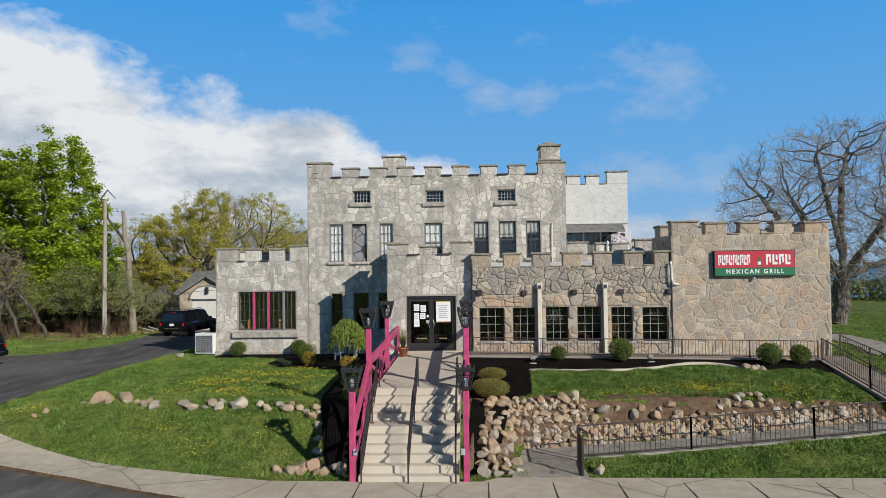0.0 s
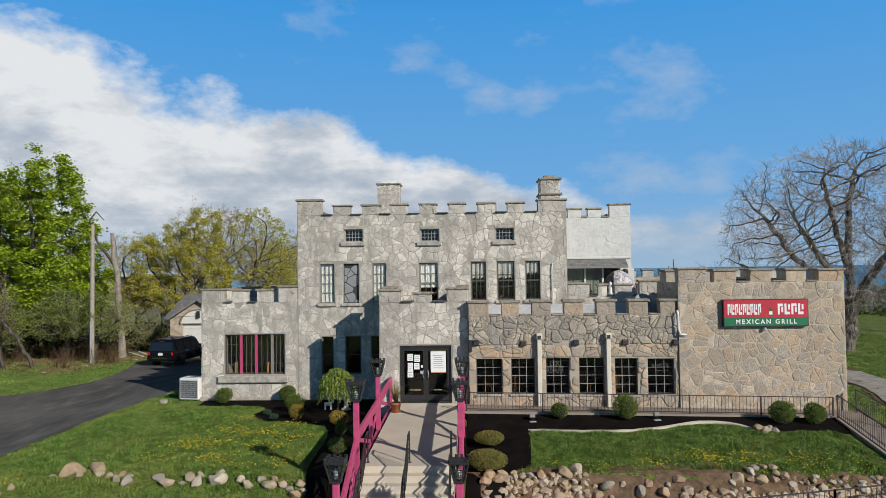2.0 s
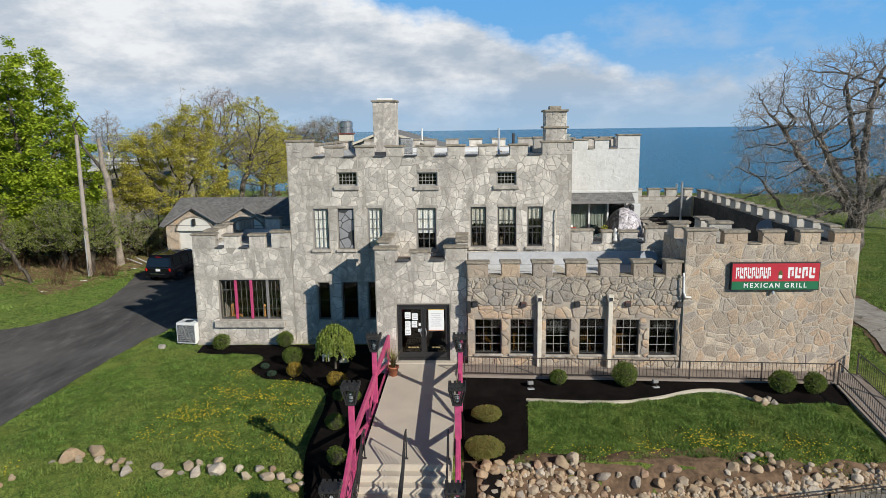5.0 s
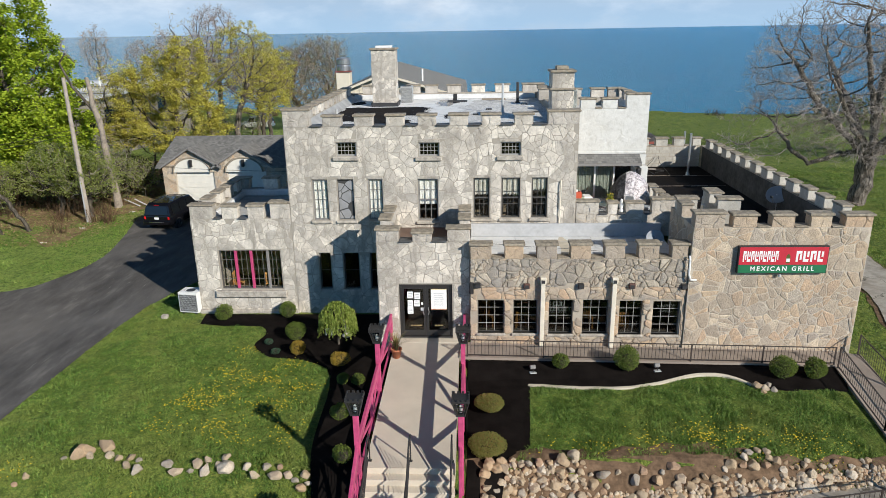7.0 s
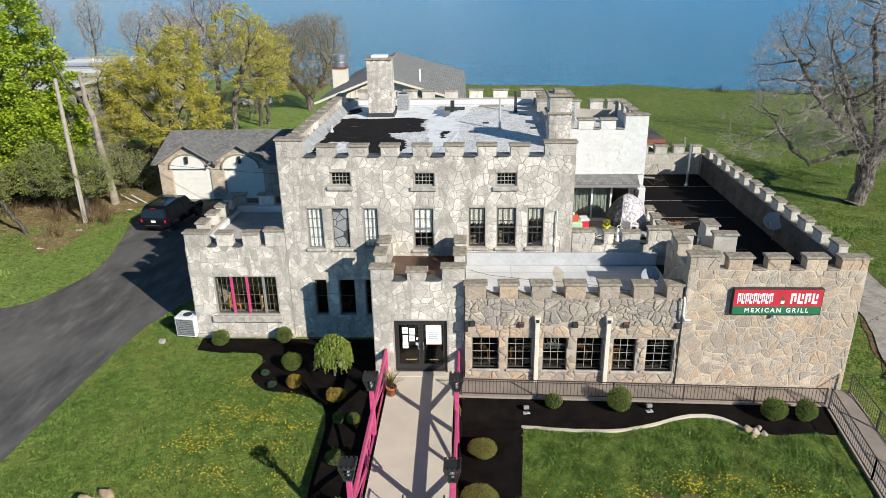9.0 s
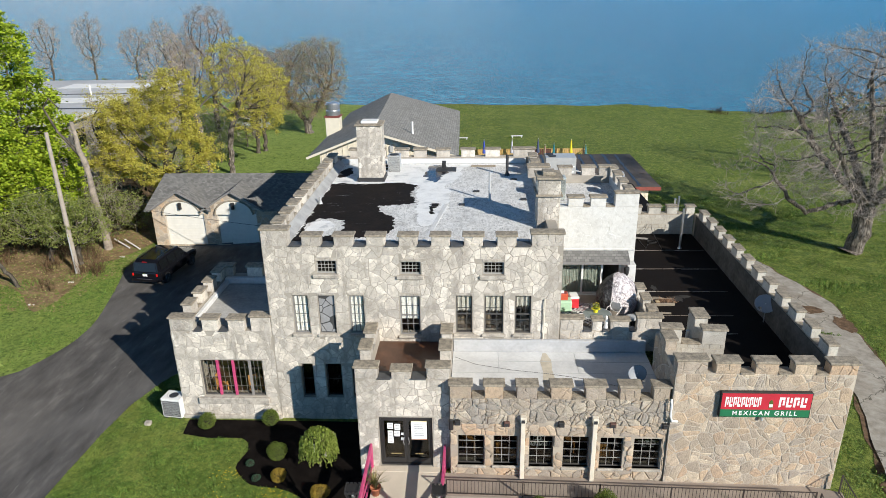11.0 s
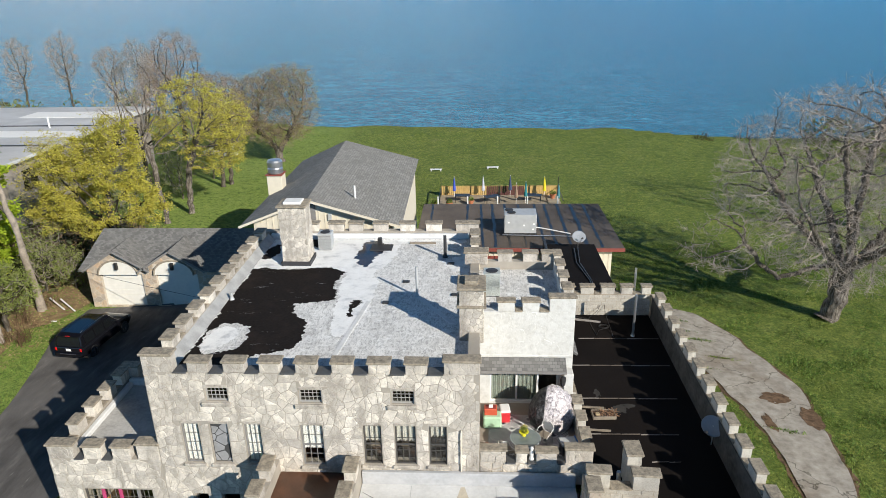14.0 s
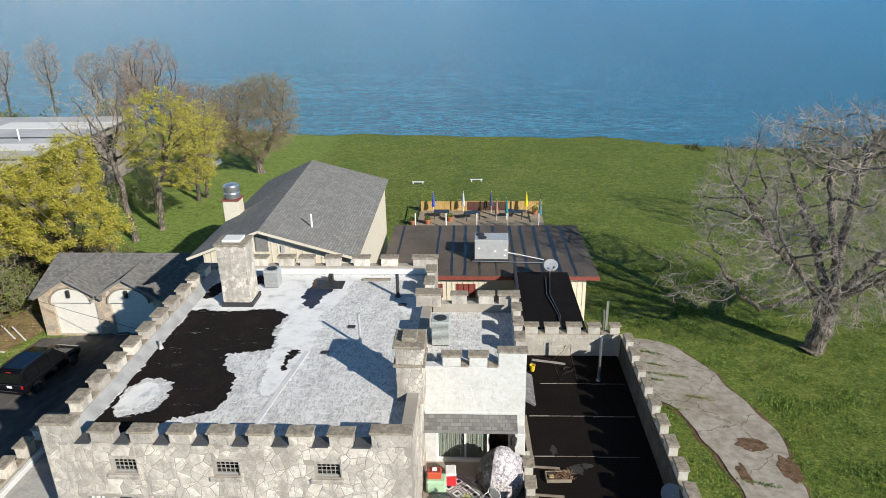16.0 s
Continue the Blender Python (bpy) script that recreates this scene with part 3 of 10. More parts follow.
# blind window: slate flags
blind = cw("blind_window", Geo().box(BLIND[0], BLIND[1], 3.66, 3.75, BLIND[2], BLIND[3]), plain("dark_joint", (0.05, 0.05, 0.05), 0.9), "window opening filled with dark flagstones")
SLATE = plain("dark_flagstone", (0.29, 0.29, 0.295), 0.85, var=0.3, scale=3, bump=0.4)
rng = random.Random(5)
for poly in rubble(BLIND[0] + 0.02, BLIND[1] - 0.02, BLIND[2] + 0.02, BLIND[3] - 0.02, 0.32, 0.018, (), 71):
    part("stone", stone_geo(Geo(), poly, rng, 0.015, Matrix.Translation((0, 3.66, 0))), SLATE, blind)

# left wing
wall_lw = cw("front_wall", shell(FACE, -10.25, -5.93, -0.9, 3.74, 0.42, [BAY]), MORTAR_GREY)
stonework(wall_lw, FACE, -10.23, -5.93, -0.85, 3.72, 0.36, 0.008, STONE_GREY, STONE_GREY_I, [(BAY[0] - 0.04, BAY[1] + 0.04, BAY[2] - 0.42, BAY[3] + 0.05)], 14, proud=0.014, split=0.6)
cw("bay_ledge", Geo().box(-9.5, -6.35, 3.4, 3.7, 0.18, 0.5, None, 0.04), LINTEL, "rough stone ledge under the wide window")
cw("plinth", Geo().box(-10.32, -5.9, 3.44, 3.7, -0.9, -0.42, None, 0.03), LINTEL)
LW_SIDE = frame_of((-10.25, 9.6), (0, -1))
wall_lws = cw("side_wall", shell(LW_SIDE, 0, 5.63, -1.2, 3.74, 0.4), MORTAR_GREY)
stonework(wall_lws, LW_SIDE, 0, 6.05, -0.9, 3.72, 0.38, 0.02, STONE_GREY, STONE_GREY_I, (), 15)
cw("back_wall", shell(frame_of((-5.93, 9.6), (-1, 0)), 0, 3.92, -1.2, 3.74, 0.4), MORTAR_GREY)
teeth([(-10.25, -9.26, 4.36), (-8.87, -8.20), (-7.76, -7.07), (-6.79, -5.94, 4.45)], 3.55, 3.95, 3.72, 4.32, STONE_GREY, 200)
for i, y in enumerate((4.95, 6.15, 7.35, 8.5)):
    merlon(-10.25, -9.85, y, y + 0.65, 3.72, 4.3, STONE_GREY, 210 + i, stones=False)
    sill_cap(-10.23, -9.87, y - 0.45, y - 0.07, 3.78)
for i, x in enumerate((-10.2, -8.75, -7.3)):
    merlon(x, x + 0.75, 9.2, 9.6, 3.72, 4.3, STONE_GREY, 216 + i, stones=False)

# entrance tower
wall_pt = cw("porch_wall", shell(PORCH, -1.8, 1.64, -0.6, 3.85, 0.4, [DOOR]), MORTAR_GREY)
stonework(wall_pt, PORCH, -1.78, 1.62, -0.45, 3.83, 0.36, 0.008, STONE_GREY, STONE_GREY_I, [(DOOR[0] - 0.04, DOOR[1] + 0.04, DOOR[2], DOOR[3] + 0.05)], 16, proud=0.014, split=0.6)
PL, PR = frame_of((-1.8, 3.54), (0, -1)), frame_of((1.64, 0.25), (0, 1))
wall_pl = cw("porch_wall", shell(PL, 0, 3.29, -0.8, 3.85, 0.4), MORTAR_GREY)
stonework(wall_pl, PL, 0, 3.67, -0.7, 3.83, 0.42, 0.024, STONE_GREY, STONE_GREY_I, (), 17)
wall_pr = cw("porch_wall", shell(PR, 0, 3.29, 2.6, 3.85, 0.4), MORTAR_GREY)
teeth([(-1.8, -0.97, 4.34), (-0.46, 0.24, 4.22), (0.82, 1.64, 4.38)], -0.15, 0.25, 3.83, 4.3, STONE_GREY, 230)
for i, y in enumerate((1.05, 2.35)):
    for x in (-1.8, 1.24):
        merlon(x, x + 0.4, y, y + 0.72, 3.83, 4.4, STONE_GREY, 240 + i, stones=False)

# dining room
wall_dw = cw("front_wall", shell(WING, 1.66, 9.5, -0.6, 3.3, 0.42, DINING), MORTAR_SHADY, "tan rubble wall with raised uneven stones")
BAND = [(DINING[0][0] - 0.03, DINING[-1][1] + 0.03, DINING[0][2] - 0.1, DINING[0][3] + 0.04)]
stonework(wall_dw, WING, 1.66, 9.48, -0.4, 2.19, 0.35, 0.008, STONE_TAN, STONE_TAN_I, BAND, 18, proud=0.045, flat=0.85, split=0.3, soft=True)
stonework(wall_dw, WING, 1.66, 9.48, 2.2, 3.28, 0.34, 0.006, STONE_TAN, STONE_DINE_I, (), 181, proud=0.055, flat=0.9, split=0.55, soft=True)
for k, (a, b) in enumerate(zip(DINING, DINING[1:])):        # rough stones up the piers
    stonework(wall_dw, WING, a[1] + 0.01, b[0] - 0.01, a[2] - 0.1, 1.71, 0.27, 0.012, STONE_TAN, STONE_TAN_I, (), 183 + k, proud=0.05, flat=0.8, soft=True)
for h in DINING:
    cw("window_ledge", Geo().box(h[0] - 0.06, h[1] + 0.06, -0.58, -0.2, h[2] - 0.1, h[2], None, 0.02), LINTEL)
teeth([(1.66, 2.43), (2.91, 3.58), (4.06, 4.78), (5.27, 6.0), (6.49, 7.2), (7.69, 8.41), (8.86, 9.44)], -0.5, -0.1, 3.28, 3.86, STONE_TAN, 250)

# hall with the sign
wall_hf = cw("front_wall", shell(HALL, 9.52, 15.6, -0.9, 4.47, 0.42), MORTAR_TAN, "tan and buff rubble wall of the plain block")
stonework(wall_hf, HALL, 9.54, 15.58, -0.5, 4.45, 0.40, 0.020, STONE_TAN, STONE_TAN_I, (), 19, single=True, proud=0.015, flat=0.8, split=0.42, soft=True)
teeth([(9.52, 10.56, 5.03), (10.84, 11.67), (12.18, 12.95), (13.48, 14.21), (14.67, 15.6, 4.93)], -0.6, -0.2, 4.45, 4.95, STONE_TAN, 270)
HL = frame_of((9.52, 2.3), (0, -1))
wall_hl = cw("side_wall", shell(HL, 0, 2.47, 2.6, 4.47, 0.4), MORTAR_TAN)
stonework(wall_hl, HL, 0, 2.88, 2.9, 4.45, 0.38, 0.028, STONE_TAN, STONE_TAN_I, (), 20)
merlon(9.52, 9.92, 0.95, 1.6, 4.45, 4.95, STONE_TAN, 280, stones=False)
HR = frame_of((15.53, -0.18), (0.02, 16.9))
wall_hr = cw("side_wall", shell(HR, 0, 16.9, -1.6, 4.45, 0.35), MORTAR_SHADY)
# dark sheet over the blocks paints in the shade of the inner face
part("tar_upstand", Geo().box(0.45, 16.5, 0.362, 0.39, 3.18, 4.42, HR, 0.01), plain("shade_dark_blockwork", (0.095, 0.09, 0.082), 0.9, var=0.5, scale=1.5, bump=0.4, grain=6, spec=0.12), wall_hr, "dark sheet that paints in the shade on the inside of the wall")


def blocks(m, u0, u1, z0, z1, seed, d=0.0, flip=1):
    """Courses of concrete blocks on a wall face."""
    g, r = Geo(), random.Random(seed)
    nz = round((z1 - z0) / 0.2)
    for j in range(nz):
        u = u0 - (0.2 if j % 2 else 0)
        while u < u1:
            a, b = max(u + 0.009, u0), min(u + 0.391, u1)
            if b - a > 0.05:
                o = d - flip * (0.012 + r.uniform(-0.003, 0.003))
                g.box(a, b, min(d + flip * 0.01, o), max(d + flip * 0.01, o), z0 + j * 0.2 + 0.009, z0 + (j + 1) * 0.2 - 0.009, m)
            u += 0.4
    return g


tagged(part("blockwork", blocks(HR, 0, 16.9, -1.2, 4.4, 3), BLOCK_I, wall_hr, "courses of pale concrete blocks"), kind="stuff")
tagged(part("blockwork", blocks(HR, 0, 16.5, 3.2, 4.4, 4, 0.35, -1), BLOCK_I, wall_hr, "courses of pale concrete blocks"), kind="stuff")
for i in range(12):
    u = 0.85 + i * 1.325
    merlon(u, u + 0.7, 0, 0.35, 4.45, 4.92, BLOCK_I, 300 + i, stones=False, m=HR, over=0.045)
    if i < 11:
        sill_cap(u + 0.76, u + 1.26, 0, 0.35, 4.5, HR, 0.03)
HB = frame_of((10.4, 16.7), (1, 0))
wall_hb = cw("back_wall", shell(HB, 0, 4.78, -1.6, 4.45, 0.35), MORTAR_SHADY)
tagged(part("blockwork", blocks(HB, 0, 4.75, 3.2, 4.4, 5), BLOCK_I, wall_hb, "courses of pale concrete blocks"), kind="stuff")
teeth([(0.05, 0.7), (1.05, 1.75), (2.15, 2.85), (3.2, 3.8), (4.3, 4.78)], 0, 0.35, 4.43, 4.92, BLOCK_I, 320, m=HB, stones=False)
# the short crenellated wall behind the sign block
HX = frame_of((9.6, 1.85), (1, -0.07))
wall_hx = cw("cross_wall", shell(HX, 0, 2.35, 3.0, 4.3, 0.35), MORTAR_SHADY)
tagged(part("blockwork", blocks(HX, 0, 2.35, 3.1, 4.3, 6), BLOCK_I, wall_hx, "courses of pale concrete blocks"), kind="stuff")
teeth([(0.0, 0.75, 4.95), (1.5, 2.35, 4.95)], 0, 0.35, 4.28, 4.95, BLOCK_I, 330, m=HX, stones=False)
cw("cross_wall", Geo().box(11.2, 11.55, 2.1, 3.9, 3.0, 4.5, None, 0.02), BLOCK_I)
merlon(11.1, 11.6, 2.75, 3.5, 4.48, 4.95, BLOCK_I, 333, stones=False)

# white stuccoed block and its roof terrace
WHITE_FACE = frame_of((0, 8.3), (1, 0))
wall_wf = cw("stucco_wall", shell(WHITE_FACE, 6.0, 9.9, 3.1, 7.62, 0.35, [(6.45, 9.35, 3.22, 5.2)]), STUCCO, "white stuccoed wall with rough relief")
rng = random.Random(44)
for poly in rubble(6.03, 9.87, 5.64, 7.6, 0.42, 0.05, (), 33):
    part("stucco_patch", stone_geo(Geo(), poly, rng, 0.003, WHITE_FACE), STUCCO, wall_wf)
cw("stucco_wall", shell(frame_of((9.9, 8.65), (0, 1)), 0, 5.3, 3.1, 7.62, 0.35), STUCCO)
cw("back_wall", shell(frame_of((9.55, 13.95), (-1, 0)), 0, 3.5, 3.1, 7.62, 0.35), MORTAR_GREY)
teeth([(6.75, 7.43), (7.76, 8.44), (8.85, 9.9, 8.3)], 8.3, 8.65, 7.6, 8.1, STUCCO, 340, stones=False)
for i, y in enumerate((9.6, 10.9, 12.2, 13.45)):
    merlon(9.55, 9.9, y, y + 0.62, 7.6, 8.08, STONE_GREY, 350 + i, stones=False)
for x in (6.9, 8.1, 9.0):
    merlon(x, x + 0.68, 13.6, 13.95, 7.6, 8.1, STONE_GREY, int(360 + x), stones=False)
TERR = frame_of((0, 3.6), (1, 0))
wall_tr = cw("terrace_parapet", shell(TERR, 6.02, 10.1, 2.9, 3.85, 0.3), MORTAR_TAN)
stonework(wall_tr, TERR, 6.02, 10.1, 3.1, 3.83, 0.36, 0.028, STONE_GREY, STONE_GREY_I, (), 22)
teeth([(6.02, 6.95, 4.42), (6.98 + 0.35, 7.72), (8.06, 8.8), (9.12, 10.1, 4.5)], 3.6, 3.9, 3.83, 4.35, STONE_GREY, 370)
cw("terrace_parapet", Geo().box(9.85, 10.12, 3.9, 8.3, 2.9, 3.8, None, 0.02), BLOCK_I)
for i, y in enumerate((4.6, 5.7, 6.8)):
    merlon(9.82, 10.15, y, y + 0.55, 3.8, 4.3, BLOCK_I, 380 + i, stones=False)

# roofs
TAR = Mat("brushed_silver_coating", 0.75, spec=0.12)
mid, fine = TAR.noise(0.8, 8, 0.72), TAR.noise(9, 5, 0.6)
grey = TAR.ramp(TAR.noise(1.3, 8, 0.75, (1, 0.6, 1)), [(0.33, (0.50, 0.49, 0.48)), (0.45, (0.64, 0.635, 0.62)), (0.57, (0.74, 0.735, 0.72)), (0.70, (0.82, 0.815, 0.80))])
grey = TAR.mix(TAR.ramp(TAR.noise(13, 8, 0.82, (1, 0.35, 1)), [(0.40, (0.7,) * 3), (0.52, (0,) * 3)]), grey, (0.22, 0.22, 0.22))
grey = TAR.mix(TAR.ramp(TAR.noise(7, 8, 0.8, (0.4, 1.2, 1)), [(0.53, (0,) * 3), (0.62, (0.8,) * 3)]), grey, (0.84, 0.84, 0.83))
grey = TAR.mix(TAR.ramp(TAR.noise(0.9, 8, 0.75), [(0.60, (0,) * 3), (0.66, (0.8,) * 3)]), grey, (0.86, 0.86, 0.85))
TAR.color(grey)
TAR.bump(TAR.math("ADD", mid, fine), 0.3, 0.02)
WHITE_COAT = Mat("thick_white_roof_paint", 0.6, spec=0.3)
wn1, wn2 = WHITE_COAT.noise(1.4, 7, 0.68), WHITE_COAT.noise(16, 5, 0.7)
wc1 = WHITE_COAT.ramp(wn1, [(0.34, (0.52, 0.53, 0.54)), (0.45, (0.78, 0.78, 0.77)), (0.6, (0.85, 0.85, 0.84))])
WHITE_COAT.color(WHITE_COAT.mix(WHITE_COAT.ramp(wn2, [(0.34, (0.5,) * 3), (0.45, (0,) * 3)]), wc1, (0.55, 0.55, 0.55)))
WHITE_COAT.bump(wn2, 0.25, 0.01)
FELT = Mat("bare_black_felt", 0.85, spec=0.12)
fn1 = FELT.noise(9, 5, 0.6)
fc1 = FELT.ramp(fn1, [(0.3, (0.008, 0.0062, 0.005)), (0.7, (0.018, 0.014, 0.012))])
fc1 = FELT.mix(FELT.ramp(FELT.noise(2.4, 9, 0.74, (0.35, 1.7, 1)), [(0.635, (0,) * 3), (0.655, (0.6,) * 3)]), fc1, (0.40, 0.40, 0.40))
FELT.color(FELT.mix(FELT.ramp(FELT.noise(0.7, 4, 0.6), [(0.5, (0,) * 3), (0.7, (0.6,) * 3)]), fc1, (0.030, 0.021, 0.017)))
FELT.bump(fn1, 0.3, 0.02)
WET = Mat("ponded_felt", 0.2, spec=0.4)
WET.color(WET.ramp(WET.noise(1.2, 4), [(0.4, (0.010, 0.008, 0.007)), (0.65, (0.05, 0.028, 0.018))]))
BLACK_ROOF = plain("black_roof_felt", (0.009, 0.0068, 0.006), 0.9, var=0.4, scale=0.6, bump=0.3, grain=14, spec=0.12)
WHITE_ROOF = plain("white_roof_membrane", (0.66, 0.66, 0.655), 0.7, var=0.22, scale=0.7, bump=0.2, grain=8)
BROWN_ROOF = plain("wet_brown_roof", (0.10, 0.045, 0.025), 0.35, var=0.6, scale=1.2, bump=0.2)
roof_main = cw("roof", Geo().box(-5.5, 5.58, 3.97, 17.98, 6.95, 7.2), TAR.m, "flat roof with brushed silver coating")
cw("roof", Geo().box(6.0, 9.55, 8.65, 13.6, 6.95, 7.2), TAR.m)
cw("roof", Geo().box(-9.85, -5.95, 3.97, 9.2, 3.25, 3.42), plain("dull_grey_roof", (0.44, 0.43, 0.41), 0.8, var=0.45, scale=0.6, bump=0.2, grain=8, spec=0.2), "dull grey membrane roof of the side wing")
cw("roof", Geo().box(-1.4, 1.24, 0.25, 3.52, 3.15, 3.32), BROWN_ROOF, "brown ponded roof of the entrance tower")
cw("roof", Geo().box(1.66, 9.5, -0.08, 3.58, 2.75, 2.95), WHITE_ROOF, "white membrane roof of the dining room")
cw("roof", Geo().box(9.94, 15.15, -0.18, 16.68, 2.95, 3.2), BLACK_ROOF, "black felt roof of the plain block")
cw("terrace_floor", Geo().box(6.02, 9.85, 3.9, 8.3, 3.0, 3.2), RAMP_CONCRETE)

# chimneys
def chimney(x0, x1, y0, y1, z0, z1, seed, label):
    g = cw("chimney", Geo().box(x0, x1, y0, y1, z0, z1, None, 0.02), MORTAR_GREY, label)
    rr = random.Random(seed)
    st = Geo()
    w, d = x1 - x0, y1 - y0
    for o, ud, ln in (((x0, y0), (1, 0), w), ((x0, y1), (0, -1), d), ((x1, y0), (0, 1), d)):
        f = frame_of(o, ud)
        for poly in rubble(0.0, ln, z0, z1, 0.23, 0.007, (), seed, 0.75, 0.42):
            stone_geo(st, poly, rr, 0.012, f)
    tagged(part("rubble", st, STONE_GREY_I, g, "grey chimney stones"), kind="stuff")
    part("coping", Geo().box(x0 - 0.09, x1 + 0.09, y0 - 0.09, y1 + 0.09, z1, z1 + 0.1, None, 0.02), COPING, g)
    return g


ch = chimney(5.22, 6.16, 6.6, 7.75, 7.1, 9.36, 51, "fieldstone chimney with a dark stone cap")
part("flue", Geo().box(5.42, 5.95, 6.85, 7.5, 9.46, 9.62, None, 0.02), COPING, ch)
part("collar", Geo().box(5.12, 6.26, 6.5, 7.85, 8.62, 8.72, None, 0.02), COPING, ch)
ch = chimney(-3.72, -2.42, 14.05, 15.2, 7.1, 10.2, 52, "tall pale fieldstone chimney")
part("crown", Geo().box(-3.5, -2.64, 14.25, 15.0, 10.3, 10.42, None, 0.02), WHITE, ch)
part("flashing", Geo().box(-3.8, -2.34, 13.97, 15.28, 7.19, 7.42, None, 0.01), DARK, ch)

# ---- the ground ----
def ease(a, b, x):
    t = max(0.0, min(1.0, (x - a) / (b - a)))
    return t * t * (3 - 2 * t)


def lerp_pts(pts, x):
    if x <= pts[0][0]:
        return pts[0][1]
    for (a, b), (c, d) in zip(pts, pts[1:]):
        if x <= c:
            return b + (d - b) * (x - a) / (c - a)
    return pts[-1][1]


SHORE = [(-400, 112), (-120, 116), (-60, 112), (-20, 97.8), (2.7, 94.6), (20.8, 92.7), (28, 93.3), (37.2, 88), (46.2, 85.2), (70, 84), (150, 90), (400, 95)]
RAMP_FAR = [(3.0, -8.15), (9.0, -7.55), (14.0, -6.75), (20, -6.0)]     # top edge of the lower path


def path_z(x):
    return -1.93 + 0.045 * max(0.0, min(x, 20) - 3.5)


def ramp_z(x):
    return -0.02 - 0.02 * (x - 1.3)


def leg_z(y):
    return -0.29 - 0.165 * max(0.0, -1.76 - y)


def street_z(x):
    return lerp_pts([(-16, -1.2), (-11, -1.5), (-3, -1.92), (20, -1.98)], x)


def ground_z(x, y):
    # the plateau round the house, falling away to the lake and to the west
    z = -0.58 - 0.9 * ease(8, 40, y) - 0.75 * ease(40, 85, y)
    z -= 0.38 * ease(-11, -19, -(-x)) if x < -11 else 0.0
    z -= 0.35 * ease(16, 26, x) * (1 - ease(20, 60, y))
    if y < 0.5:
        z -= 0.17 * ease(-0.5, 6.5, -y)
        z += 0.23 * ease(1.2, 3.2, x) * (1 - ease(13.6, 15.0, x)) * ease(-0.5, 1.5, -y) * (1 - ease(3.6, 6.4, -y))      # the east lawn lies higher
        if x > 0:      # the bed rises to the access ramp
            z += max(0.0, ramp_z(x) - 0.1 - z) * ease(-3.0, -1.9, y) * ease(0.6, 1.5, x)
        if x < 2.0:      # grass bank
            k = ease(6.9, 10.5, -y)
            z = z * (1 - k) + street_z(x) * k
        else:            # rockery, then the lower path and its lawn
            far = lerp_pts(RAMP_FAR, x)
            top = far + 1.25
            side = ease(2.0, 3.0, x)
            k = ease(-top, -far, -y) * side + ease(6.9, 10.3, -y) * (1 - side)
            low = path_z(x) * (1 - ease(-far + 1.3, 10.4, -y)) + street_z(x) * ease(-far + 1.3, 10.4, -y)
            z = z * (1 - k) + low * k
    if x > 12.5 and y < -1.0:
        z = z * (1 - ease(12.8, 14.6, x)) + min(z, leg_z(y) - 0.1) * ease(12.8, 14.6, x)
    if y < -10.5:
        z = street_z(x) * 1.0 - 0.02 * ease(10.5, 13, -y)
    z -= 0.2 * ease(11.8, 13.7, -x) * (1 - ease(16.5, 19.5, -x)) * (1 - ease(5.0, 9.5, y)) * ease(-9.5, -7.5, y)      # the lawn dips to the drive
    d = y - lerp_pts(SHORE, x)
    if d > 0:
        z -= 11 * ease(0, 7, d)
    return z


def bumpy(x, y):
    k_ = ease(-11.2, -10.2, y)
    return ground_z(x, y) - 0.03 * (1 - k_) + k_ * (0.035 * noise.noise(Vector((x * 0.6, y * 0.6, 0))) + 0.02 * noise.noise(Vector((x * 2.1, y * 2.1, 3))))


def steps_of(bounds):
    out = []
    for a, b, s in bounds:
        n = max(1, round((b - a) / s))
        out += [a + (b - a) * i / n for i in range(n)]
    return out + [bounds[-1][1]]


GRASS = Mat("lawn_grass", 0.9, spec=0.2)
n1, n2, n3 = GRASS.noise(0.22, 4), GRASS.noise(1.7, 5, 0.65), GRASS.noise(24, 4, 0.7)
gc = GRASS.ramp(n1, [(0.36, (0.11, 0.175, 0.03)), (0.50, (0.19, 0.265, 0.048)), (0.62, (0.27, 0.32, 0.075)), (0.74, (0.32, 0.31, 0.12))])
gc = GRASS.mix(GRASS.ramp(n2, [(0.38, (0.0,) * 3), (0.62, (0.75,) * 3)]), gc, (0.27, 0.31, 0.055))
gc = GRASS.mix(GRASS.ramp(n3, [(0.38, (0.85,) * 3), (0.62, (0,) * 3)]), gc, (0.035, 0.06, 0.012))
gx_ = GRASS.node("ShaderNodeSeparateXYZ")
GRASS.l.new(GRASS.tc.outputs["Object"], gx_.inputs[0])
gc = GRASS.mix(GRASS.ramp(GRASS.math("MULTIPLY", GRASS.math("ADD", gx_.outputs["X"], 20), 0.025), [(0.0, (0.65,) * 3), (0.12, (0.6,) * 3), (0.17, (0.2,) * 3), (0.46, (0,) * 3)]), gc, (0.27, 0.38, 0.085))
gc = GRASS.mix(GRASS.ramp(GRASS.math("MULTIPLY", GRASS.math("ADD", gx_.outputs["X"], 20), 0.02), [(0.66, (0,) * 3), (0.78, (0.3,) * 3)]), gc, (0.15, 0.20, 0.035))
streaks = GRASS.noise(1.6, 9, 0.78)
gc = GRASS.mix(GRASS.ramp(streaks, [(0.38, (0.7,) * 3), (0.5, (0,) * 3)]), gc, (0.06, 0.10, 0.016))
gc = GRASS.mix(GRASS.ramp(streaks, [(0.52, (0,) * 3), (0.66, (0.6,) * 3)]), gc, (0.34, 0.35, 0.09))
clump = GRASS.noise(5.5, 7, 0.8)
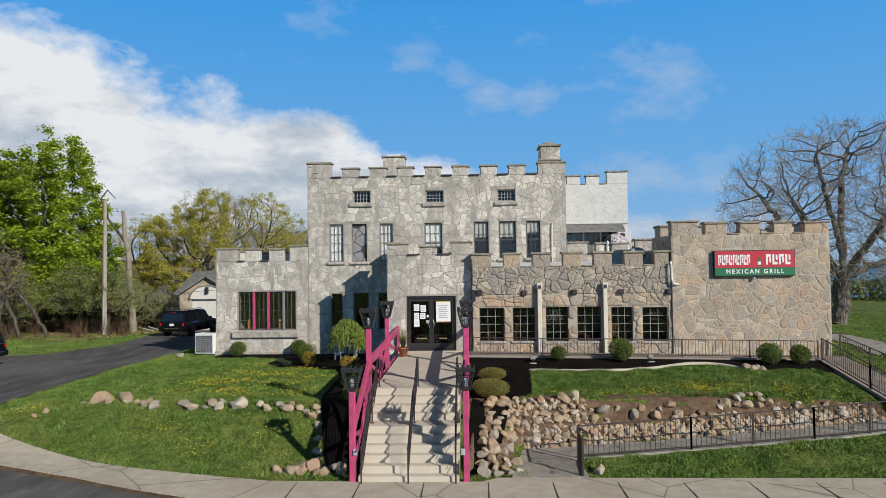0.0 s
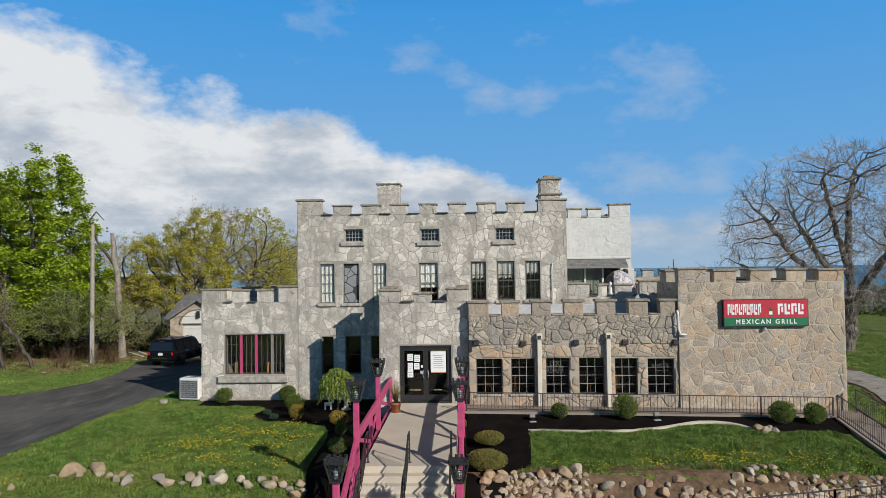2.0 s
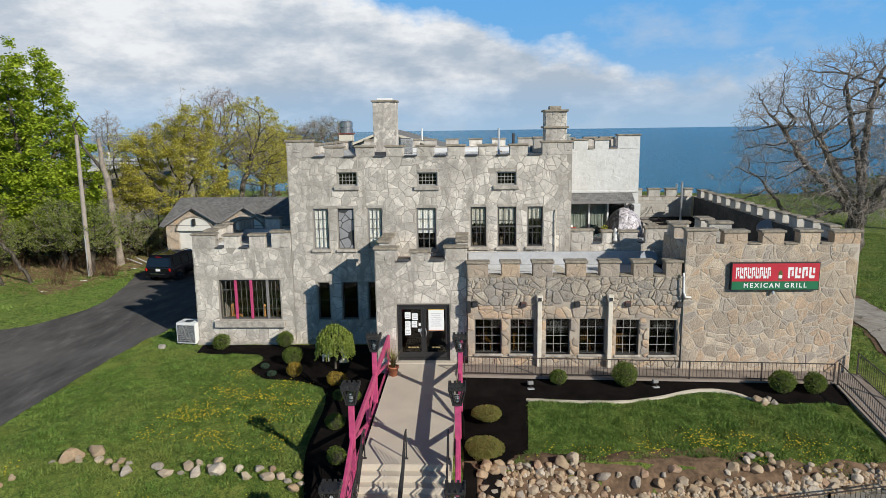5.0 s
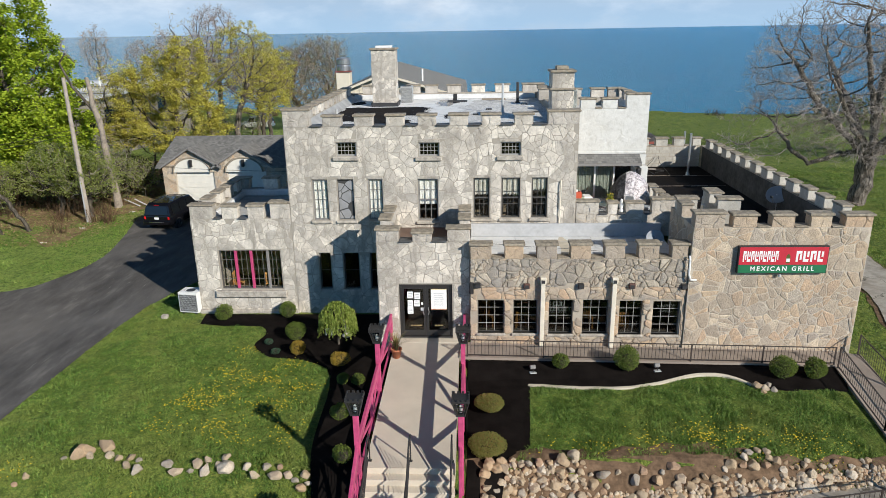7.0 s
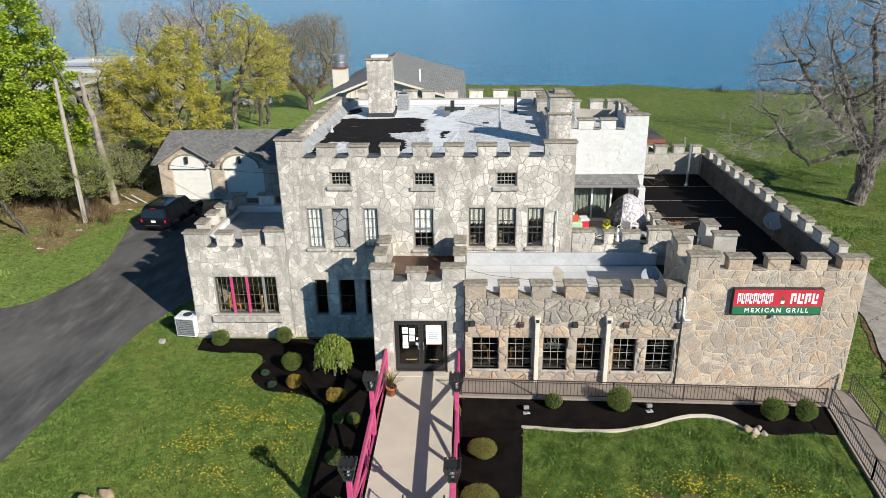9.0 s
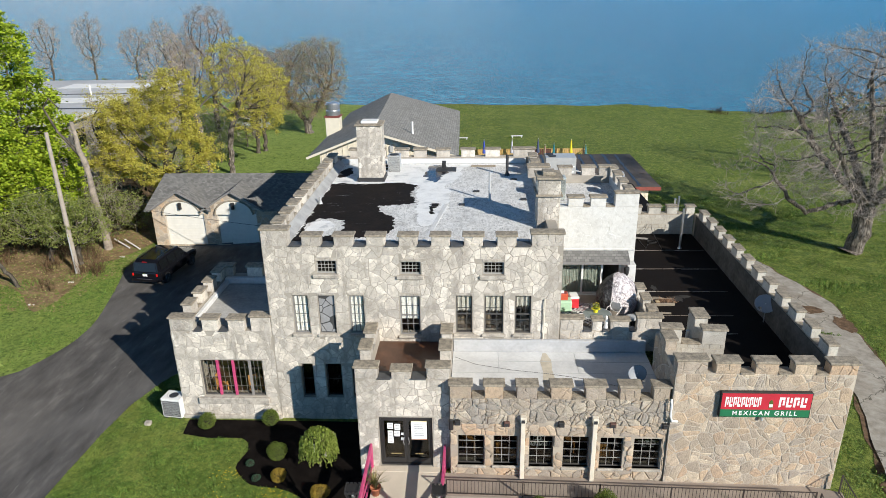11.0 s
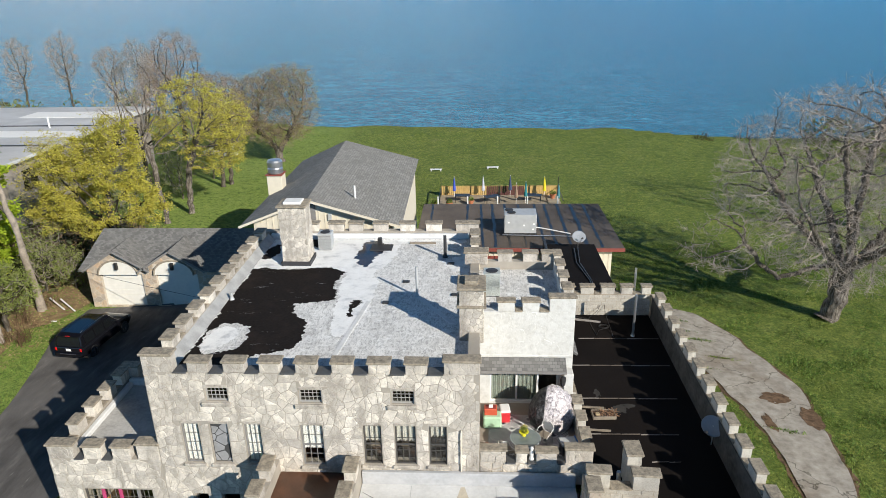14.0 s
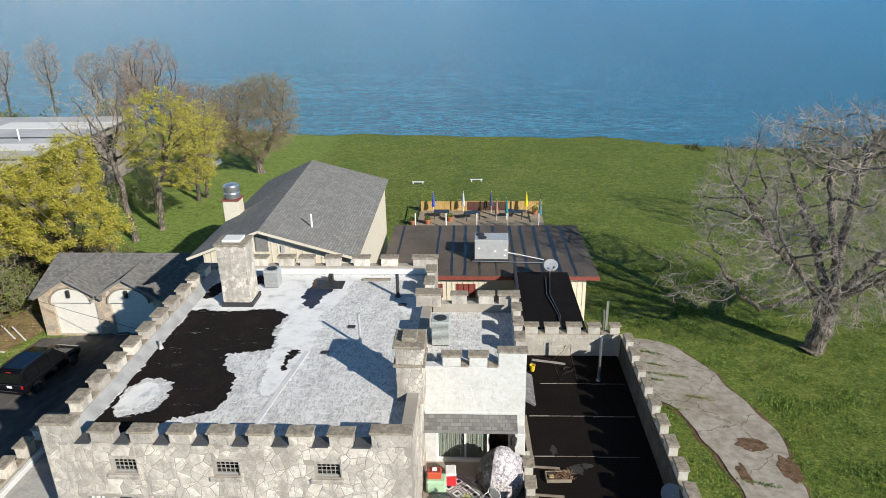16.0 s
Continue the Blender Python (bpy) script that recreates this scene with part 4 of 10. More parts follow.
gc = GRASS.mix(GRASS.ramp(clump, [(0.40, (0.75,) * 3), (0.50, (0,) * 3)]), gc, (0.032, 0.058, 0.011))
gc = GRASS.mix(GRASS.ramp(clump, [(0.54, (0,) * 3), (0.64, (0.5,) * 3)]), gc, (0.36, 0.38, 0.09))
GRASS.color(gc)
GRASS.bump(GRASS.math("ADD", GRASS.math("ADD", n3, clump), GRASS.math("MULTIPLY", n2, 2.0)), 0.9, 0.06)

g = Geo()
xs = steps_of([(-3000, -400, 400), (-400, -80, 32), (-80, -34, 4), (-34, -16, 0.9), (-16, 18, 0.4), (18, 28, 0.8), (28, 60, 2.5), (60, 400, 30), (400, 3000, 400)])
ys = steps_of([(-1500, -100, 200), (-100, -14, 8), (-14, 3, 0.4), (3, 30, 0.7), (30, 80, 3), (80, 125, 1.5), (125, 140, 8)])
for y in ys:
    for x in xs:
        g.v.append((x, y, bumpy(x, y) if -80 < x < 80 and -20 < y < 130 else ground_z(x, y)))
nx = len(xs)
for j in range(len(ys) - 1):
    for i in range(nx - 1):
        g.f.append((j * nx + i, j * nx + i + 1, (j + 1) * nx + i + 1, (j + 1) * nx + i))
        g.mi.append(0)
setting("ground", g, GRASS.m, "spring lawn of uneven green grass", "lawn", True)

WATER = Mat("lake_water", 0.25, spec=0.26)
wv = WATER.noise(0.42, 8, 0.76, (1.2, 2.6, 1))
wv2 = WATER.noise(0.012, 5, 0.6, (0.5, 3, 1))
# the ripples' varying reflection is also mixed into the colour
WATER.color(WATER.mix(WATER.ramp(wv, [(0.43, (0.95,) * 3), (0.56, (0,) * 3)]), WATER.ramp(wv2, [(0.3, (0.034, 0.25, 0.375)), (0.7, (0.058, 0.295, 0.42))]), (0.008, 0.115, 0.20)))
chop = WATER.noise(0.085, 9, 0.74, (0.8, 2.4, 1))
wc_ = WATER.b.inputs["Base Color"].links[0].from_socket
WATER.color(WATER.mix(WATER.ramp(chop, [(0.42, (0.5,) * 3), (0.52, (0,) * 3)]), wc_, (0.009, 0.12, 0.21)))
wx_ = WATER.node("ShaderNodeSeparateXYZ")
WATER.l.new(WATER.tc.outputs["Object"], wx_.inputs[0])
wc_ = WATER.b.inputs["Base Color"].links[0].from_socket
# colour darkens to the east, painting in the haze glare on the west
WATER.color(WATER.mix(WATER.ramp(WATER.math("ADD", WATER.math("MULTIPLY", wx_.outputs["X"], 0.0025), 0.5), [(0.42, (0,) * 3), (0.72, (0.55,) * 3)]), wc_, (0.012, 0.10, 0.17)))
WATER.bump(WATER.math("ADD", wv, WATER.math("MULTIPLY", chop, 2.0)), 0.9, 0.5)
g = Geo()
wx, wy = steps_of([(-4500, -300, 700), (-300, 300, 60), (300, 4500, 700)]), steps_of([(70, 400, 30), (400, 4900, 450)])
for y in wy:
    for x in wx:
        g.v.append((x, y, -8.0))
for j in range(len(wy) - 1):
    for i in range(len(wx) - 1):
        g.f.append((j * len(wx) + i, j * len(wx) + i + 1, (j + 1) * len(wx) + i + 1, (j + 1) * len(wx) + i))
        g.mi.append(0)
setting("water", g, WATER.m, "blue lake with small wind ripples", "lake")

from mathutils import geometry as mgeo


def inside(poly, x, y):
    c = False
    for i in range(len(poly)):
        (x1, y1), (x2, y2) = poly[i], poly[i - 1]
        if (y1 > y) != (y2 > y) and x < (x2 - x1) * (y - y1) / (y2 - y1) + x1:
            c = not c
    return c


def curve(pts, n=6, closed=False):
    """A soft line through points in the plan."""
    out, k = [], len(pts)
    rng_ = range(k if closed else k - 1)
    for i in rng_:
        p0, p1, p2, p3 = [pts[(i + a) % k] if closed else pts[max(0, min(k - 1, i + a))] for a in (-1, 0, 1, 2)]
        for s in range(n):
            t = s / n
            out.append(tuple(0.5 * (2 * p1[a] + (p2[a] - p0[a]) * t + (2 * p0[a] - 5 * p1[a] + 4 * p2[a] - p3[a]) * t * t + (3 * p1[a] - p0[a] - 3 * p2[a] + p3[a]) * t ** 3) for a in (0, 1)))
    return out if closed else out + [pts[-1]]


def sheet(poly, dz, cell, zf=None, skirt=0.0, wob=0.0):
    """A thin layer over the ground inside a plan outline."""
    zf = zf or bumpy
    xs_, ys_ = [p[0] for p in poly], [p[1] for p in poly]
    pts = [Vector(p) for p in poly]
    x = min(xs_) + cell / 2
    while x < max(xs_):
        y = min(ys_) + cell / 2
        while y < max(ys_):
            if inside(poly, x, y):
                pts.append(Vector((x, y)))
            y += cell
        x += cell
    vs, _, fs, *_ = mgeo.delaunay_2d_cdt(pts, [], [list(range(len(poly)))], 1, 1e-5)
    gg = Geo()
    gg.add([(p.x, p.y, zf(p.x, p.y) + dz + (wob * noise.noise(Vector((p.x * 3, p.y * 3, 9))) if wob else 0)) for p in vs], fs)
    if skirt:
        n = len(poly)
        gg.add([(p[0], p[1], zf(*p) + dz) for p in poly] + [(p[0], p[1], zf(*p) + dz - skirt) for p in poly], [(i, (i + 1) % n, n + (i + 1) % n, n + i) for i in range(n)])
    return gg


ASPHALT = Mat("worn_asphalt", 0.92, spec=0.15)
a1, a2, a3 = ASPHALT.noise(0.12, 4), ASPHALT.noise(0.9, 6, 0.6, (1.6, 0.5, 1)), ASPHALT.noise(45, 3)
ac = ASPHALT.ramp(a2, [(0.35, (0.060, 0.056, 0.054)), (0.55, (0.115, 0.107, 0.101)), (0.70, (0.20, 0.186, 0.174))])
ASPHALT.color(ASPHALT.mix(0.3, ac, ASPHALT.ramp(a3, [(0.3, (0.06, 0.056, 0.052)), (0.7, (0.19, 0.177, 0.164))])))
as_ = ASPHALT.b.inputs["Base Color"].links[0].from_socket
scuff = ASPHALT.ramp(ASPHALT.noise(2.2, 8, 0.75, (2.2, 0.35, 1)), [(0.63, (0,) * 3), (0.69, (0.6,) * 3)])
as_ = ASPHALT.mix(ASPHALT.ramp(a1, [(0.50, (0,) * 3), (0.62, (0.4,) * 3)]), as_, (0.19, 0.178, 0.168))
ASPHALT.color(ASPHALT.mix(scuff, as_, (0.34, 0.32, 0.30)))
ASPHALT.bump(a3, 0.3, 0.01)
drive = curve([(-13.7, -7.6), (-14.1, -5.6), (-14.05, -3.6), (-13.9, -1.6), (-13.75, 0.6), (-13.6, 3.0), (-13.25, 5.0), (-12.4, 6.7), (-11.2, 8.4), (-10.3, 9.7)], 4)[:-1] + [(-10.3, 9.7), (-6.1, 9.7), (-6.1, 24), (-11.5, 27.5), (-22.2, 26.2)] + \
    curve([(-22.2, 22), (-20.9, 17.8), (-19.6, 12.5), (-20.2, 8.6), (-22.4, 6.7), (-30, 5.2), (-60, 3)], 5) + [(-60, -9), (-30, -9), (-16, -9.5)]
setting("driveway", sheet(drive, 0.035, 0.8), ASPHALT.m, "worn dark asphalt driveway with pale scuffs", "driveway")

# mulch beds
MULCH = plain("black_mulch", (0.011, 0.009, 0.008), 0.97, var=0.6, scale=2.0, bump=1.0, grain=30, spec=0.04)
bed_l = [(-10.0, 3.3), (-9.9, 2.3)] + curve([(-8.6, 2.0), (-7.2, 2.0), (-6.75, 1.3), (-6.9, 0.2), (-6.0, -0.75), (-4.6, -1.0), (-3.6, -1.7), (-3.25, -3.2), (-3.2, -5.2), (-3.1, -6.5), (-2.75, -8.2), (-2.2, -10.2)], 4) + [(-1.35, -10.6), (-1.35, 0.2), (-1.9, 0.2), (-1.9, 3.3)]
setting("mulch_bed_1", sheet(bed_l, 0.035, 0.35, wob=0.03), MULCH, "black bark mulch planting bed", "mulch bed")
bed_r = [(1.4, -1.77), (14.6, -1.77), (14.75, -1.9), (14.35, -3.1)] + curve([(13.2, -3.2), (12.2, -3.35), (11.3, -2.95), (10.88, -2.67), (10.36, -2.45), (9.69, -2.43), (8.99, -2.58), (8.11, -2.89), (7.27, -3.13), (6.46, -3.23), (5.15, -3.2), (3.7, -3.06)], 4) + [(3.6, -4.5), (3.45, -6.2), (2.7, -7.2), (2.35, -9.0), (2.0, -10.4), (1.4, -10.6)]
setting("mulch_bed_2", sheet(bed_r, 0.035, 0.35, wob=0.03), MULCH, "black bark mulch planting bed", "mulch bed")
# pale stone edging between bed and lawn
edge_o = curve([(3.63, -3.13), (5.15, -3.27), (6.46, -3.30), (7.27, -3.20), (8.11, -2.96), (8.99, -2.65), (9.69, -2.50), (10.36, -2.52), (10.88, -2.74), (11.2, -3.0)], 5)
edge_i = [(x + 0.02, y + 0.11) for x, y in edge_o]
setting("edging", sheet(edge_o + edge_i[::-1], 0.07, 0.15, skirt=0.2), CONCRETE, "low pale concrete lawn edging", "edging", True)
DIRT = plain("bare_soil", (0.165, 0.108, 0.068), 0.95, var=0.7, scale=3.2, bump=1.0, grain=9, spec=0.1)
bank = [(1.5, -6.9), (2.6, -6.6), (3.3, -6.35), (3.8, -6.2), (4.3, -6.42), (5, -6.3), (5.6, -6.42), (6.2, -6.12), (6.9, -6.2), (7.5, -5.92), (8.1, -6.1), (8.7, -5.9), (9.2, -6.2), (9.8, -6.15), (10.4, -6.45), (11, -6.25), (11.6, -6.4), (12.4, -6.15), (13.2, -6.2), (14.1, -6.0), (14.1, -6.72), (9.0, -7.52), (5.0, -7.93), (2.8, -8.15), (2.55, -10.6), (1.45, -10.6)]
setting("soil_bank", sheet(bank, 0.03, 0.35, wob=0.04), DIRT, "bare brown soil bank above the rocks", "soil")
leafbed = curve([(-20.6, 9.5), (-20.3, 13), (-21.5, 18.5), (-23, 23), (-26, 27), (-40, 26), (-42, 14), (-34, 12.5), (-27, 14), (-23.5, 12.5)], 4, True)
LITTER = plain("leaf_litter", (0.29, 0.20, 0.115), 0.95, var=0.6, scale=1.6, bump=1.0, grain=7, spec=0.1)
setting("leaf_litter", sheet([(x - 3.6, y + 5.0) for x, y in leafbed], 0.03, 0.8, wob=0.05), LITTER, "brown leaf litter under the trees", "leaf litter")

setting("leaf_litter", sheet(curve([(-22.7, 27.5), (-22.5, 33.5), (-24.5, 42), (-30, 47), (-38, 46), (-40, 30), (-30, 23.5), (-24.5, 23.0)], 4, True), 0.034, 0.8, wob=0.05), LITTER, "brown leaf litter beside the garage", "leaf litter")
# pavements
PAVING = Mat("tan_worn_paving", 0.9, spec=0.2)
pv1, pv2, pv3 = PAVING.noise(0.5, 5), PAVING.noise(3, 6, 0.65), PAVING.noise(40, 3)
pcr = PAVING.node("ShaderNodeTexVoronoi")
pcr.feature, pcr.inputs["Scale"].default_value = "DISTANCE_TO_EDGE", 0.3
PAVING.l.new(PAVING.tc.outputs["Object"], pcr.inputs["Vector"])
pc_ = PAVING.ramp(pv2, [(0.3, (0.43, 0.37, 0.285)), (0.7, (0.58, 0.515, 0.41))])
pc_ = PAVING.mix(PAVING.ramp(pv1, [(0.5, (0,) * 3), (0.7, (0.5,) * 3)]), pc_, (0.38, 0.32, 0.235))
PAVING.color(PAVING.mix(PAVING.ramp(pcr.outputs["Distance"], [(0.0, (0.7,) * 3), (0.008, (0,) * 3)]), pc_, (0.10, 0.09, 0.06)))
PAVING.bump(PAVING.math("ADD", pv2, pv3), 0.3, 0.02)
up_edge = curve([(-13.6, -7.7), (-12.6, -8.4), (-11.6, -9.05), (-9.5, -9.9), (-7.6, -10.5), (-5.4, -10.85), (-3.4, -11.07)], 3)
low_edge = curve([(-2.0, -12.95), (-4.0, -12.6), (-6.1, -12.1), (-8.06, -11.5), (-9.9, -11.0), (-12.0, -10.3), (-14.2, -9.0)], 3)
setting("pavement", sheet(up_edge + [(-1.8, -11.05), (1.8, -11.05), (2.2, -10.75), (4, -10.75), (10, -10.75), (16, -10.75), (30, -10.75), (30, -13.3), (16, -13.3), (4, -13.3)] + low_edge, 0.035, 0.6, ground_z, 0.15), PAVING.m, "tan worn concrete pavement along the street", "pavement")
setting("street", sheet([(-60, -9.4), (-14.4, -9.3), (-12.2, -10.5), (-9.9, -11.25), (-8.06, -11.75), (-6.1, -12.35), (-4.0, -12.85), (-2.0, -13.2), (4, -13.42), (60, -13.42), (60, -22), (-60, -22)], 0.012, 1.6, ground_z), ASPHALT.m, "dark asphalt street", "street")
setting("dirt_verge", sheet(low_edge + [(x, y - 0.32 + 0.1 * noise.noise(Vector((x * 2, y * 2, 1)))) for x, y in low_edge[::-1]], 0.03, 0.3, wob=0.02), DIRT, "strip of soil and weeds beside the kerb", "soil")
joints = Geo()
for i in range(-2, 20):
    x = i * 1.55 + 0.4
    joints.box(x - 0.006, x + 0.006, -13.1, -11.1, street_z(x) + 0.005, street_z(x) + 0.039)
setting("pavement_joints", joints, DARK, "dark joints between the paving slabs", "joints")
# upper walk with the entrance ramp, one slab per bay
walk_ob = setting("walkway", sheet([(-1.22, -8.1), (1.25, -8.1), (1.25, -0.16), (-1.22, -0.16)], 0, 0.8, lambda x, y: -0.04 + 0.014 * y, 0.7), CONCRETE, "pale concrete entrance walk", "walkway")
setting("ramp_pavement", sheet([(1.26, -1.75), (14.6, -1.75), (14.9, -0.62), (1.26, -0.52)], 0, 0.9, lambda x, y: ramp_z(x), 0.5), RAMP_CONCRETE, "concrete access ramp along the wall", "ramp")
setting("ramp_pavement", sheet([(14.5, -1.76), (14.45, -5.0), (14.4, -8.2), (15.75, -8.2), (15.8, -4.6), (15.85, -0.9), (14.9, -0.63), (14.62, -1.76)], 0, 0.8, lambda x, y: leg_z(y), 0.5), RAMP_CONCRETE, "concrete access ramp turning down the slope", "ramp")
far = [(x, lerp_pts(RAMP_FAR, x)) for x in (3.0, 5, 7, 9, 11, 14, 17, 19.5)]
setting("lower_path", sheet(far + [(x, y - 1.25) for x, y in far[::-1]] , 0.04, 0.5, lambda x, y: path_z(x), 0.2), CONCRETE_OLD, "grey concrete lower path below the rocks", "path")
setting("lower_path", sheet([(2.55, -10.76), (2.75, -8.2), (4.3, -8.1), (4.45, -10.76)], 0.045, 0.5, lambda x, y: path_z(x) if y > -9.4 else path_z(x) + (street_z(x) - path_z(x)) * ease(9.4, 10.7, -y), 0.2), CONCRETE_OLD, "grey concrete path joining the pavement", "path")
side = curve([(17.6, 26.5), (17.6, 22), (17.85, 19.2), (18.8, 18.1), (19.25, 16.5), (19.5, 15.2), (19.85, 13.9), (20.0, 12.4), (20.15, 10.4), (20.05, 8), (19.7, 5), (18.6, 2.0), (17.7, -1), (17.4, -4)], 4) + curve([(19.0, -5), (20.0, 0), (21.4, 4.5), (22.0, 6.4), (22.75, 9.2), (23.05, 11.5), (23.2, 13.1), (23.5, 14.9), (23.6, 16.4), (23.2, 17.9), (23.0, 19.2), (22.5, 20.6), (22.25, 22.6), (21.35, 24.0), (20.6, 25.7), (19.2, 26.3)], 4)
SIDE = [(x + 0.16 * noise.noise(Vector((x * 0.9, y * 0.9, 2))), y + 0.16 * noise.noise(Vector((x * 0.9, y * 0.9, 7)))) for x, y in side]
mid_x, mid_y = sum(p[0] for p in SIDE) / len(SIDE), sum(p[1] for p in SIDE) / len(SIDE)
setting("soil_edge", sheet([(x + 0.3 * noise.noise(Vector((x * 1.7, y * 1.7, 4))) + (-0.22 if k < len(SIDE) // 2 else 0.16), y + 0.25 * noise.noise(Vector((x * 1.3, y * 1.3, 8)))) for k, (x, y) in enumerate(SIDE)], 0.022, 0.6, wob=0.02), DIRT, "bare brown soil along the cracked path", "soil")
setting("side_path", sheet(SIDE, 0.065, 0.7, wob=0.02), CONCRETE_OLD, "cracked grey concrete path with stains", "path")
CRACK_TUFTS = [(18.95, 24.38), (18.88, 22.87), (19.8, 21.56), (18.6, 21.71), (18.3, 21.01), (18.71, 17.97), (20.4, 19.2), (21.2, 12.0)]
for sx_c, sy_c, ra, rb in ((21.8, 15.0, 0.75, 0.55), (22.95, 13.2, 0.5, 0.9), (20.6, 12.6, 0.25, 0.8)):
    setting("soil_stain", sheet([(sx_c + ra * math.cos(a) * (1 + 0.5 * noise.noise(Vector((math.cos(a) * 2, math.sin(a) * 2, sx_c)))), sy_c + rb * math.sin(a) * (1 + 0.5 * noise.noise(Vector((math.cos(a) * 2, math.sin(a) * 2, sy_c))))) for a in [k * math.pi / 20 for k in range(40)]], 0.078, 0.3, wob=0.025), DIRT, "brown silt dried on the concrete path", "soil")

# front steps
steps = thing("front_steps", "pale worn concrete front steps with a short landing", "steps")
z, y = -0.155, -8.1
plan = [0.28, 0.28, 0.28, 0.72, 0.28, 0.28, 0.28, 0.28, 0.28, 0.0]
for k, run in enumerate(plan):
    z -= 0.1795
    if run:
        part("step", Geo().box(-1.22, 1.25, y - run - 0.012, y, z - 0.6 if k else z - 0.6, z, None, 0.012), CONCRETE, steps)
    y -= run

# ---- other buildings ----
SHINGLE = Mat("grey_shingles", 0.9, spec=0.2)
br = SHINGLE.node("ShaderNodeTexBrick")
br.inputs["Scale"].default_value, br.inputs["Mortar Size"].default_value, br.inputs["Brick Width"].default_value, br.inputs["Row Height"].default_value = 1.0, 0.008, 0.21, 0.14
br.inputs["Color1"].default_value, br.inputs["Color2"].default_value, br.inputs["Mortar"].default_value = (0.12, 0.117, 0.113, 1), (0.23, 0.225, 0.215, 1), (0.10, 0.098, 0.095, 1)
SHINGLE.l.new(SHINGLE.tc.outputs["Object"], br.inputs["Vector"])
SHINGLE.color(SHINGLE.mix(SHINGLE.ramp(SHINGLE.noise(0.5, 5), [(0.4, (0,) * 3), (0.75, (0.5,) * 3)]), br.outputs[0], (0.21, 0.205, 0.195)))
SHINGLE.bump(br.outputs["Fac"], 0.3, 0.01)
SHINGLE = SHINGLE.m
PALE_SHINGLE = Mat("sun_bleached_shingles", 0.9, spec=0.2)
br = PALE_SHINGLE.node("ShaderNodeTexBrick")
br.inputs["Scale"].default_value, br.inputs["Mortar Size"].default_value, br.inputs["Brick Width"].default_value, br.inputs["Row Height"].default_value = 1.0, 0.012, 0.32, 0.15
br.inputs["Color1"].default_value, br.inputs["Color2"].default_value, br.inputs["Mortar"].default_value = (0.215, 0.21, 0.195, 1), (0.31, 0.30, 0.28, 1), (0.16, 0.155, 0.145, 1)
pm = PALE_SHINGLE.node("ShaderNodeMapping")
pm.inputs["Rotation"].default_value = (0, 0, math.pi / 2)
PALE_SHINGLE.l.new(PALE_SHINGLE.tc.outputs["Object"], pm.inputs["Vector"])
PALE_SHINGLE.l.new(pm.outputs[0], br.inputs["Vector"])
PALE_SHINGLE.color(PALE_SHINGLE.mix(PALE_SHINGLE.ramp(PALE_SHINGLE.noise(0.6, 6, 0.65), [(0.42, (0,) * 3), (0.7, (0.5,) * 3)]), br.outputs[0], (0.17, 0.165, 0.15)))
PALE_SHINGLE.bump(br.outputs["Fac"], 0.3, 0.01)
PALE_SHINGLE = PALE_SHINGLE.m


def slab(g, quad, t=0.12):
    """A roof plane of that thickness, from its four upper corners."""
    v = [Vector(q) for q in quad]
    n = (v[1] - v[0]).cross(v[3] - v[0]).normalized()
    if n.z < 0:
        n = -n
    w = [p - n * t for p in v]
    return g.add(v + w, [(0, 1, 2, 3), (7, 6, 5, 4), (0, 4, 5, 1), (1, 5, 6, 2), (2, 6, 7, 3), (3, 7, 4, 0)])


# rear hall with a gable
rear = thing("rear_hall", "cream board hall with a grey shingled gable roof", "building")
ZE, ZR = 7.15, 8.62
g = Geo()
g.add([(-7.4, 20.9, -2), (0.9, 20.9, -2), (0.9, 20.9, ZE - 0.1), (-3.95, 20.9, ZR - 0.15), (-7.4, 20.9, ZE - 0.1), (-7.4, 36, -2.2), (0.9, 36, -2.2), (0.9, 36, ZE - 0.1), (-3.95, 36, ZR - 0.15), (-7.4, 36, ZE - 0.1)],
      [(0, 1, 2, 3, 4), (9, 8, 7, 6, 5), (1, 6, 7, 2), (5, 0, 4, 9)])
part("wall", g, CREAM, rear)
part("roof", slab(slab(Geo(), [(-8.1, 20.4, ZE - 0.15), (-3.95, 20.4, ZR), (-4.5, 36.0, ZR), (-8.1, 36.0, ZE - 0.15)]), [(-3.95, 20.4, ZR), (1.5, 20.4, ZE - 0.15), (1.2, 36.3, ZE - 0.15), (-4.5, 36.0, ZR)]), PALE_SHINGLE, rear)
x = -7.3
while x < 0.85:
    part("batten", Geo().box(x, x + 0.05, 20.87, 20.9, 6, ZE + (ZR - ZE) * (1 - abs(x + 3.95) / 4.6) - 0.25), CREAM, rear)
    x += 0.35

# annex
annex = thing("annex_building", "low cream annex with a dark felt roof", "building")
part("wall", Geo().box(3.0, 15.2, 27.4, 36.2, -1.8, 2.75), CREAM, annex)
part("roof", slab(Geo(), [(1.5, 27.0, 3.05), (15.95, 27.0, 3.05), (15.7, 36.6, 3.15), (1.5, 36.6, 3.15)], 0.2), plain("dull_brown_felt", (0.115, 0.095, 0.08), 0.75, var=0.5, scale=0.5, bump=0.2, grain=10, spec=0.3), annex)
part("link_roof", slab(Geo(), [(10.4, 17.0, 3.6), (13.9, 17.0, 3.6), (13.9, 27.2, 3.25), (10.4, 27.2, 3.25)], 0.2), BLACK_ROOF, annex)
part("link_wall", Geo().box(10.5, 13.8, 17.1, 27.3, -1.6, 3.1), CREAM, annex)

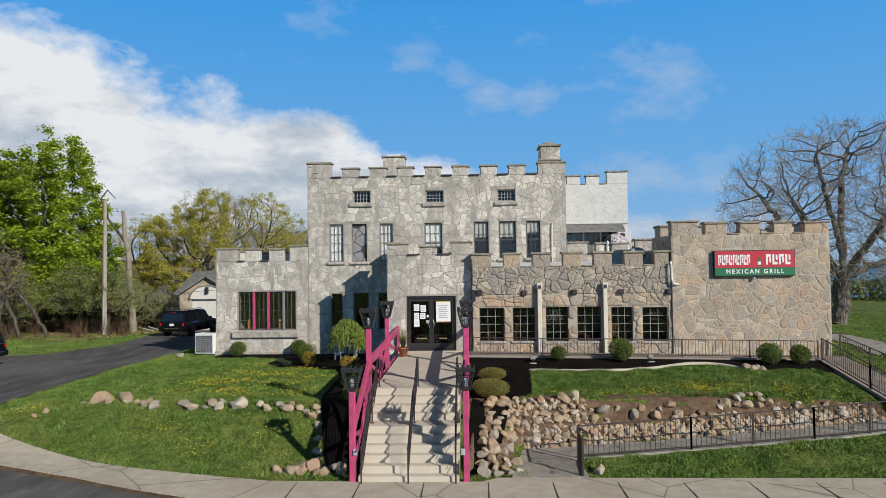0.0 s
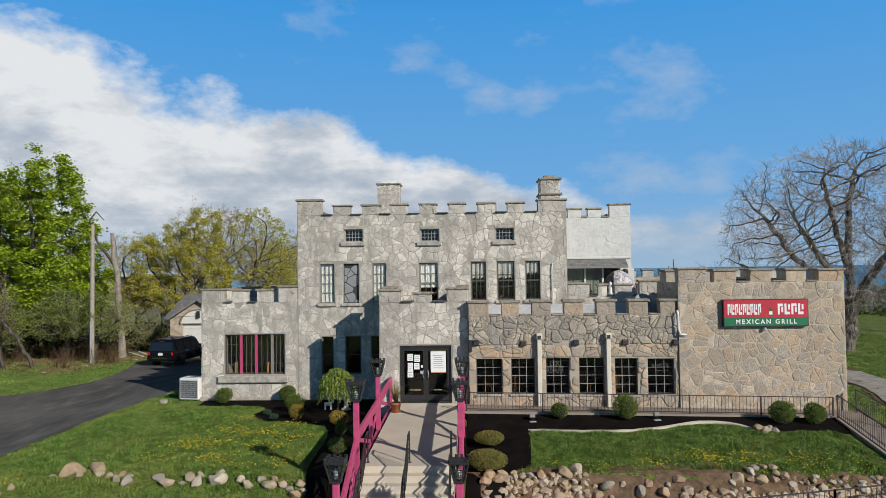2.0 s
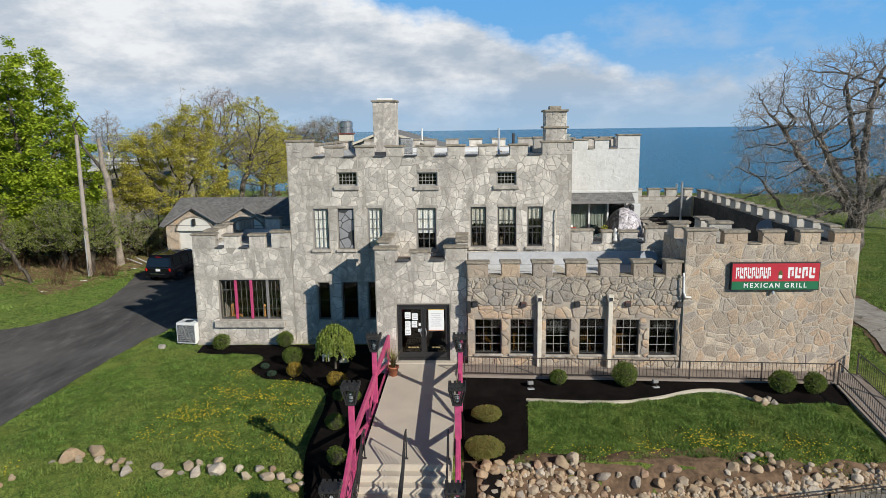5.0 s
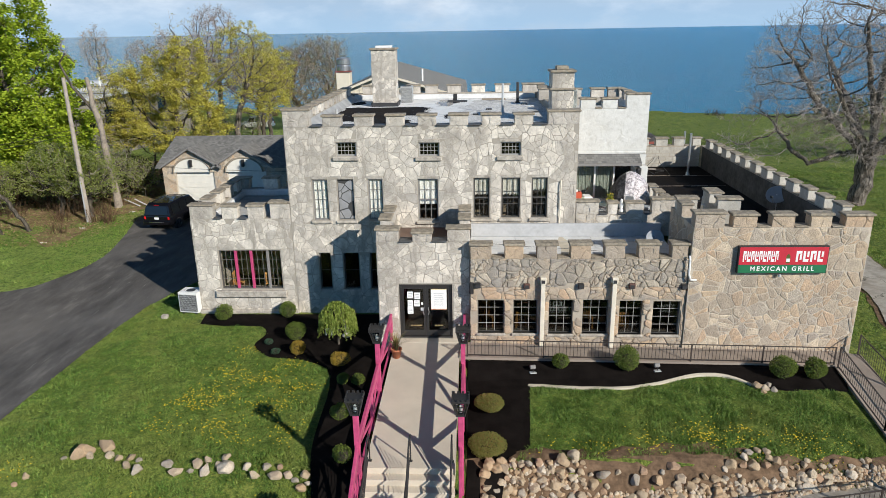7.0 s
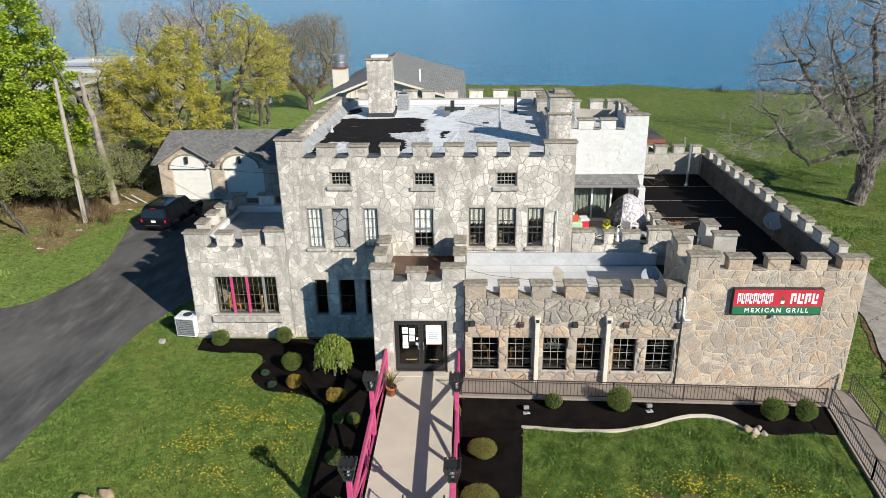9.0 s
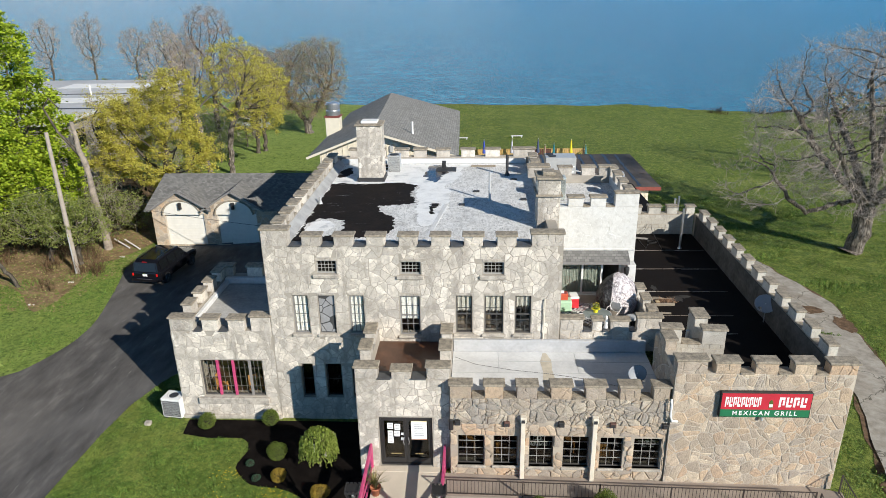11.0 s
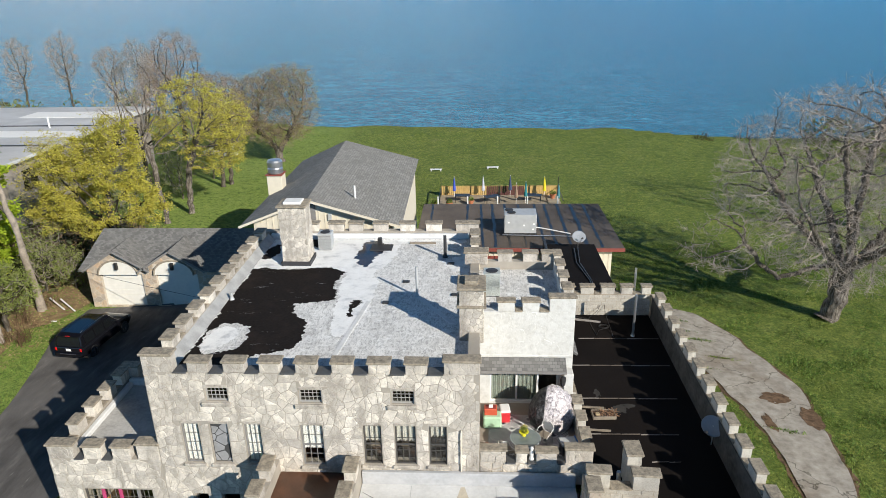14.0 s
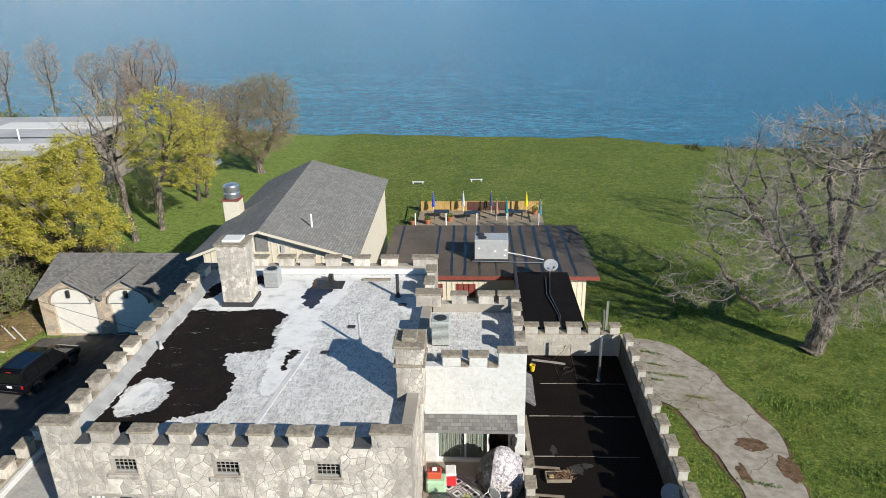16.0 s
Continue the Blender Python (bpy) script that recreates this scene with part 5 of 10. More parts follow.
# garage with two arched doors under cross gables
garage = thing("garage", "two-door buff stone garage with a grey shingle roof and two gables", "garage")
GX, GE, GR, GA = -22.1, 1.55, 3.35, 2.92
doors_g = [(-21.1, -18.1, -1.4, 1.08), (-17.05, -14.05, -1.4, 1.08)]
wall_g = part("wall", shell(frame_of((0, 26.8), (1, 0)), GX, -10.2, -1.6, GE, 0.3, doors_g), MORTAR_TAN, garage, "buff stone garage wall")
part("wall", Geo().box(GX, GX + 0.3, 27.1, 33.7, -1.6, GE), STONE_TAN, garage)
part("wall", Geo().box(GX + 0.3, -10.2, 33.4, 33.7, -1.6, GE), STONE_TAN, garage)
part("wall", Geo().box(-10.5, -10.2, 27.1, 33.4, -1.6, GE), STONE_TAN, garage)
GDOOR = plain("cream_door_paint", (0.72, 0.69, 0.62), 0.6, var=0.1)
meet = 26.35 + (GA + 0.1 - GE) / (GR - GE) * 3.85
front = [(GX - 0.35, 26.35), (-22.15, 26.35), (-19.75, meet), (-17.725, 26.77), (-15.7, meet), (-13.3, 26.35), (-9.8, 26.35), (-9.8, 30.2), (GX - 0.1, 30.2)]
pitch = lambda y: GE + (y - 26.35) / 3.85 * (GR - GE)
k_ = len(front)
g = slab(Geo(), [(GX - 0.1, 30.2, GR), (-9.8, 30.2, GR), (-9.8, 34.05, GE), (GX - 0.35, 34.05, GE)])
g.add([(x, y, pitch(y)) for x, y in front] + [(x, y, pitch(y) - 0.12) for x, y in front], [tuple(range(k_)), tuple(range(2 * k_ - 1, k_ - 1, -1))] + [(i, k_ + i, k_ + (i + 1) % k_, (i + 1) % k_) for i in range(k_)])
part("roof", g, SHINGLE, garage)
for xc, hole in zip((-19.75, -15.7), doors_g):
    hw = 2.15
    gable = Geo().add([(xc - hw, 26.72, GE), (xc + hw, 26.72, GE), (xc, 26.72, GA), (xc - hw, 27.0, GE), (xc + hw, 27.0, GE), (xc, 27.0, GA)], [(0, 1, 2), (5, 4, 3), (0, 2, 5, 3), (1, 4, 5, 2), (0, 3, 4, 1)])
    gb = part("gable", gable, MORTAR_TAN, garage, "stone gable over a garage door")
    st, rng = Geo(), random.Random(int(-xc * 10))
    arch = [(xc + 1.45 * math.cos(a), 1.08 + 1.1 * math.sin(a)) for a in [math.pi * k / 14 for k in range(15)]]
    for poly in rubble(xc - hw, xc + hw, GE, GA, 0.32, 0.022, (), int(-xc * 7)):
        for sgn in (-1, 1):
            nx_, nz_ = sgn * (GA - GE), hw
            ln_ = math.hypot(nx_, nz_)
            poly = clip(poly, nx_ / ln_, nz_ / ln_, (nx_ * xc + nz_ * (GA - 0.06)) / ln_) if len(poly) > 2 else poly
        if len(poly) > 2 and ((sum(p[0] for p in poly) / len(poly) - xc) / 1.5) ** 2 + ((sum(p[1] for p in poly) / len(poly) - 1.08) / 1.15) ** 2 > 1:
            stone_geo(st, poly, rng, 0.02, Matrix.Translation((0, 26.72, 0)))
    tagged(part("rubble", st, STONE_TAN_I, gb, "buff gable stones"), kind="stuff")
    part("gable_roof", slab(slab(Geo(), [(xc - hw - 0.25, 26.38, GE - 0.04), (xc, 26.38, GA + 0.1), (xc, meet, GA + 0.1), (xc - hw - 0.25, 26.5, GE - 0.04)], 0.1), [(xc, 26.38, GA + 0.1), (xc + hw + 0.25, 26.38, GE - 0.04), (xc + hw + 0.25, 26.5, GE - 0.04), (xc, meet, GA + 0.1)], 0.1), SHINGLE, garage)
    for s_ in (-1, 1):
        part("bargeboard", Geo().beam((xc + s_ * (hw + 0.28), 26.35, GE - 0.12), (xc, 26.35, GA + 0.03), 0.05, 0.13), TRIM_GREY, garage)
        part("valley", Geo().beam((xc + s_ * (hw + 0.2), 26.5, GE + 0.0), (xc + s_ * 0.02, meet, GA + 0.12), 0.12, 0.03), SHINGLE, garage)
    g = Geo()
    n = len(arch)
    g.add([(x, 26.66, z) for x, z in arch] + [(x, 26.73, z) for x, z in arch], [tuple(range(n))] + [(i, i + 1, n + 1 + i, n + i) for i in range(n - 1)])
    part("arch_panel", g, GDOOR, garage, "white half-round panel over the door")
    part("arch_trim", Geo().tube([(x, 26.66, z) for x, z in arch], 0.07, 6), COPING, garage)
    dr_ = part("garage_door", Geo().box(hole[0], hole[1], 26.95, 27.0, -1.45, 1.08), GDOOR, garage, "white panelled garage door")
    for k in range(6):
        part("panel", Geo().box(hole[0] + 0.02, hole[1] - 0.02, 26.93, 26.95, -1.43 + k * 0.418, -1.03 + k * 0.418, None, 0.008), GDOOR, dr_)
    part("lantern", Geo().box(xc - 0.12, xc + 0.12, 26.46, 26.66, 1.5, 2.05, None, 0.04), BLACK_METAL, garage, "black wall lantern")
stonework(wall_g, frame_of((0, 26.8), (1, 0)), GX, -10.2, -1.6, GE - 0.02, 0.33, 0.012, STONE_TAN, STONE_TAN_I, [(h[0] - 0.03, h[1] + 0.03, h[2], h[3] + 0.03) for h in doors_g], 44)

# ---- windows, doors and rooms of the castle ----
BLIND_CLOTH = plain("white_blind", (0.85, 0.85, 0.82), 0.8, var=0.08, scale=6)
LACE = plain("lace_curtain", (0.62, 0.60, 0.54), 0.9, var=0.25, scale=12)


def window(h, face, cols, rows, mat=TRIM_DARK, depth=0.13, rail=False, bar=0.022, fw=0.05, glass=None, name="window", bars=None):
    """A glazed window set into an opening h of a front at y = face."""
    x0, x1, z0, z1 = h
    y = face + depth
    g = Geo()
    for a in ((x0, x0 + fw, z0, z1), (x1 - fw, x1, z0, z1)):
        g.box(a[0], a[1], y - 0.04, y + 0.06, a[2], a[3])
    for a in ((z0, z0 + fw), (z1 - fw, z1)):
        g.box(x0 + fw, x1 - fw, y - 0.04, y + 0.06, a[0], a[1])
    win = cw(name, g, mat)
    pane = part("pane", Geo().box(x0 + fw, x1 - fw, y + 0.012, y + 0.018, z0 + fw, z1 - fw), glass or GLASS_DARK, win)
    pane.visible_shadow = False
    for i in range(1, cols):
        x = x0 + fw + (x1 - x0 - 2 * fw) * i / cols
        part("glazing_bar", Geo().box(x - bar / 2, x + bar / 2, y - 0.012, y + 0.01, z0 + fw, z1 - fw), bars or mat, win)
    for j in range(1, rows):
        z = z0 + fw + (z1 - z0 - 2 * fw) * j / rows
        part("glazing_bar", Geo().box(x0 + fw, x1 - fw, y - 0.010, y + 0.009, z - bar / 2, z + bar / 2), bars or mat, win)
    if rail:
        z = (z0 + z1) / 2
        part("meeting_rail", Geo().box(x0 + fw, x1 - fw, y - 0.03, y + 0.011, z - 0.03, z + 0.03), mat, win)
    return win


IRON_DARK = plain("dark_lead_bars", (0.15, 0.14, 0.125), 0.6, var=0.2)
IRON_DIM = plain("dull_iron_bars", (0.36, 0.35, 0.33), 0.6, var=0.2)
IRON = plain("pale_iron_bars", (0.34, 0.33, 0.31), 0.6, var=0.2)
for h in SMALL:
    window(h, 3.55, 5, 3, IRON, 0.14, fw=0.05, bar=0.02)
for i, h in enumerate(UPPER):
    w = window(h, 3.55, 3, 4 if i < 3 else 3, TRIM_GREY if i < 3 else TRIM_DARK, 0.10, rail=i > 1, glass=GLASS)
    lo = {0: h[2], 1: h[2], 2: h[2] + 0.68}.get(i, h[3] - 0.75 if i != 5 else h[3] - 0.55)
    g = Geo()
    n = 14
    for k in range(n):          # soft folds
        a, b = h[0] + 0.06 + (h[1] - h[0] - 0.12) * k / n, h[0] + 0.06 + (h[1] - h[0] - 0.12) * (k + 1) / n
        g.box(a, b, 3.69 + 0.012 * (k % 2), 3.705 + 0.012 * (k % 2), lo + (0.03 * (k % 3) if i > 2 else 0), h[3] - 0.04)
    part("blind", g, BLIND_CLOTH if i < 3 else LACE, w, "white blind" if i < 3 else "lace half curtain")
for h in GROUND:
    window(h, 3.55, 1, 2, TRIM_DARK, 0.2)
for h in DINING:
    window(h, -0.5, 3, 4, TRIM_DARK, 0.16, fw=0.03, bar=0.016, bars=IRON_DIM)

# the wide window: four lights between three posts
y = 3.62
bay = cw("bay_window", Geo().box(BAY[0], BAY[1], y + 0.02, y + 0.1, BAY[3] - 0.06, BAY[3]).box(BAY[0], BAY[1], y + 0.02, y + 0.1, BAY[2], BAY[2] + 0.06)
         .box(BAY[0], BAY[0] + 0.05, y + 0.02, y + 0.1, BAY[2] + 0.06, BAY[3] - 0.06).box(BAY[1] - 0.05, BAY[1], y + 0.02, y + 0.1, BAY[2] + 0.06, BAY[3] - 0.06), TRIM_DARK, "wide leaded window with pink posts")
pane = part("pane", Geo().box(BAY[0] + 0.05, BAY[1] - 0.05, y + 0.055, y + 0.061, BAY[2] + 0.06, BAY[3] - 0.06), GLASS, bay)
pane.visible_shadow = False
for x, mt, lab in ((-8.50, PINK, "pink painted post"), (-7.82, PINK, "pink painted post"), (-7.10, TRIM_GREY, "bare grey post")):
    part("mullion", Geo().box(x - 0.055, x + 0.055, y - 0.04, y + 0.05, BAY[2] + 0.01, BAY[3] - 0.01, None, 0.01), mt, bay, lab)
xs_ = [BAY[0] + 0.05, -8.50, -7.82, -7.10, BAY[1] - 0.05]
for a, b in zip(xs_, xs_[1:]):
    for k in (1, 2):
        x = a + (b - a) * k / 3
        part("glazing_bar", Geo().box(x - 0.007, x + 0.007, y + 0.03, y + 0.05, BAY[2] + 0.06, BAY[3] - 0.06), IRON_DARK, bay)
for k in (1, 2, 3):
    z = BAY[2] + (BAY[3] - BAY[2]) * k / 4
    part("glazing_bar", Geo().box(BAY[0] + 0.05, BAY[1] - 0.05, y + 0.032, y + 0.048, z - 0.007, z + 0.007), IRON_DARK, bay)

# double glazed door
door = cw("entrance_door", Geo().box(-1.02, -0.95, -0.09, 0.06, 0.0, 2.16).box(0.91, 0.98, -0.09, 0.06, 0.0, 2.16).box(-0.95, 0.91, -0.09, 0.06, 2.08, 2.16).box(-0.95, 0.91, -0.09, 0.06, -0.04, 0.03), BLACK_METAL, "black framed double glass door")
for s, x0, x1 in ((-1, -0.945, -0.025), (1, -0.015, 0.905)):
    leaf = part("door_leaf", Geo().box(x0, x0 + 0.09, -0.05, 0.0, 0.04, 2.07).box(x1 - 0.09, x1, -0.05, 0.0, 0.04, 2.07).box(x0 + 0.09, x1 - 0.09, -0.05, 0.0, 0.04, 0.26).box(x0 + 0.09, x1 - 0.09, -0.05, 0.0, 1.95, 2.07), BLACK_METAL, door)
    p = part("pane", Geo().box(x0 + 0.09, x1 - 0.09, -0.028, -0.022, 0.26, 1.95), GLASS_DARK, door)
    p.visible_shadow = False
    xh = -0.02 + s * 0.085
    part("door_handle", Geo().tube([(xh, -0.05, 0.90), (xh - s * 0.0, -0.12, 0.93), (xh + s * 0.03, -0.13, 1.05), (xh, -0.12, 1.17), (xh, -0.05, 1.20)], 0.016, 8), GALV, door, "chrome pull handle")
INK = plain("printed_grey", (0.30, 0.31, 0.33), 0.7, bump=0)
for x, z, w, hh in ((-0.62, 1.70, 0.22, 0.27), (-0.35, 1.66, 0.22, 0.27), (-0.62, 1.34, 0.20, 0.3), (-0.37, 1.36, 0.21, 0.25), (-0.62, 1.06, 0.22, 0.26), (-0.17, 1.35, 0.08, 0.1), (-0.18, 1.12, 0.1, 0.12)):
    nt = part("notice", Geo().box(x - w / 2, x + w / 2, -0.036, -0.031, z - hh / 2, z + hh / 2), PAPER, door, "white paper notice")
    for k in range(3):
        part("text_bar", Geo().box(x - w * 0.36, x + w * 0.3, -0.0375, -0.0362, z - hh * 0.3 + k * hh * 0.25, z - hh * 0.3 + k * hh * 0.25 + hh * 0.06), INK, nt) if w > 0.15 else None
ps = part("poster", Geo().box(0.17, 0.76, -0.036, -0.031, 1.10, 1.96), PAPER, door, "large white poster with grey lines")
for k in range(7):
    part("text_bar", Geo().box(0.27 + 0.02 * (k % 2), 0.66 - 0.03 * (k % 3), -0.0375, -0.0362, 1.28 + 0.08 * k, 1.30 + 0.08 * k), INK, ps)
part("text_bar", Geo().box(0.17, 0.76, -0.0375, -0.0362, 1.92, 1.955), plain("yellow_print", (0.7, 0.5, 0.06), 0.6, bump=0), ps)
part("text_bar", Geo().box(0.17, 0.76, -0.0375, -0.0362, 1.105, 1.13), plain("orange_print", (0.6, 0.2, 0.05), 0.6, bump=0), ps)
GOLD = plain("faded_gold_letters", (0.35, 0.27, 0.12), 0.6, bump=0)
for x in (-0.62, -0.5, -0.4, -0.3, 0.3, 0.42, 0.52):
    part("text_bar", Geo().box(x, x + 0.08, -0.034, -0.030, 0.42, 0.47), GOLD, door)
cw("door_step", Geo().box(-1.4, 1.25, -0.5, -0.17, -0.25, -0.035, None, 0.015), CONCRETE)

# rooms behind the openings: invented walls and floors, coloured dim
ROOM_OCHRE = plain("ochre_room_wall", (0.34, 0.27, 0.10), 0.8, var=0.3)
FLOORING = plain("dark_floorboards", (0.10, 0.06, 0.035), 0.5, var=0.3)
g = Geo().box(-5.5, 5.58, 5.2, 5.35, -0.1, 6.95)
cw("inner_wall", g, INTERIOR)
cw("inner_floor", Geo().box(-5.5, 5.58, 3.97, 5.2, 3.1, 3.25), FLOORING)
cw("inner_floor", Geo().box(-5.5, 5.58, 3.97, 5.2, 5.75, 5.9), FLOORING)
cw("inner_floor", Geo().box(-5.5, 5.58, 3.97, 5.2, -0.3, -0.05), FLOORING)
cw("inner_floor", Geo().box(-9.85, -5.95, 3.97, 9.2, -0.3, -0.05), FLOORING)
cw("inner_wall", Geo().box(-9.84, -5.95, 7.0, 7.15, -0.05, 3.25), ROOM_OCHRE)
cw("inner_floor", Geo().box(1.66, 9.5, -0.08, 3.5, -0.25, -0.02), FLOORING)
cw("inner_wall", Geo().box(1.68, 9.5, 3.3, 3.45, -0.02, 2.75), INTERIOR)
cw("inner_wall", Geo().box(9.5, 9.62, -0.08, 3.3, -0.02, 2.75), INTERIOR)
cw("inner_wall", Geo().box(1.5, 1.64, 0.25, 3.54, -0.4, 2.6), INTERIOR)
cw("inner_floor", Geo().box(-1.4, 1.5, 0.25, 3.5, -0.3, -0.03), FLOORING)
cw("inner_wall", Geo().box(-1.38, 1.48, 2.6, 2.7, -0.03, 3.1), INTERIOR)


def wooden_chair(at, turn=0.0, mat=WOOD):
    ch_ = thing("dining_chair", "brown wooden dining chair behind the window", "chair", "chairs in the dining room", at=pose(*at, 0, 0, turn))
    part("seat", Geo().box(-0.21, 0.21, -0.21, 0.21, 0.43, 0.47, None, 0.01), mat, ch_)
    for sx in (-0.18, 0.18):
        for sy in (-0.18, 0.18):
            part("leg", Geo().box(sx - 0.02, sx + 0.02, sy - 0.02, sy + 0.02, 0, 0.43), mat, ch_)
        part("back_post", Geo().box(sx - 0.02, sx + 0.02, 0.17, 0.21, 0.47, 1.0), mat, ch_)
    part("top_rail", Geo().box(-0.2, 0.2, 0.168, 0.212, 0.9, 1.0, None, 0.01), mat, ch_)
    for k in range(4):
        part("slat", Geo().box(-0.14 + k * 0.085, -0.11 + k * 0.085, 0.18, 0.2, 0.47, 0.9), mat, ch_)
    return ch_


LIGHT_WOOD = plain("honey_wood", (0.66, 0.33, 0.10), 0.5, var=0.3)
c0 = wooden_chair((3.60, 0.2, -0.02), 172, LIGHT_WOOD)
for x, y, t in ((7.42, 0.2, 186), (2.3, 0.9, 20), (6.2, 0.9, 10), (-8.9, 4.7, 90), (-7.5, 4.8, 200), (-6.8, 4.6, 120)):
    copy_thing(c0, pose(x, y, -0.02 if x > 0 else -0.05, 0, 0, t))

# neon shapes in the dining windows
NEON = plain("unlit_neon_tube", (0.85, 0.88, 0.88), 0.3, bump=0)
NEON_RED = plain("unlit_red_tube", (0.40, 0.16, 0.12), 0.3, bump=0)
ns = thing("window_sign", "pale outlined beer sign hung in a dining window", "sign", "signs in the dining windows")
for z, x0, n_, hh in ((1.45, 4.74, 3, 0.15), (1.24, 4.66, 5, 0.14)):
    for k in range(n_):
        a = x0 + k * 0.145
        part("tube", Geo().tube([(a, -0.30, z - hh / 2), (a + 0.1, -0.30, z - hh / 2), (a + 0.1, -0.30, z + hh / 2), (a, -0.30, z + hh / 2), (a, -0.30, z - hh / 2)], 0.017, 6), NEON, ns)
part("tube", Geo().tube([(4.63, -0.30, 1.12), (5.40, -0.30, 1.12), (5.40, -0.30, 1.57), (4.63, -0.30, 1.57), (4.63, -0.30, 1.12)], 0.008, 6), NEON, ns)
ns = thing("window_sign", "pale script beer sign hung in a dining window", "sign", "signs in the dining windows")
part("tube", Geo().tube([(8.55 + 0.7 * k / 40, -0.30, 1.36 + 0.05 * math.sin(k * 1.3) + 0.03 * k / 40) for k in range(41)], 0.011, 5), NEON, ns)
part("tube", Geo().tube([(8.62 + 0.52 * k / 30, -0.30, 1.16 + 0.025 * math.sin(k * 2.0)) for k in range(31)], 0.008, 5), NEON, ns)
ns = thing("window_sign", "dull red oval sign hung in a dining window", "sign", "signs in the dining windows")
part("tube", Geo().tube([(3.7 + 0.28 * math.cos(k * 0.2618), -0.30, 1.4 + 0.1 * math.sin(k * 0.2618)) for k in range(25)], 0.012, 5), NEON_RED, ns)

# rain-water pipes, a lantern and small scupper boxes on the dining wall
PIPE_TAN = plain("tan_drainpipe", (0.70, 0.635, 0.52), 0.6, var=0.15)
for x in (4.30, 6.87):
    dp = cw("drainpipe", Geo().box(x - 0.08, x + 0.08, -0.74, -0.60, -0.15, 2.42, None, 0.012), PIPE_TAN, "square tan drainpipe with a hopper")
    part("hopper", Geo().box(x - 0.11, x + 0.11, -0.78, -0.56, 2.42, 2.64, None, 0.02), PIPE_TAN, dp)
    # flat dark plate painting in the open hole of the hopper
    part("spout", Geo().box(x - 0.06, x + 0.06, -0.80, -0.775, 2.44, 2.56), DARK, dp)
RUST = plain("rusty_brown_metal", (0.12, 0.06, 0.045), 0.7, var=0.4)
for i, (x, z) in enumerate(((1.93, 2.30), (3.72, 2.27), (5.68, 2.27), (7.52, 2.27), (9.38, 2.25))):
    scupper = cw("wall_lamp", Geo().box(x - 0.11, x + 0.11, -0.66, -0.50, z - 0.10, z + 0.10, None, 0.02), RUST if i in (1, 3) else BLACK_METAL, "small square box standing for a scupper in the stone wall")
    # a dark plate stands for the recess in the box
    part("lens", Geo().box(x - 0.07, x + 0.07, -0.668, -0.655, z - 0.07, z + 0.05), DARK, scupper)
cw("drainpipe", Geo().tube([(9.46, -0.62, 3.42), (9.46, -0.72, 3.3), (9.47, -0.7, 2.75), (9.55, -0.7, 2.55), (9.75, -0.68, 2.53)], 0.04, 8), WHITE, "bent white drainpipe at the corner")
cw("drainpipe", Geo().tube([(5.35, 3.5, 5.3), (5.35, 3.45, 5.1), (5.33, 3.48, 3.2)], 0.026, 8), PIPE_TAN)
wl_ = cw("wall_lantern", Geo().box(1.62, 1.78, -0.62, -0.50, 1.95, 2.4, None, 0.03), BLACK_METAL, "black lantern by the entrance")

# the sign
RED_SIGN = plain("red_sign_panel", (0.52, 0.03, 0.05), 0.4, var=0.12, bump=0)
GREEN_SIGN = plain("green_sign_panel", (0.02, 0.16, 0.07), 0.4, var=0.12, bump=0)
SIGN_WHITE = plain("sign_white", (0.80, 0.80, 0.78), 0.5, var=0.03, bump=0)
sign = thing("restaurant_sign", "red and green signboard with white letters on the stone wall", "sign")
part("panel", Geo().box(11.17, 14.38, -0.78, -0.62, 2.86, 3.87, None, 0.01), BLACK_METAL, sign, "dark signboard case")
part("red_field", Geo().box(11.20, 14.35, -0.785, -0.776, 3.19, 3.84), RED_SIGN, sign, "red upper field")
part("green_field", Geo().box(11.20, 14.35, -0.785, -0.776, 2.89, 3.185), GREEN_SIGN, sign, "green lower field")
for a, b in ((11.33, 12.62), (13.22, 14.24)):
    n_ = 9 if b < 13 else 4
    w_ = (b - a) / n_
    for k in range(n_):
        part("logo_bar", Geo().box(a + k * w_, a + k * w_ + w_ * 0.30, -0.79, -0.786, 3.30, 3.70).box(a + k * w_ + w_ * 0.30, a + k * w_ + w_ * 0.78, -0.79, -0.786, 3.60 - 0.3 * (k % 2), 3.70 - 0.3 * (k % 2))
             .box(a + k * w_ + w_ * 0.52, a + k * w_ + w_ * 0.80, -0.79, -0.786, 3.38 + 0.1 * (k % 2), 3.58 + 0.1 * (k % 2)), SIGN_WHITE, sign, "white brand shape")
part("bottle", Geo().lathe([(0.02, 0), (0.085, 0.01), (0.085, 0.26), (0.03, 0.38), (0.03, 0.48), (0.02, 0.49)], 12, Matrix.Translation((12.95, -0.78, 3.24)) @ Matrix.Diagonal((1, 0.12, 1, 1))), plain("bottle_green", (0.10, 0.12, 0.03), 0.35, bump=0), sign, "small green bottle picture")
part("bottle_label", Geo().box(12.885, 13.015, -0.797, -0.793, 3.30, 3.42), SIGN_WHITE, sign)


def lettering(text, size, at, mat, parent, name="lettering", spacing=1.0, label=""):
    cu = bpy.data.curves.new(name, "FONT")
    cu.body, cu.size, cu.extrude, cu.align_x, cu.align_y, cu.space_character = text, size, 0.003, "CENTER", "CENTER", spacing
    cu.offset = 0.006
    cu.materials.append(mat)
    ob = new(name, cu)
    ob.parent = parent
    ob.matrix_basis = pose(*at, 90, 0, 0)
    return tagged(ob, label)


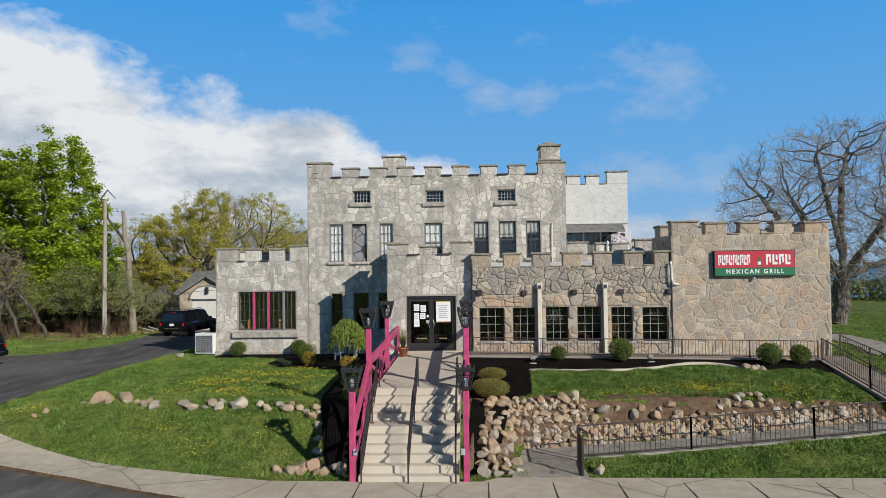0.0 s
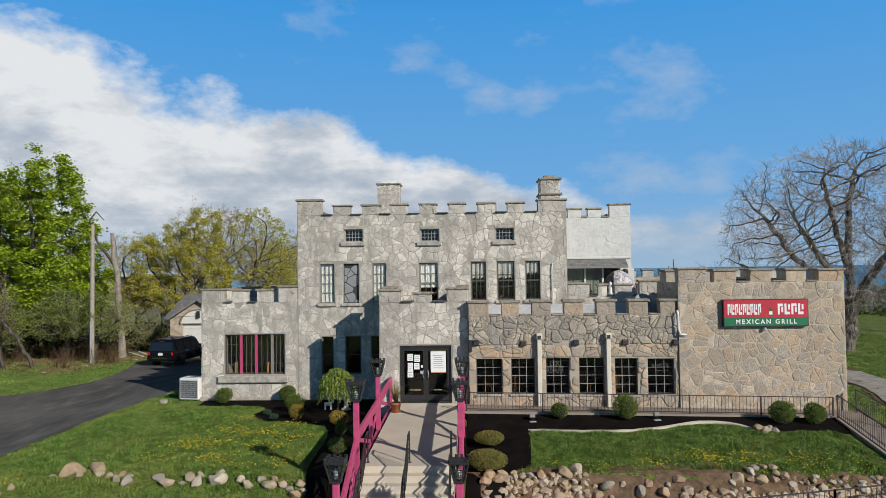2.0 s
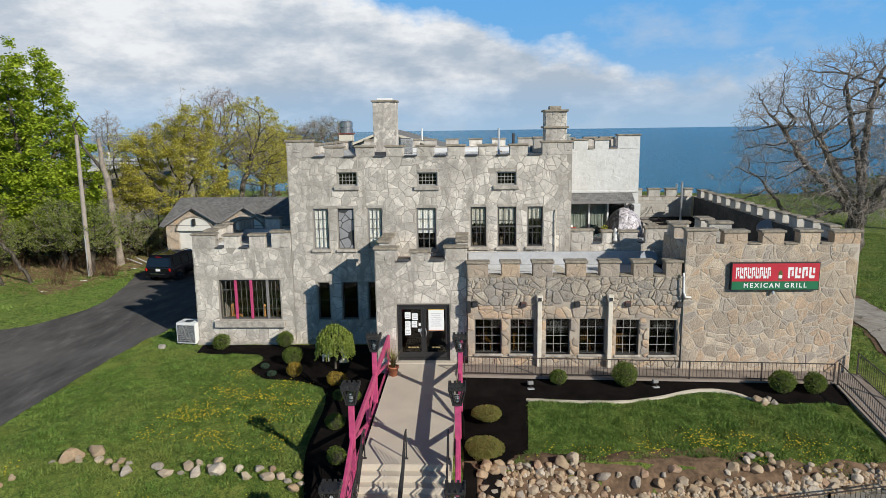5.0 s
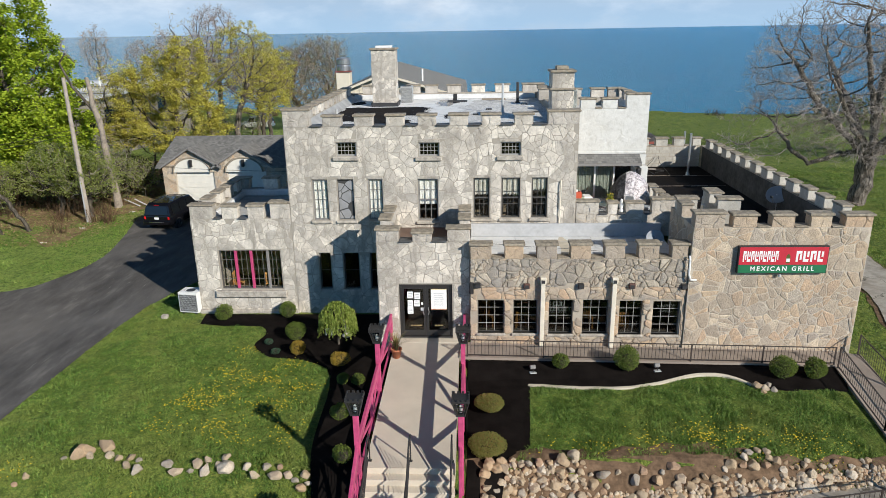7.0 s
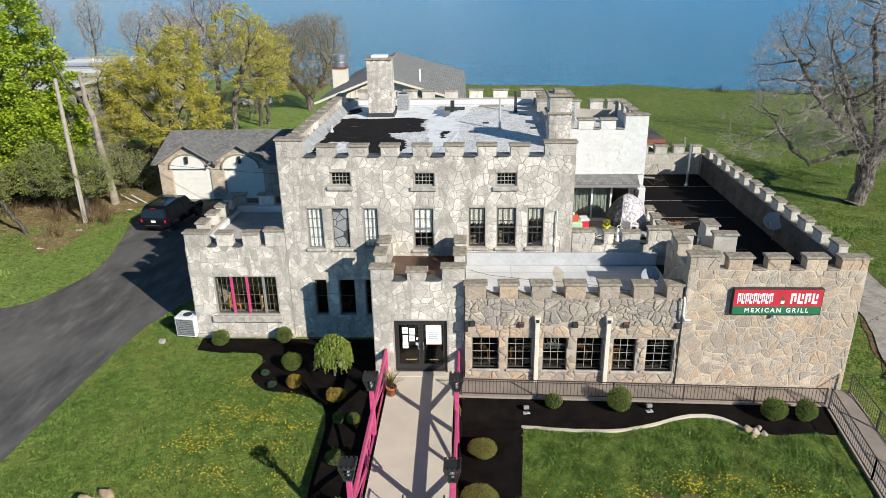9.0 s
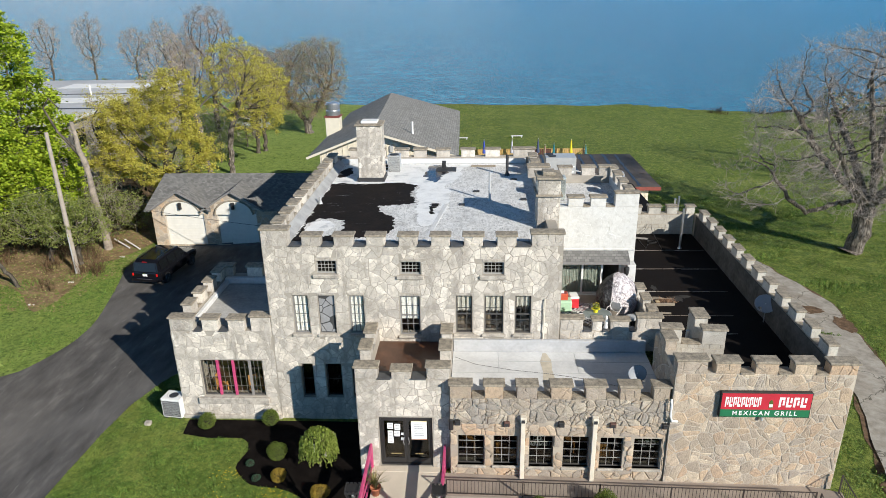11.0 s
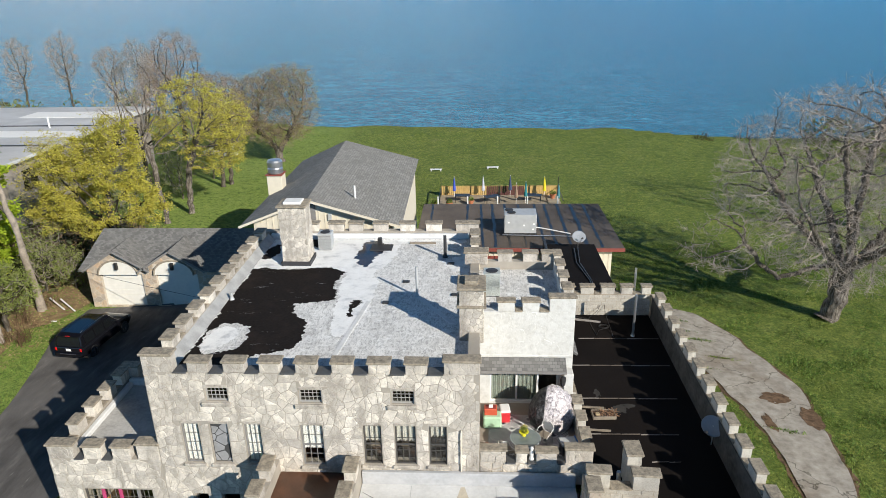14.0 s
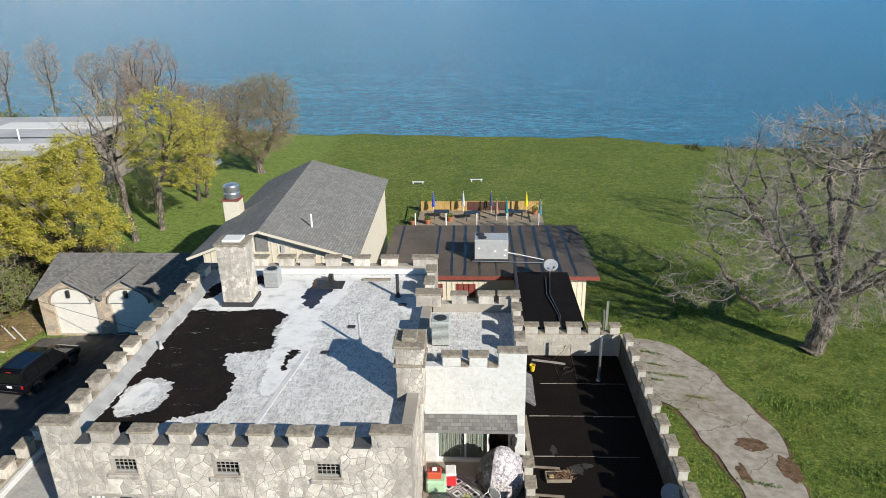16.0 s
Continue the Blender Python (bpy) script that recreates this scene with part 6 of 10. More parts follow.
lettering("MEXICAN GRILL", 0.235, (12.775, -0.789, 3.035), SIGN_WHITE, sign, "lettering", 1.42, "white raised capital letters")
sign.matrix_basis = Matrix.Translation((12.65, 0, -0.045)) @ Matrix.Diagonal((0.965, 1, 1, 1)) @ Matrix.Translation((-12.775, 0, 0))
part("spotlight", Geo().lathe([(0.03, 0), (0.06, 0.03), (0.05, 0.12)], 10, Matrix.Translation((12.75, -0.72, 2.7))), STEEL_GREY, sign)

# terrace doors under the awning
tw = cw("terrace_window", Geo().box(6.52, 9.28, 8.42, 8.5, 3.2, 3.3), WHITE, "sliding glass terrace doors")
for a_, b_, c_, d_ in ((6.45, 6.52, 3.22, 5.2), (9.28, 9.35, 3.22, 5.2), (6.52, 9.28, 5.1, 5.2), (7.55, 7.63, 3.3, 5.1), (8.45, 8.53, 3.3, 5.1)):
    part("frame_bar", Geo().box(a_, b_, 8.42, 8.5, c_, d_), WHITE, tw)
p = part("pane", Geo().box(6.52, 9.28, 8.455, 8.461, 3.3, 5.1), GLASS, tw)
p.visible_shadow = False
CURTAIN = plain("pale_green_curtain", (0.28, 0.32, 0.28), 0.85, var=0.2, scale=3)
g = Geo()
for k in range(24):
    x = 6.55 + k * 0.085
    g.tube([(x, 8.58 + 0.02 * (k % 2), 3.25), (x, 8.58 + 0.02 * (k % 2), 5.1)], 0.045, 6)
part("curtain", g, CURTAIN, tw, "pale green pleated curtain")
cw("inner_wall", Geo().box(6.02, 9.55, 9.6, 9.7, 3.1, 6.9), INTERIOR)
cw("inner_floor", Geo().box(6.02, 9.55, 8.65, 9.6, 3.05, 3.2), FLOORING)
aw = cw("awning", slab(Geo(), [(6.02, 7.72, 5.18), (9.6, 7.72, 5.18), (9.6, 8.29, 5.5), (6.02, 8.29, 5.5)], 0.08), SHINGLE, "short shingled awning over the terrace doors")
part("fascia", Geo().box(6.02, 9.6, 7.68, 7.72, 5.04, 5.17), TRIM_GREY, aw)
cw("stucco_band", Geo().box(6.02, 9.88, 8.24, 8.3, 5.5, 5.62, None, 0.02), STUCCO)
cw("stucco_post", Geo().box(9.5, 9.9, 7.75, 8.3, 3.2, 5.0, None, 0.02), STUCCO)

# ---- the front garden ----
def lantern_thing(at):
    ln = thing("lantern", "black iron lantern, wider at the top, on a pink post", "lantern", "lanterns on the railing posts", at=Matrix.Translation(at))
    part("base_plate", Geo().box(-0.13, 0.13, -0.13, 0.13, 0.0, 0.04, None, 0.008), BLACK_METAL, ln)
    for sx in (-1, 1):
        for sy in (-1, 1):
            part("corner_bar", Geo().beam((sx * 0.11, sy * 0.11, 0.04), (sx * 0.21, sy * 0.21, 0.46), 0.03, 0.03), BLACK_METAL, ln)
    for k in range(4):
        r = Matrix.Rotation(k * math.pi / 2, 4, "Z")
        g = Geo().add([(-0.105, -0.112, 0.05), (0.105, -0.112, 0.05), (0.195, -0.203, 0.44), (-0.195, -0.203, 0.44)], [(0, 1, 2, 3)], r)
        p = part("pane", g, LAMP_GLASS, ln)
        p.visible_shadow = False
        g = Geo()
        for f in (-0.33, 0.33):
            g.beam(r @ Vector((f * 0.21, -0.118, 0.05)), r @ Vector((f * 0.39, -0.208, 0.44)), 0.018, 0.018)
        for t in (0.33, 0.66):
            w_, y_ = 0.105 + 0.09 * t, -0.116 - 0.091 * t
            g.beam(r @ Vector((-w_, y_, 0.05 + 0.39 * t)), r @ Vector((w_, y_, 0.05 + 0.39 * t)), 0.018, 0.018)
        part("grille", g, BLACK_METAL, ln)
        for j in range(4):
            part("crown_tooth", Geo().box(-0.22 + j * 0.125, -0.155 + j * 0.125, -0.235, -0.205, 0.50, 0.56, r), BLACK_METAL, ln)
    part("crown", Geo().box(-0.235, 0.235, -0.235, 0.235, 0.44, 0.50, None, 0.012), BLACK_METAL, ln)
    part("bulb", Geo().lathe([(0.01, 0.05), (0.045, 0.08), (0.05, 0.2), (0.03, 0.27), (0.005, 0.29)], 10), PAPER, ln, "white lamp bulb")
    return ln


LAMP_GLASS = glass_mat("clear_lamp_glass", (0.8, 0.82, 0.8))
lantern_a = None
for sx, xr in ((-1, -1.36), (1, 1.43)):
    rail = thing("pink_railing", "pink painted timber railing with diagonal braces beside the walk", "railing", "railings of the walk")
    posts = [(-11.0, -1.98, 0.32), (-8.2, -0.9, 1.6), (-3.9, -0.6, 1.6)]
    for y, z0, z1 in posts:
        part("post", Geo().box(xr - 0.075, xr + 0.075, y - 0.075, y + 0.075, z0, z1, None, 0.012), PINK, rail)
        if lantern_a is None:
            lantern_a = lantern_thing((xr, y, z1))
        else:
            copy_thing(lantern_a, Matrix.Translation((xr, y, z1)))
    top = [(xr, 0.0, 0.86), (xr, -8.1, 0.62), (xr, -11.0, -0.72)]
    for p, q in zip(top, top[1:]):
        part("top_rail", Geo().beam(p, q, 0.09, 0.26, b=0.01), PINK, rail)
    for y in (-0.25, -5.6):
        part("short_post", Geo().box(xr - 0.055, xr + 0.055, y - 0.055, y + 0.055, -0.6, 0.82 + 0.03 * y, None, 0.01), PINK, rail)
    for (y0, z0), (y1, z1) in (((-0.3, -0.05), (-3.8, 0.7)), ((-4.0, 0.65), (-5.6, -0.1)), ((-5.7, -0.1), (-8.1, 0.55)), ((-8.3, 0.45), (-9.6, -1.0)), ((-9.7, -1.0), (-10.95, -0.8))):
        part("brace", Geo().beam((xr, y0, z0), (xr, y1, z1), 0.05, 0.12, b=0.008), PINK, rail)
    part("bottom_rail", Geo().beam((xr, -8.15, -0.25), (xr, -11.0, -1.65), 0.06, 0.12, b=0.008), PINK, rail)
    part("bottom_rail", Geo().beam((xr, 0.0, -0.12), (xr, -8.15, -0.26), 0.06, 0.12, b=0.008), PINK, rail)
    part("hose_box", Geo().box(xr - sx * 0.08 - 0.05, xr - sx * 0.08 + 0.05, -11.12, -11.04, -1.25, -1.1, None, 0.01), STEEL_GREY, rail)


def zstep(y):
    """Top of the flight at y."""
    z, yy = -0.155, -8.1
    for run in plan:
        if y > yy:
            return z
        z -= 0.1795
        yy -= run
    return -1.95


for x in (-1.12, 0.02, 1.17):
    hr_ = thing("handrail", "black iron handrail with stepped bars on the front steps", "handrail", "handrails of the steps")
    pts = [(-7.75, 0.68), (-8.1, 0.68), (-8.95, 0.14), (-9.65, 0.02), (-11.05, -1.02), (-11.3, -1.05)]
    part("top_bar", Geo().tube([(x, y, z) for y, z in pts], 0.024, 8), BLACK_METAL, hr_)
    for d in (0.12, 0.24, 0.36, 0.48, 0.60):
        part("lower_bar", Geo().tube([(x, y, z - d) for y, z in pts[1:-1]], 0.010, 6), BLACK_METAL, hr_)
    for y, zt in ((-7.78, 0.68), (-9.3, 0.08), (-11.2, -1.04)):
        part("upright", Geo().tube([(x, y, zstep(y) - 0.02), (x, y, zt)], 0.02, 8), BLACK_METAL, hr_)
        part("foot", Geo().box(x - 0.05, x + 0.05, y - 0.05, y + 0.05, zstep(y) - 0.01, zstep(y) + 0.015), BLACK_METAL, hr_)

# iron fences: posts, rails, balusters
BAL = Geo().tube([(0, 0, 0), (0, 0, 1)], 0.008, 5).mesh("baluster", BROWN_METAL)


def iron_fence(pts, height, mat=BROWN_METAL, step=0.125, label="dark brown iron fence with thin upright bars", post_every=2.2):
    fe = thing("iron_fence", label, "fence")
    for p, q in zip(pts, pts[1:]):
        p, q = Vector(p), Vector(q)
        ln = (q - p).length
        for dz in (0.07, height):
            part("rail", Geo().beam(p + Vector((0, 0, dz)), q + Vector((0, 0, dz)), 0.03, 0.03), mat, fe)
        n = max(1, int(ln / step))
        for k in range(1, n):
            c = p + (q - p) * (k / n)
            o = part("baluster", BAL, mat, fe)
            o.location, o.scale = (c.x, c.y, c.z + 0.07), (1, 1, height - 0.07)
        m_ = max(1, round(ln / post_every))
        for k in range(m_ + 1):
            c = p + (q - p) * (k / m_)
            part("post", Geo().box(c.x - 0.022, c.x + 0.022, c.y - 0.022, c.y + 0.022, c.z - 0.08, c.z + height + 0.02), mat, fe)
    return fe


iron_fence([(1.55, -1.68, ramp_z(1.55)), (7.0, -1.68, ramp_z(7)), (14.5, -1.70, ramp_z(14.5))], 0.66)
iron_fence([(14.55, -1.9, leg_z(-1.9)), (14.5, -5.0, leg_z(-5)), (14.46, -8.0, leg_z(-8))], 0.8)
iron_fence([(15.72, -0.95, leg_z(-0.95)), (15.72, -4.8, leg_z(-4.8)), (15.68, -8.1, leg_z(-8.1))], 0.8)
edge_pts = [(x, lerp_pts(RAMP_FAR, x) - 1.2, path_z(x) + 0.04) for x in (4.4, 7.5, 11, 14.3)]
iron_fence(edge_pts, 0.85, step=0.14)
iron_fence([(4.36, -9.45, -1.9), (4.3, -10.65, -1.93)], 0.9, step=0.07, label="dark iron gate panel standing open by the lower path")

# boulders
def rock_mesh(seed):
    bm = bmesh.new()
    bmesh.ops.create_icosphere(bm, subdivisions=3, radius=1.0)
    r = random.Random(seed)
    off = Vector((r.uniform(0, 50), r.uniform(0, 50), r.uniform(0, 50)))
    planes = [(Vector((r.gauss(0, 1), r.gauss(0, 1), r.gauss(0, 1))).normalized(), r.uniform(0.5, 0.85)) for _ in range(15)]
    for v in bm.verts:
        for n_, d in planes:
            e = v.co.dot(n_) - d
            if e > 0:
                v.co -= n_ * e * 0.96
        v.co *= 1 + 0.10 * noise.noise(v.co * 1.7 + off) + 0.035 * noise.noise(v.co * 5 + off)
    me = bpy.data.meshes.new("boulder")
    bm.to_mesh(me)
    bm.free()
    me.materials.append(ROCK)
    return me


ROCKS = [rock_mesh(s) for s in range(10)]


def boulder(x, y, r, rr, sink=0.3, z=None, label="rounded field boulder in the rockery", group="rockery boulders", squash=0.75):
    o = new("boulder", rr.choice(ROCKS))
    s = Vector((r * rr.uniform(0.85, 1.25), r * rr.uniform(0.8, 1.1), r * rr.uniform(0.6, 0.9) * squash / 0.75))
    o.matrix_basis = Matrix.LocRotScale((x, y, (bumpy(x, y) if z is None else z) + s.z * (1 - 2 * sink) * 0.8), Euler((rr.uniform(-0.4, 0.4), rr.uniform(-0.4, 0.4), rr.uniform(0, 6.28))), s)
    return tagged(o, label, "boulder", group)


rr = random.Random(77)
for row in range(9):
    off, x = 0.06 + 0.145 * row, 2.6 + rr.uniform(0, 0.15)
    while x < 13.9:
        r_ = 0.15 * rr.choice((0.62, 0.75, 0.85, 0.95, 1.05, 1.2, 1.4))
        top = lerp_pts([(2.0, 1.30), (4.7, 1.28), (5.2, 0.86), (8.8, 0.80), (9.6, 1.0), (11.0, 0.98), (11.8, 0.72), (14.0, 0.62)], x) + rr.uniform(-0.12, 0.12)
        gap = 0.04 if x < 5.0 else 0.22 if row < 3 else 0.35
        if off < top and rr.random() > gap:
            boulder(x, lerp_pts(RAMP_FAR, x) + off + rr.uniform(-0.05, 0.05), r_, rr, 0.18)
        x += r_ * rr.uniform(1.75, 2.1)
y = -6.95
while y > -10.55:       # the rocks that turn down beside the steps
    x = 1.85 + 0.55 * (1 - min(1, (-6.0 - y) / 3))
    while x < 2.75:
        boulder(x + rr.uniform(-0.06, 0.06), y + rr.uniform(-0.08, 0.08), rr.uniform(0.12, 0.22), rr, 0.22)
        x += rr.uniform(0.25, 0.36)
    y -= 0.29
boulder(7.55, -6.85, 0.24, rr, 0.12, label="large pale boulder on the soil bank")
boulder(4.75, -10.3, 0.22, rr, 0.25, label="pale boulder beside the gate")
for i, (x, y, r) in enumerate(((11.3, -3.05, 0.2), (11.55, -3.2, 0.16), (11.7, -3.0, 0.14), (11.4, -3.4, 0.12), (11.8, -3.3, 0.13))):
    boulder(x, y, r, rr, 0.2, label="pale rock at the end of the lawn edging", group="edging rocks")
row_l = [(-11.32, -8.06, 0.09), (-11.14, -7.78, 0.11), (-10.43, -7.02, 0.1), (-9.96, -6.85, 0.27), (-9.69, -6.93, 0.15), (-9.39, -6.49, 0.25), (-9.12, -6.88, 0.14), (-8.77, -6.99, 0.13), (-8.4, -6.98, 0.14), (-8.39, -7.32, 0.16), (-7.95, -7.51, 0.17),
         (-8.09, -7.09, 0.1), (-7.16, -7.26, 0.16), (-6.81, -7.55, 0.19), (-6.43, -7.47, 0.1), (-6.31, -7.26, 0.15), (-6.05, -7.06, 0.12)]
row_m = [(-6.0, -7.48, 0.21), (-5.68, -7.2, 0.12), (-5.56, -6.94, 0.15), (-5.46, -7.41, 0.24), (-4.82, -7.31, 0.13), (-4.5, -7.61, 0.18), (-4.22, -7.28, 0.13), (-3.92, -7.65, 0.19), (-3.54, -7.6, 0.14), (-3.83, -7.3, 0.1), (-3.29, -7.73, 0.1),
         (-3.02, -7.58, 0.13), (-3.07, -7.98, 0.17), (-2.9, -7.81, 0.1), (-2.8, -8.4, 0.15), (-2.72, -8.85, 0.13), (-2.6, -9.35, 0.15), (-2.55, -9.8, 0.14)]
for x, y, r in row_l + row_m:
    boulder(x, y, r * 1.2, rr, 0.22, label="pale boulder in the row across the lawn", group="lawn boulders")
for x in (-3.5, -3.15, -2.8, -2.45, -2.1, -1.75):
    for y in (-10.35, -10.05)[: 2 if x > -3 else 1]:
        boulder(x + rr.uniform(-0.1, 0.1), y, rr.uniform(0.17, 0.27), rr, 0.25, label="reddish boulder at the foot of the steps", group="lawn boulders")

# clipped bushes
def leaf_cloud(g, centres, n, size, r, flat=0.0, droop=0.0):
    """Small leaves round centres (x, y, z, rx, ry, rz), denser at the skin."""
    tot = sum(c[3] * c[4] for c in centres)
    for cx, cy, cz, rx, ry, rz in centres:
        for _ in range(int(n * rx * ry / tot)):
            d = Vector((r.gauss(0, 1), r.gauss(0, 1), r.gauss(0, 1))).normalized() * (r.uniform(0.55, 1.03) if r.random() < 0.35 else r.uniform(0.9, 1.04))
            p = Vector((cx + d.x * rx, cy + d.y * ry, cz + d.z * rz))
            a = Vector((r.gauss(0, 1), r.gauss(0, 1), r.gauss(0, 1) - droop)).normalized()
            b = a.orthogonal().normalized()
            b.rotate(Matrix.Rotation(r.uniform(0, 6.28), 3, a))
            s = size * r.uniform(0.6, 1.3)
            o = len(g.v)
            g.v += [tuple(p - a * s), tuple(p + b * s * 0.5), tuple(p + a * s), tuple(p - b * s * 0.5)]
            g.f.append((o, o + 1, o + 2, o + 3))
            g.mi.append(0)
    return g


def leaf_mat(name, cols, trans=0.35):
    m = Mat(name, 0.6, spec=0.3)
    r = m.rand(True)
    n = len(cols)
    c = m.ramp(r, [(i / n, col) for i, col in enumerate(cols)], step=True)
    c = m.mix(m.ramp(m.noise(0.9, 3), [(0.35, (0,) * 3), (0.7, (0.5,) * 3)]), c, cols[-1])
    m.color(c)
    t = m.node("ShaderNodeBsdfTranslucent")
    m.l.new(c, t.inputs[0])
    mx = m.node("ShaderNodeMixShader")
    mx.inputs[0].default_value = trans
    m.l.new(m.b.outputs[0], mx.inputs[1])
    m.l.new(t.outputs[0], mx.inputs[2])
    m.l.new(mx.outputs[0], m.n["Material Output"].inputs[0])
    return m.m


LEAF_BOX = leaf_mat("boxwood_leaves", [(0.10, 0.15, 0.025), (0.15, 0.21, 0.033), (0.21, 0.27, 0.05), (0.065, 0.11, 0.02), (0.17, 0.21, 0.04)])
LEAF_GOLD = leaf_mat("golden_leaves", [(0.46, 0.30, 0.04), (0.36, 0.26, 0.04), (0.55, 0.38, 0.07), (0.28, 0.21, 0.035)])
LEAF_MIX = leaf_mat("reddish_green_leaves", [(0.22, 0.22, 0.05), (0.30, 0.28, 0.07), (0.34, 0.18, 0.07), (0.16, 0.17, 0.04), (0.28, 0.29, 0.08)])
FOLIAGE_CORE = plain("dark_foliage_core", (0.035, 0.03, 0.02), 0.9, var=0.3)
BARK = Mat("grey_bark", 0.95, spec=0.15)
bk1 = BARK.noise(2.5, 6, 0.65, (3, 3, 0.6))
BARK.color(BARK.ramp(bk1, [(0.35, (0.04, 0.033, 0.026)), (0.55, (0.10, 0.085, 0.066)), (0.72, (0.22, 0.195, 0.16))]))
BARK.bump(bk1, 0.8, 0.04)
BARK = BARK.m


def bush(x, y, r, h, mat, label, n=1500, seed=0, kind_name="bush", leaf=0.024, lumps=4):
    q = random.Random(int(seed + x * 13 + y * 7))
    z = bumpy(x, y) + 0.03
    b = thing(kind_name, label, "bush", "clipped bushes in the mulch beds", at=(x, y, z))
    cs = [(0, 0, h * 0.5, r * 0.86, r * 0.86, h * 0.47)]
    for _ in range(lumps):
        a = q.uniform(0, 6.28)
        cs.append((math.cos(a) * r * 0.3, math.sin(a) * r * 0.3, h * q.uniform(0.42, 0.62), r * 0.7, r * 0.7, h * 0.4))
    part("foliage", leaf_cloud(Geo(), cs, int(n * 2.2), leaf, q), mat, b)
    # one dark solid fills the inside of the leaves in place of twigs
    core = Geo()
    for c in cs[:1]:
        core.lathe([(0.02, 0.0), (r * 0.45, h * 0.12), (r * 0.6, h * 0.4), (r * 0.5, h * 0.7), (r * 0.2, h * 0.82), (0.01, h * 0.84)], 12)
    part("core", core, FOLIAGE_CORE, b)
    return b


GREEN_L, GOLD_L, MIX_L = "round clipped green bush on black mulch", "low golden yellow bush on black mulch", "rounded mottled green and red bush on black mulch"
for x, y, r, h, mt, lb, n in ((-8.95, 2.75, 0.40, 0.66, LEAF_BOX, GREEN_L, 2200), (-6.25, 3.0, 0.40, 0.7, LEAF_BOX, GREEN_L, 2200), (-5.35, 0.75, 0.42, 0.72, LEAF_BOX, GREEN_L, 2200), (-4.95, -0.55, 0.32, 0.6, LEAF_GOLD, GOLD_L, 1500),
                              (-3.15, -1.35, 0.38, 0.5, LEAF_GOLD, GOLD_L, 1600), (-2.85, -2.65, 0.24, 0.42, LEAF_BOX, "small green bush on black mulch", 900), (-2.3, -2.65, 0.26, 0.42, LEAF_BOX, "small green bush on black mulch", 900),
                              (-2.55, -4.75, 0.34, 0.5, LEAF_BOX, "small green bush on black mulch", 1200), (-2.05, -7.05, 0.32, 0.5, LEAF_BOX, "small green bush on black mulch", 1200),
                              (2.3, -4.3, 0.52, 0.44, LEAF_MIX, MIX_L, 4200), (2.18, -6.5, 0.58, 0.58, LEAF_MIX, MIX_L, 4600), (4.83, -2.2, 0.31, 0.58, LEAF_BOX, GREEN_L, 1700), (7.12, -2.2, 0.48, 0.88, LEAF_BOX, GREEN_L, 3000),
                              (12.37, -2.5, 0.45, 0.8, LEAF_BOX, GREEN_L, 3000), (13.47, -2.48, 0.40, 0.74, LEAF_BOX, GREEN_L, 2800)):
    bush(x, y, r, h, mt, lb, n)
LEAF_BLUE = leaf_mat("blue_green_leaves", [(0.05, 0.11, 0.06), (0.08, 0.14, 0.08), (0.04, 0.08, 0.05)])
for x, y in ((-5.85, -0.5), (-6.35, 0.35)):
    bush(x, y, 0.2, 0.22, LEAF_BLUE, "small blue-green perennial on black mulch", 400)

# weeping tree by the wall
wt = thing("weeping_tree", "small weeping tree with a green umbrella crown", "tree", at=(-3.55, 0.35, bumpy(-3.55, 0.35)))
part("trunk", Geo().tube([(0, 0, 0), (0.02, 0, 0.5), (-0.01, 0.02, 1.3)], [0.05, 0.04, 0.035], 8), BARK, wt)
q = random.Random(9)
g = Geo()
for _ in range(420):       # hanging strands of leaves
    a, rad = q.uniform(0, 6.28), math.sqrt(q.random()) * 0.72
    top = 1.78 - 0.55 * (rad / 0.72) ** 2 + q.uniform(-0.06, 0.05)
    ln = (0.2 + 0.5 * (rad / 0.72)) * q.uniform(0.6, 1.15)
    x, y = math.cos(a) * rad, math.sin(a) * rad
    k = 0
    while k < ln:
        o = len(g.v)
        px, py, pz = x * (1 + 0.14 * k) + q.uniform(-0.03, 0.03), y * (1 + 0.14 * k) + q.uniform(-0.03, 0.03), top - k
        d = Vector((q.gauss(0, 0.5), q.gauss(0, 0.5), -1)).normalized() * 0.05
        s = d.cross(Vector((q.gauss(0, 1), q.gauss(0, 1), 0.1))).normalized() * 0.024
        c = Vector((px, py, pz))
        g.v += [tuple(c - d), tuple(c + s), tuple(c + d), tuple(c - s)]
        g.f.append((o, o + 1, o + 2, o + 3))
        g.mi.append(0)
        k += 0.028
LEAF_WEEP = leaf_mat("fresh_willow_leaves", [(0.20, 0.27, 0.04), (0.27, 0.34, 0.06), (0.15, 0.21, 0.035), (0.34, 0.38, 0.09)])
part("crown", g, LEAF_WEEP, wt)
# the same dark solid inside the hanging crown
part("core", Geo().lathe([(0.02, 1.25), (0.3, 1.3), (0.38, 1.45), (0.25, 1.6), (0.02, 1.66)], 12), FOLIAGE_CORE, wt)

# bird bath, dog figure, pot, floodlights, condenser, small valve boxes
bb = thing("bird_bath", "pale stone bird bath on a baluster foot", "bird bath", at=(-3.35, 1.1, bumpy(-3.35, 1.1) + 0.02))
part("pedestal", Geo().lathe([(0.2, 0), (0.2, 0.06), (0.1, 0.12), (0.08, 0.3), (0.12, 0.45), (0.09, 0.58), (0.15, 0.66)], 16), CONCRETE, bb, smooth=True)
part("bowl", Geo().lathe([(0.08, 0.66), (0.3, 0.74), (0.36, 0.84), (0.33, 0.85), (0.22, 0.78), (0.02, 0.76)], 20), CONCRETE, bb, smooth=True)
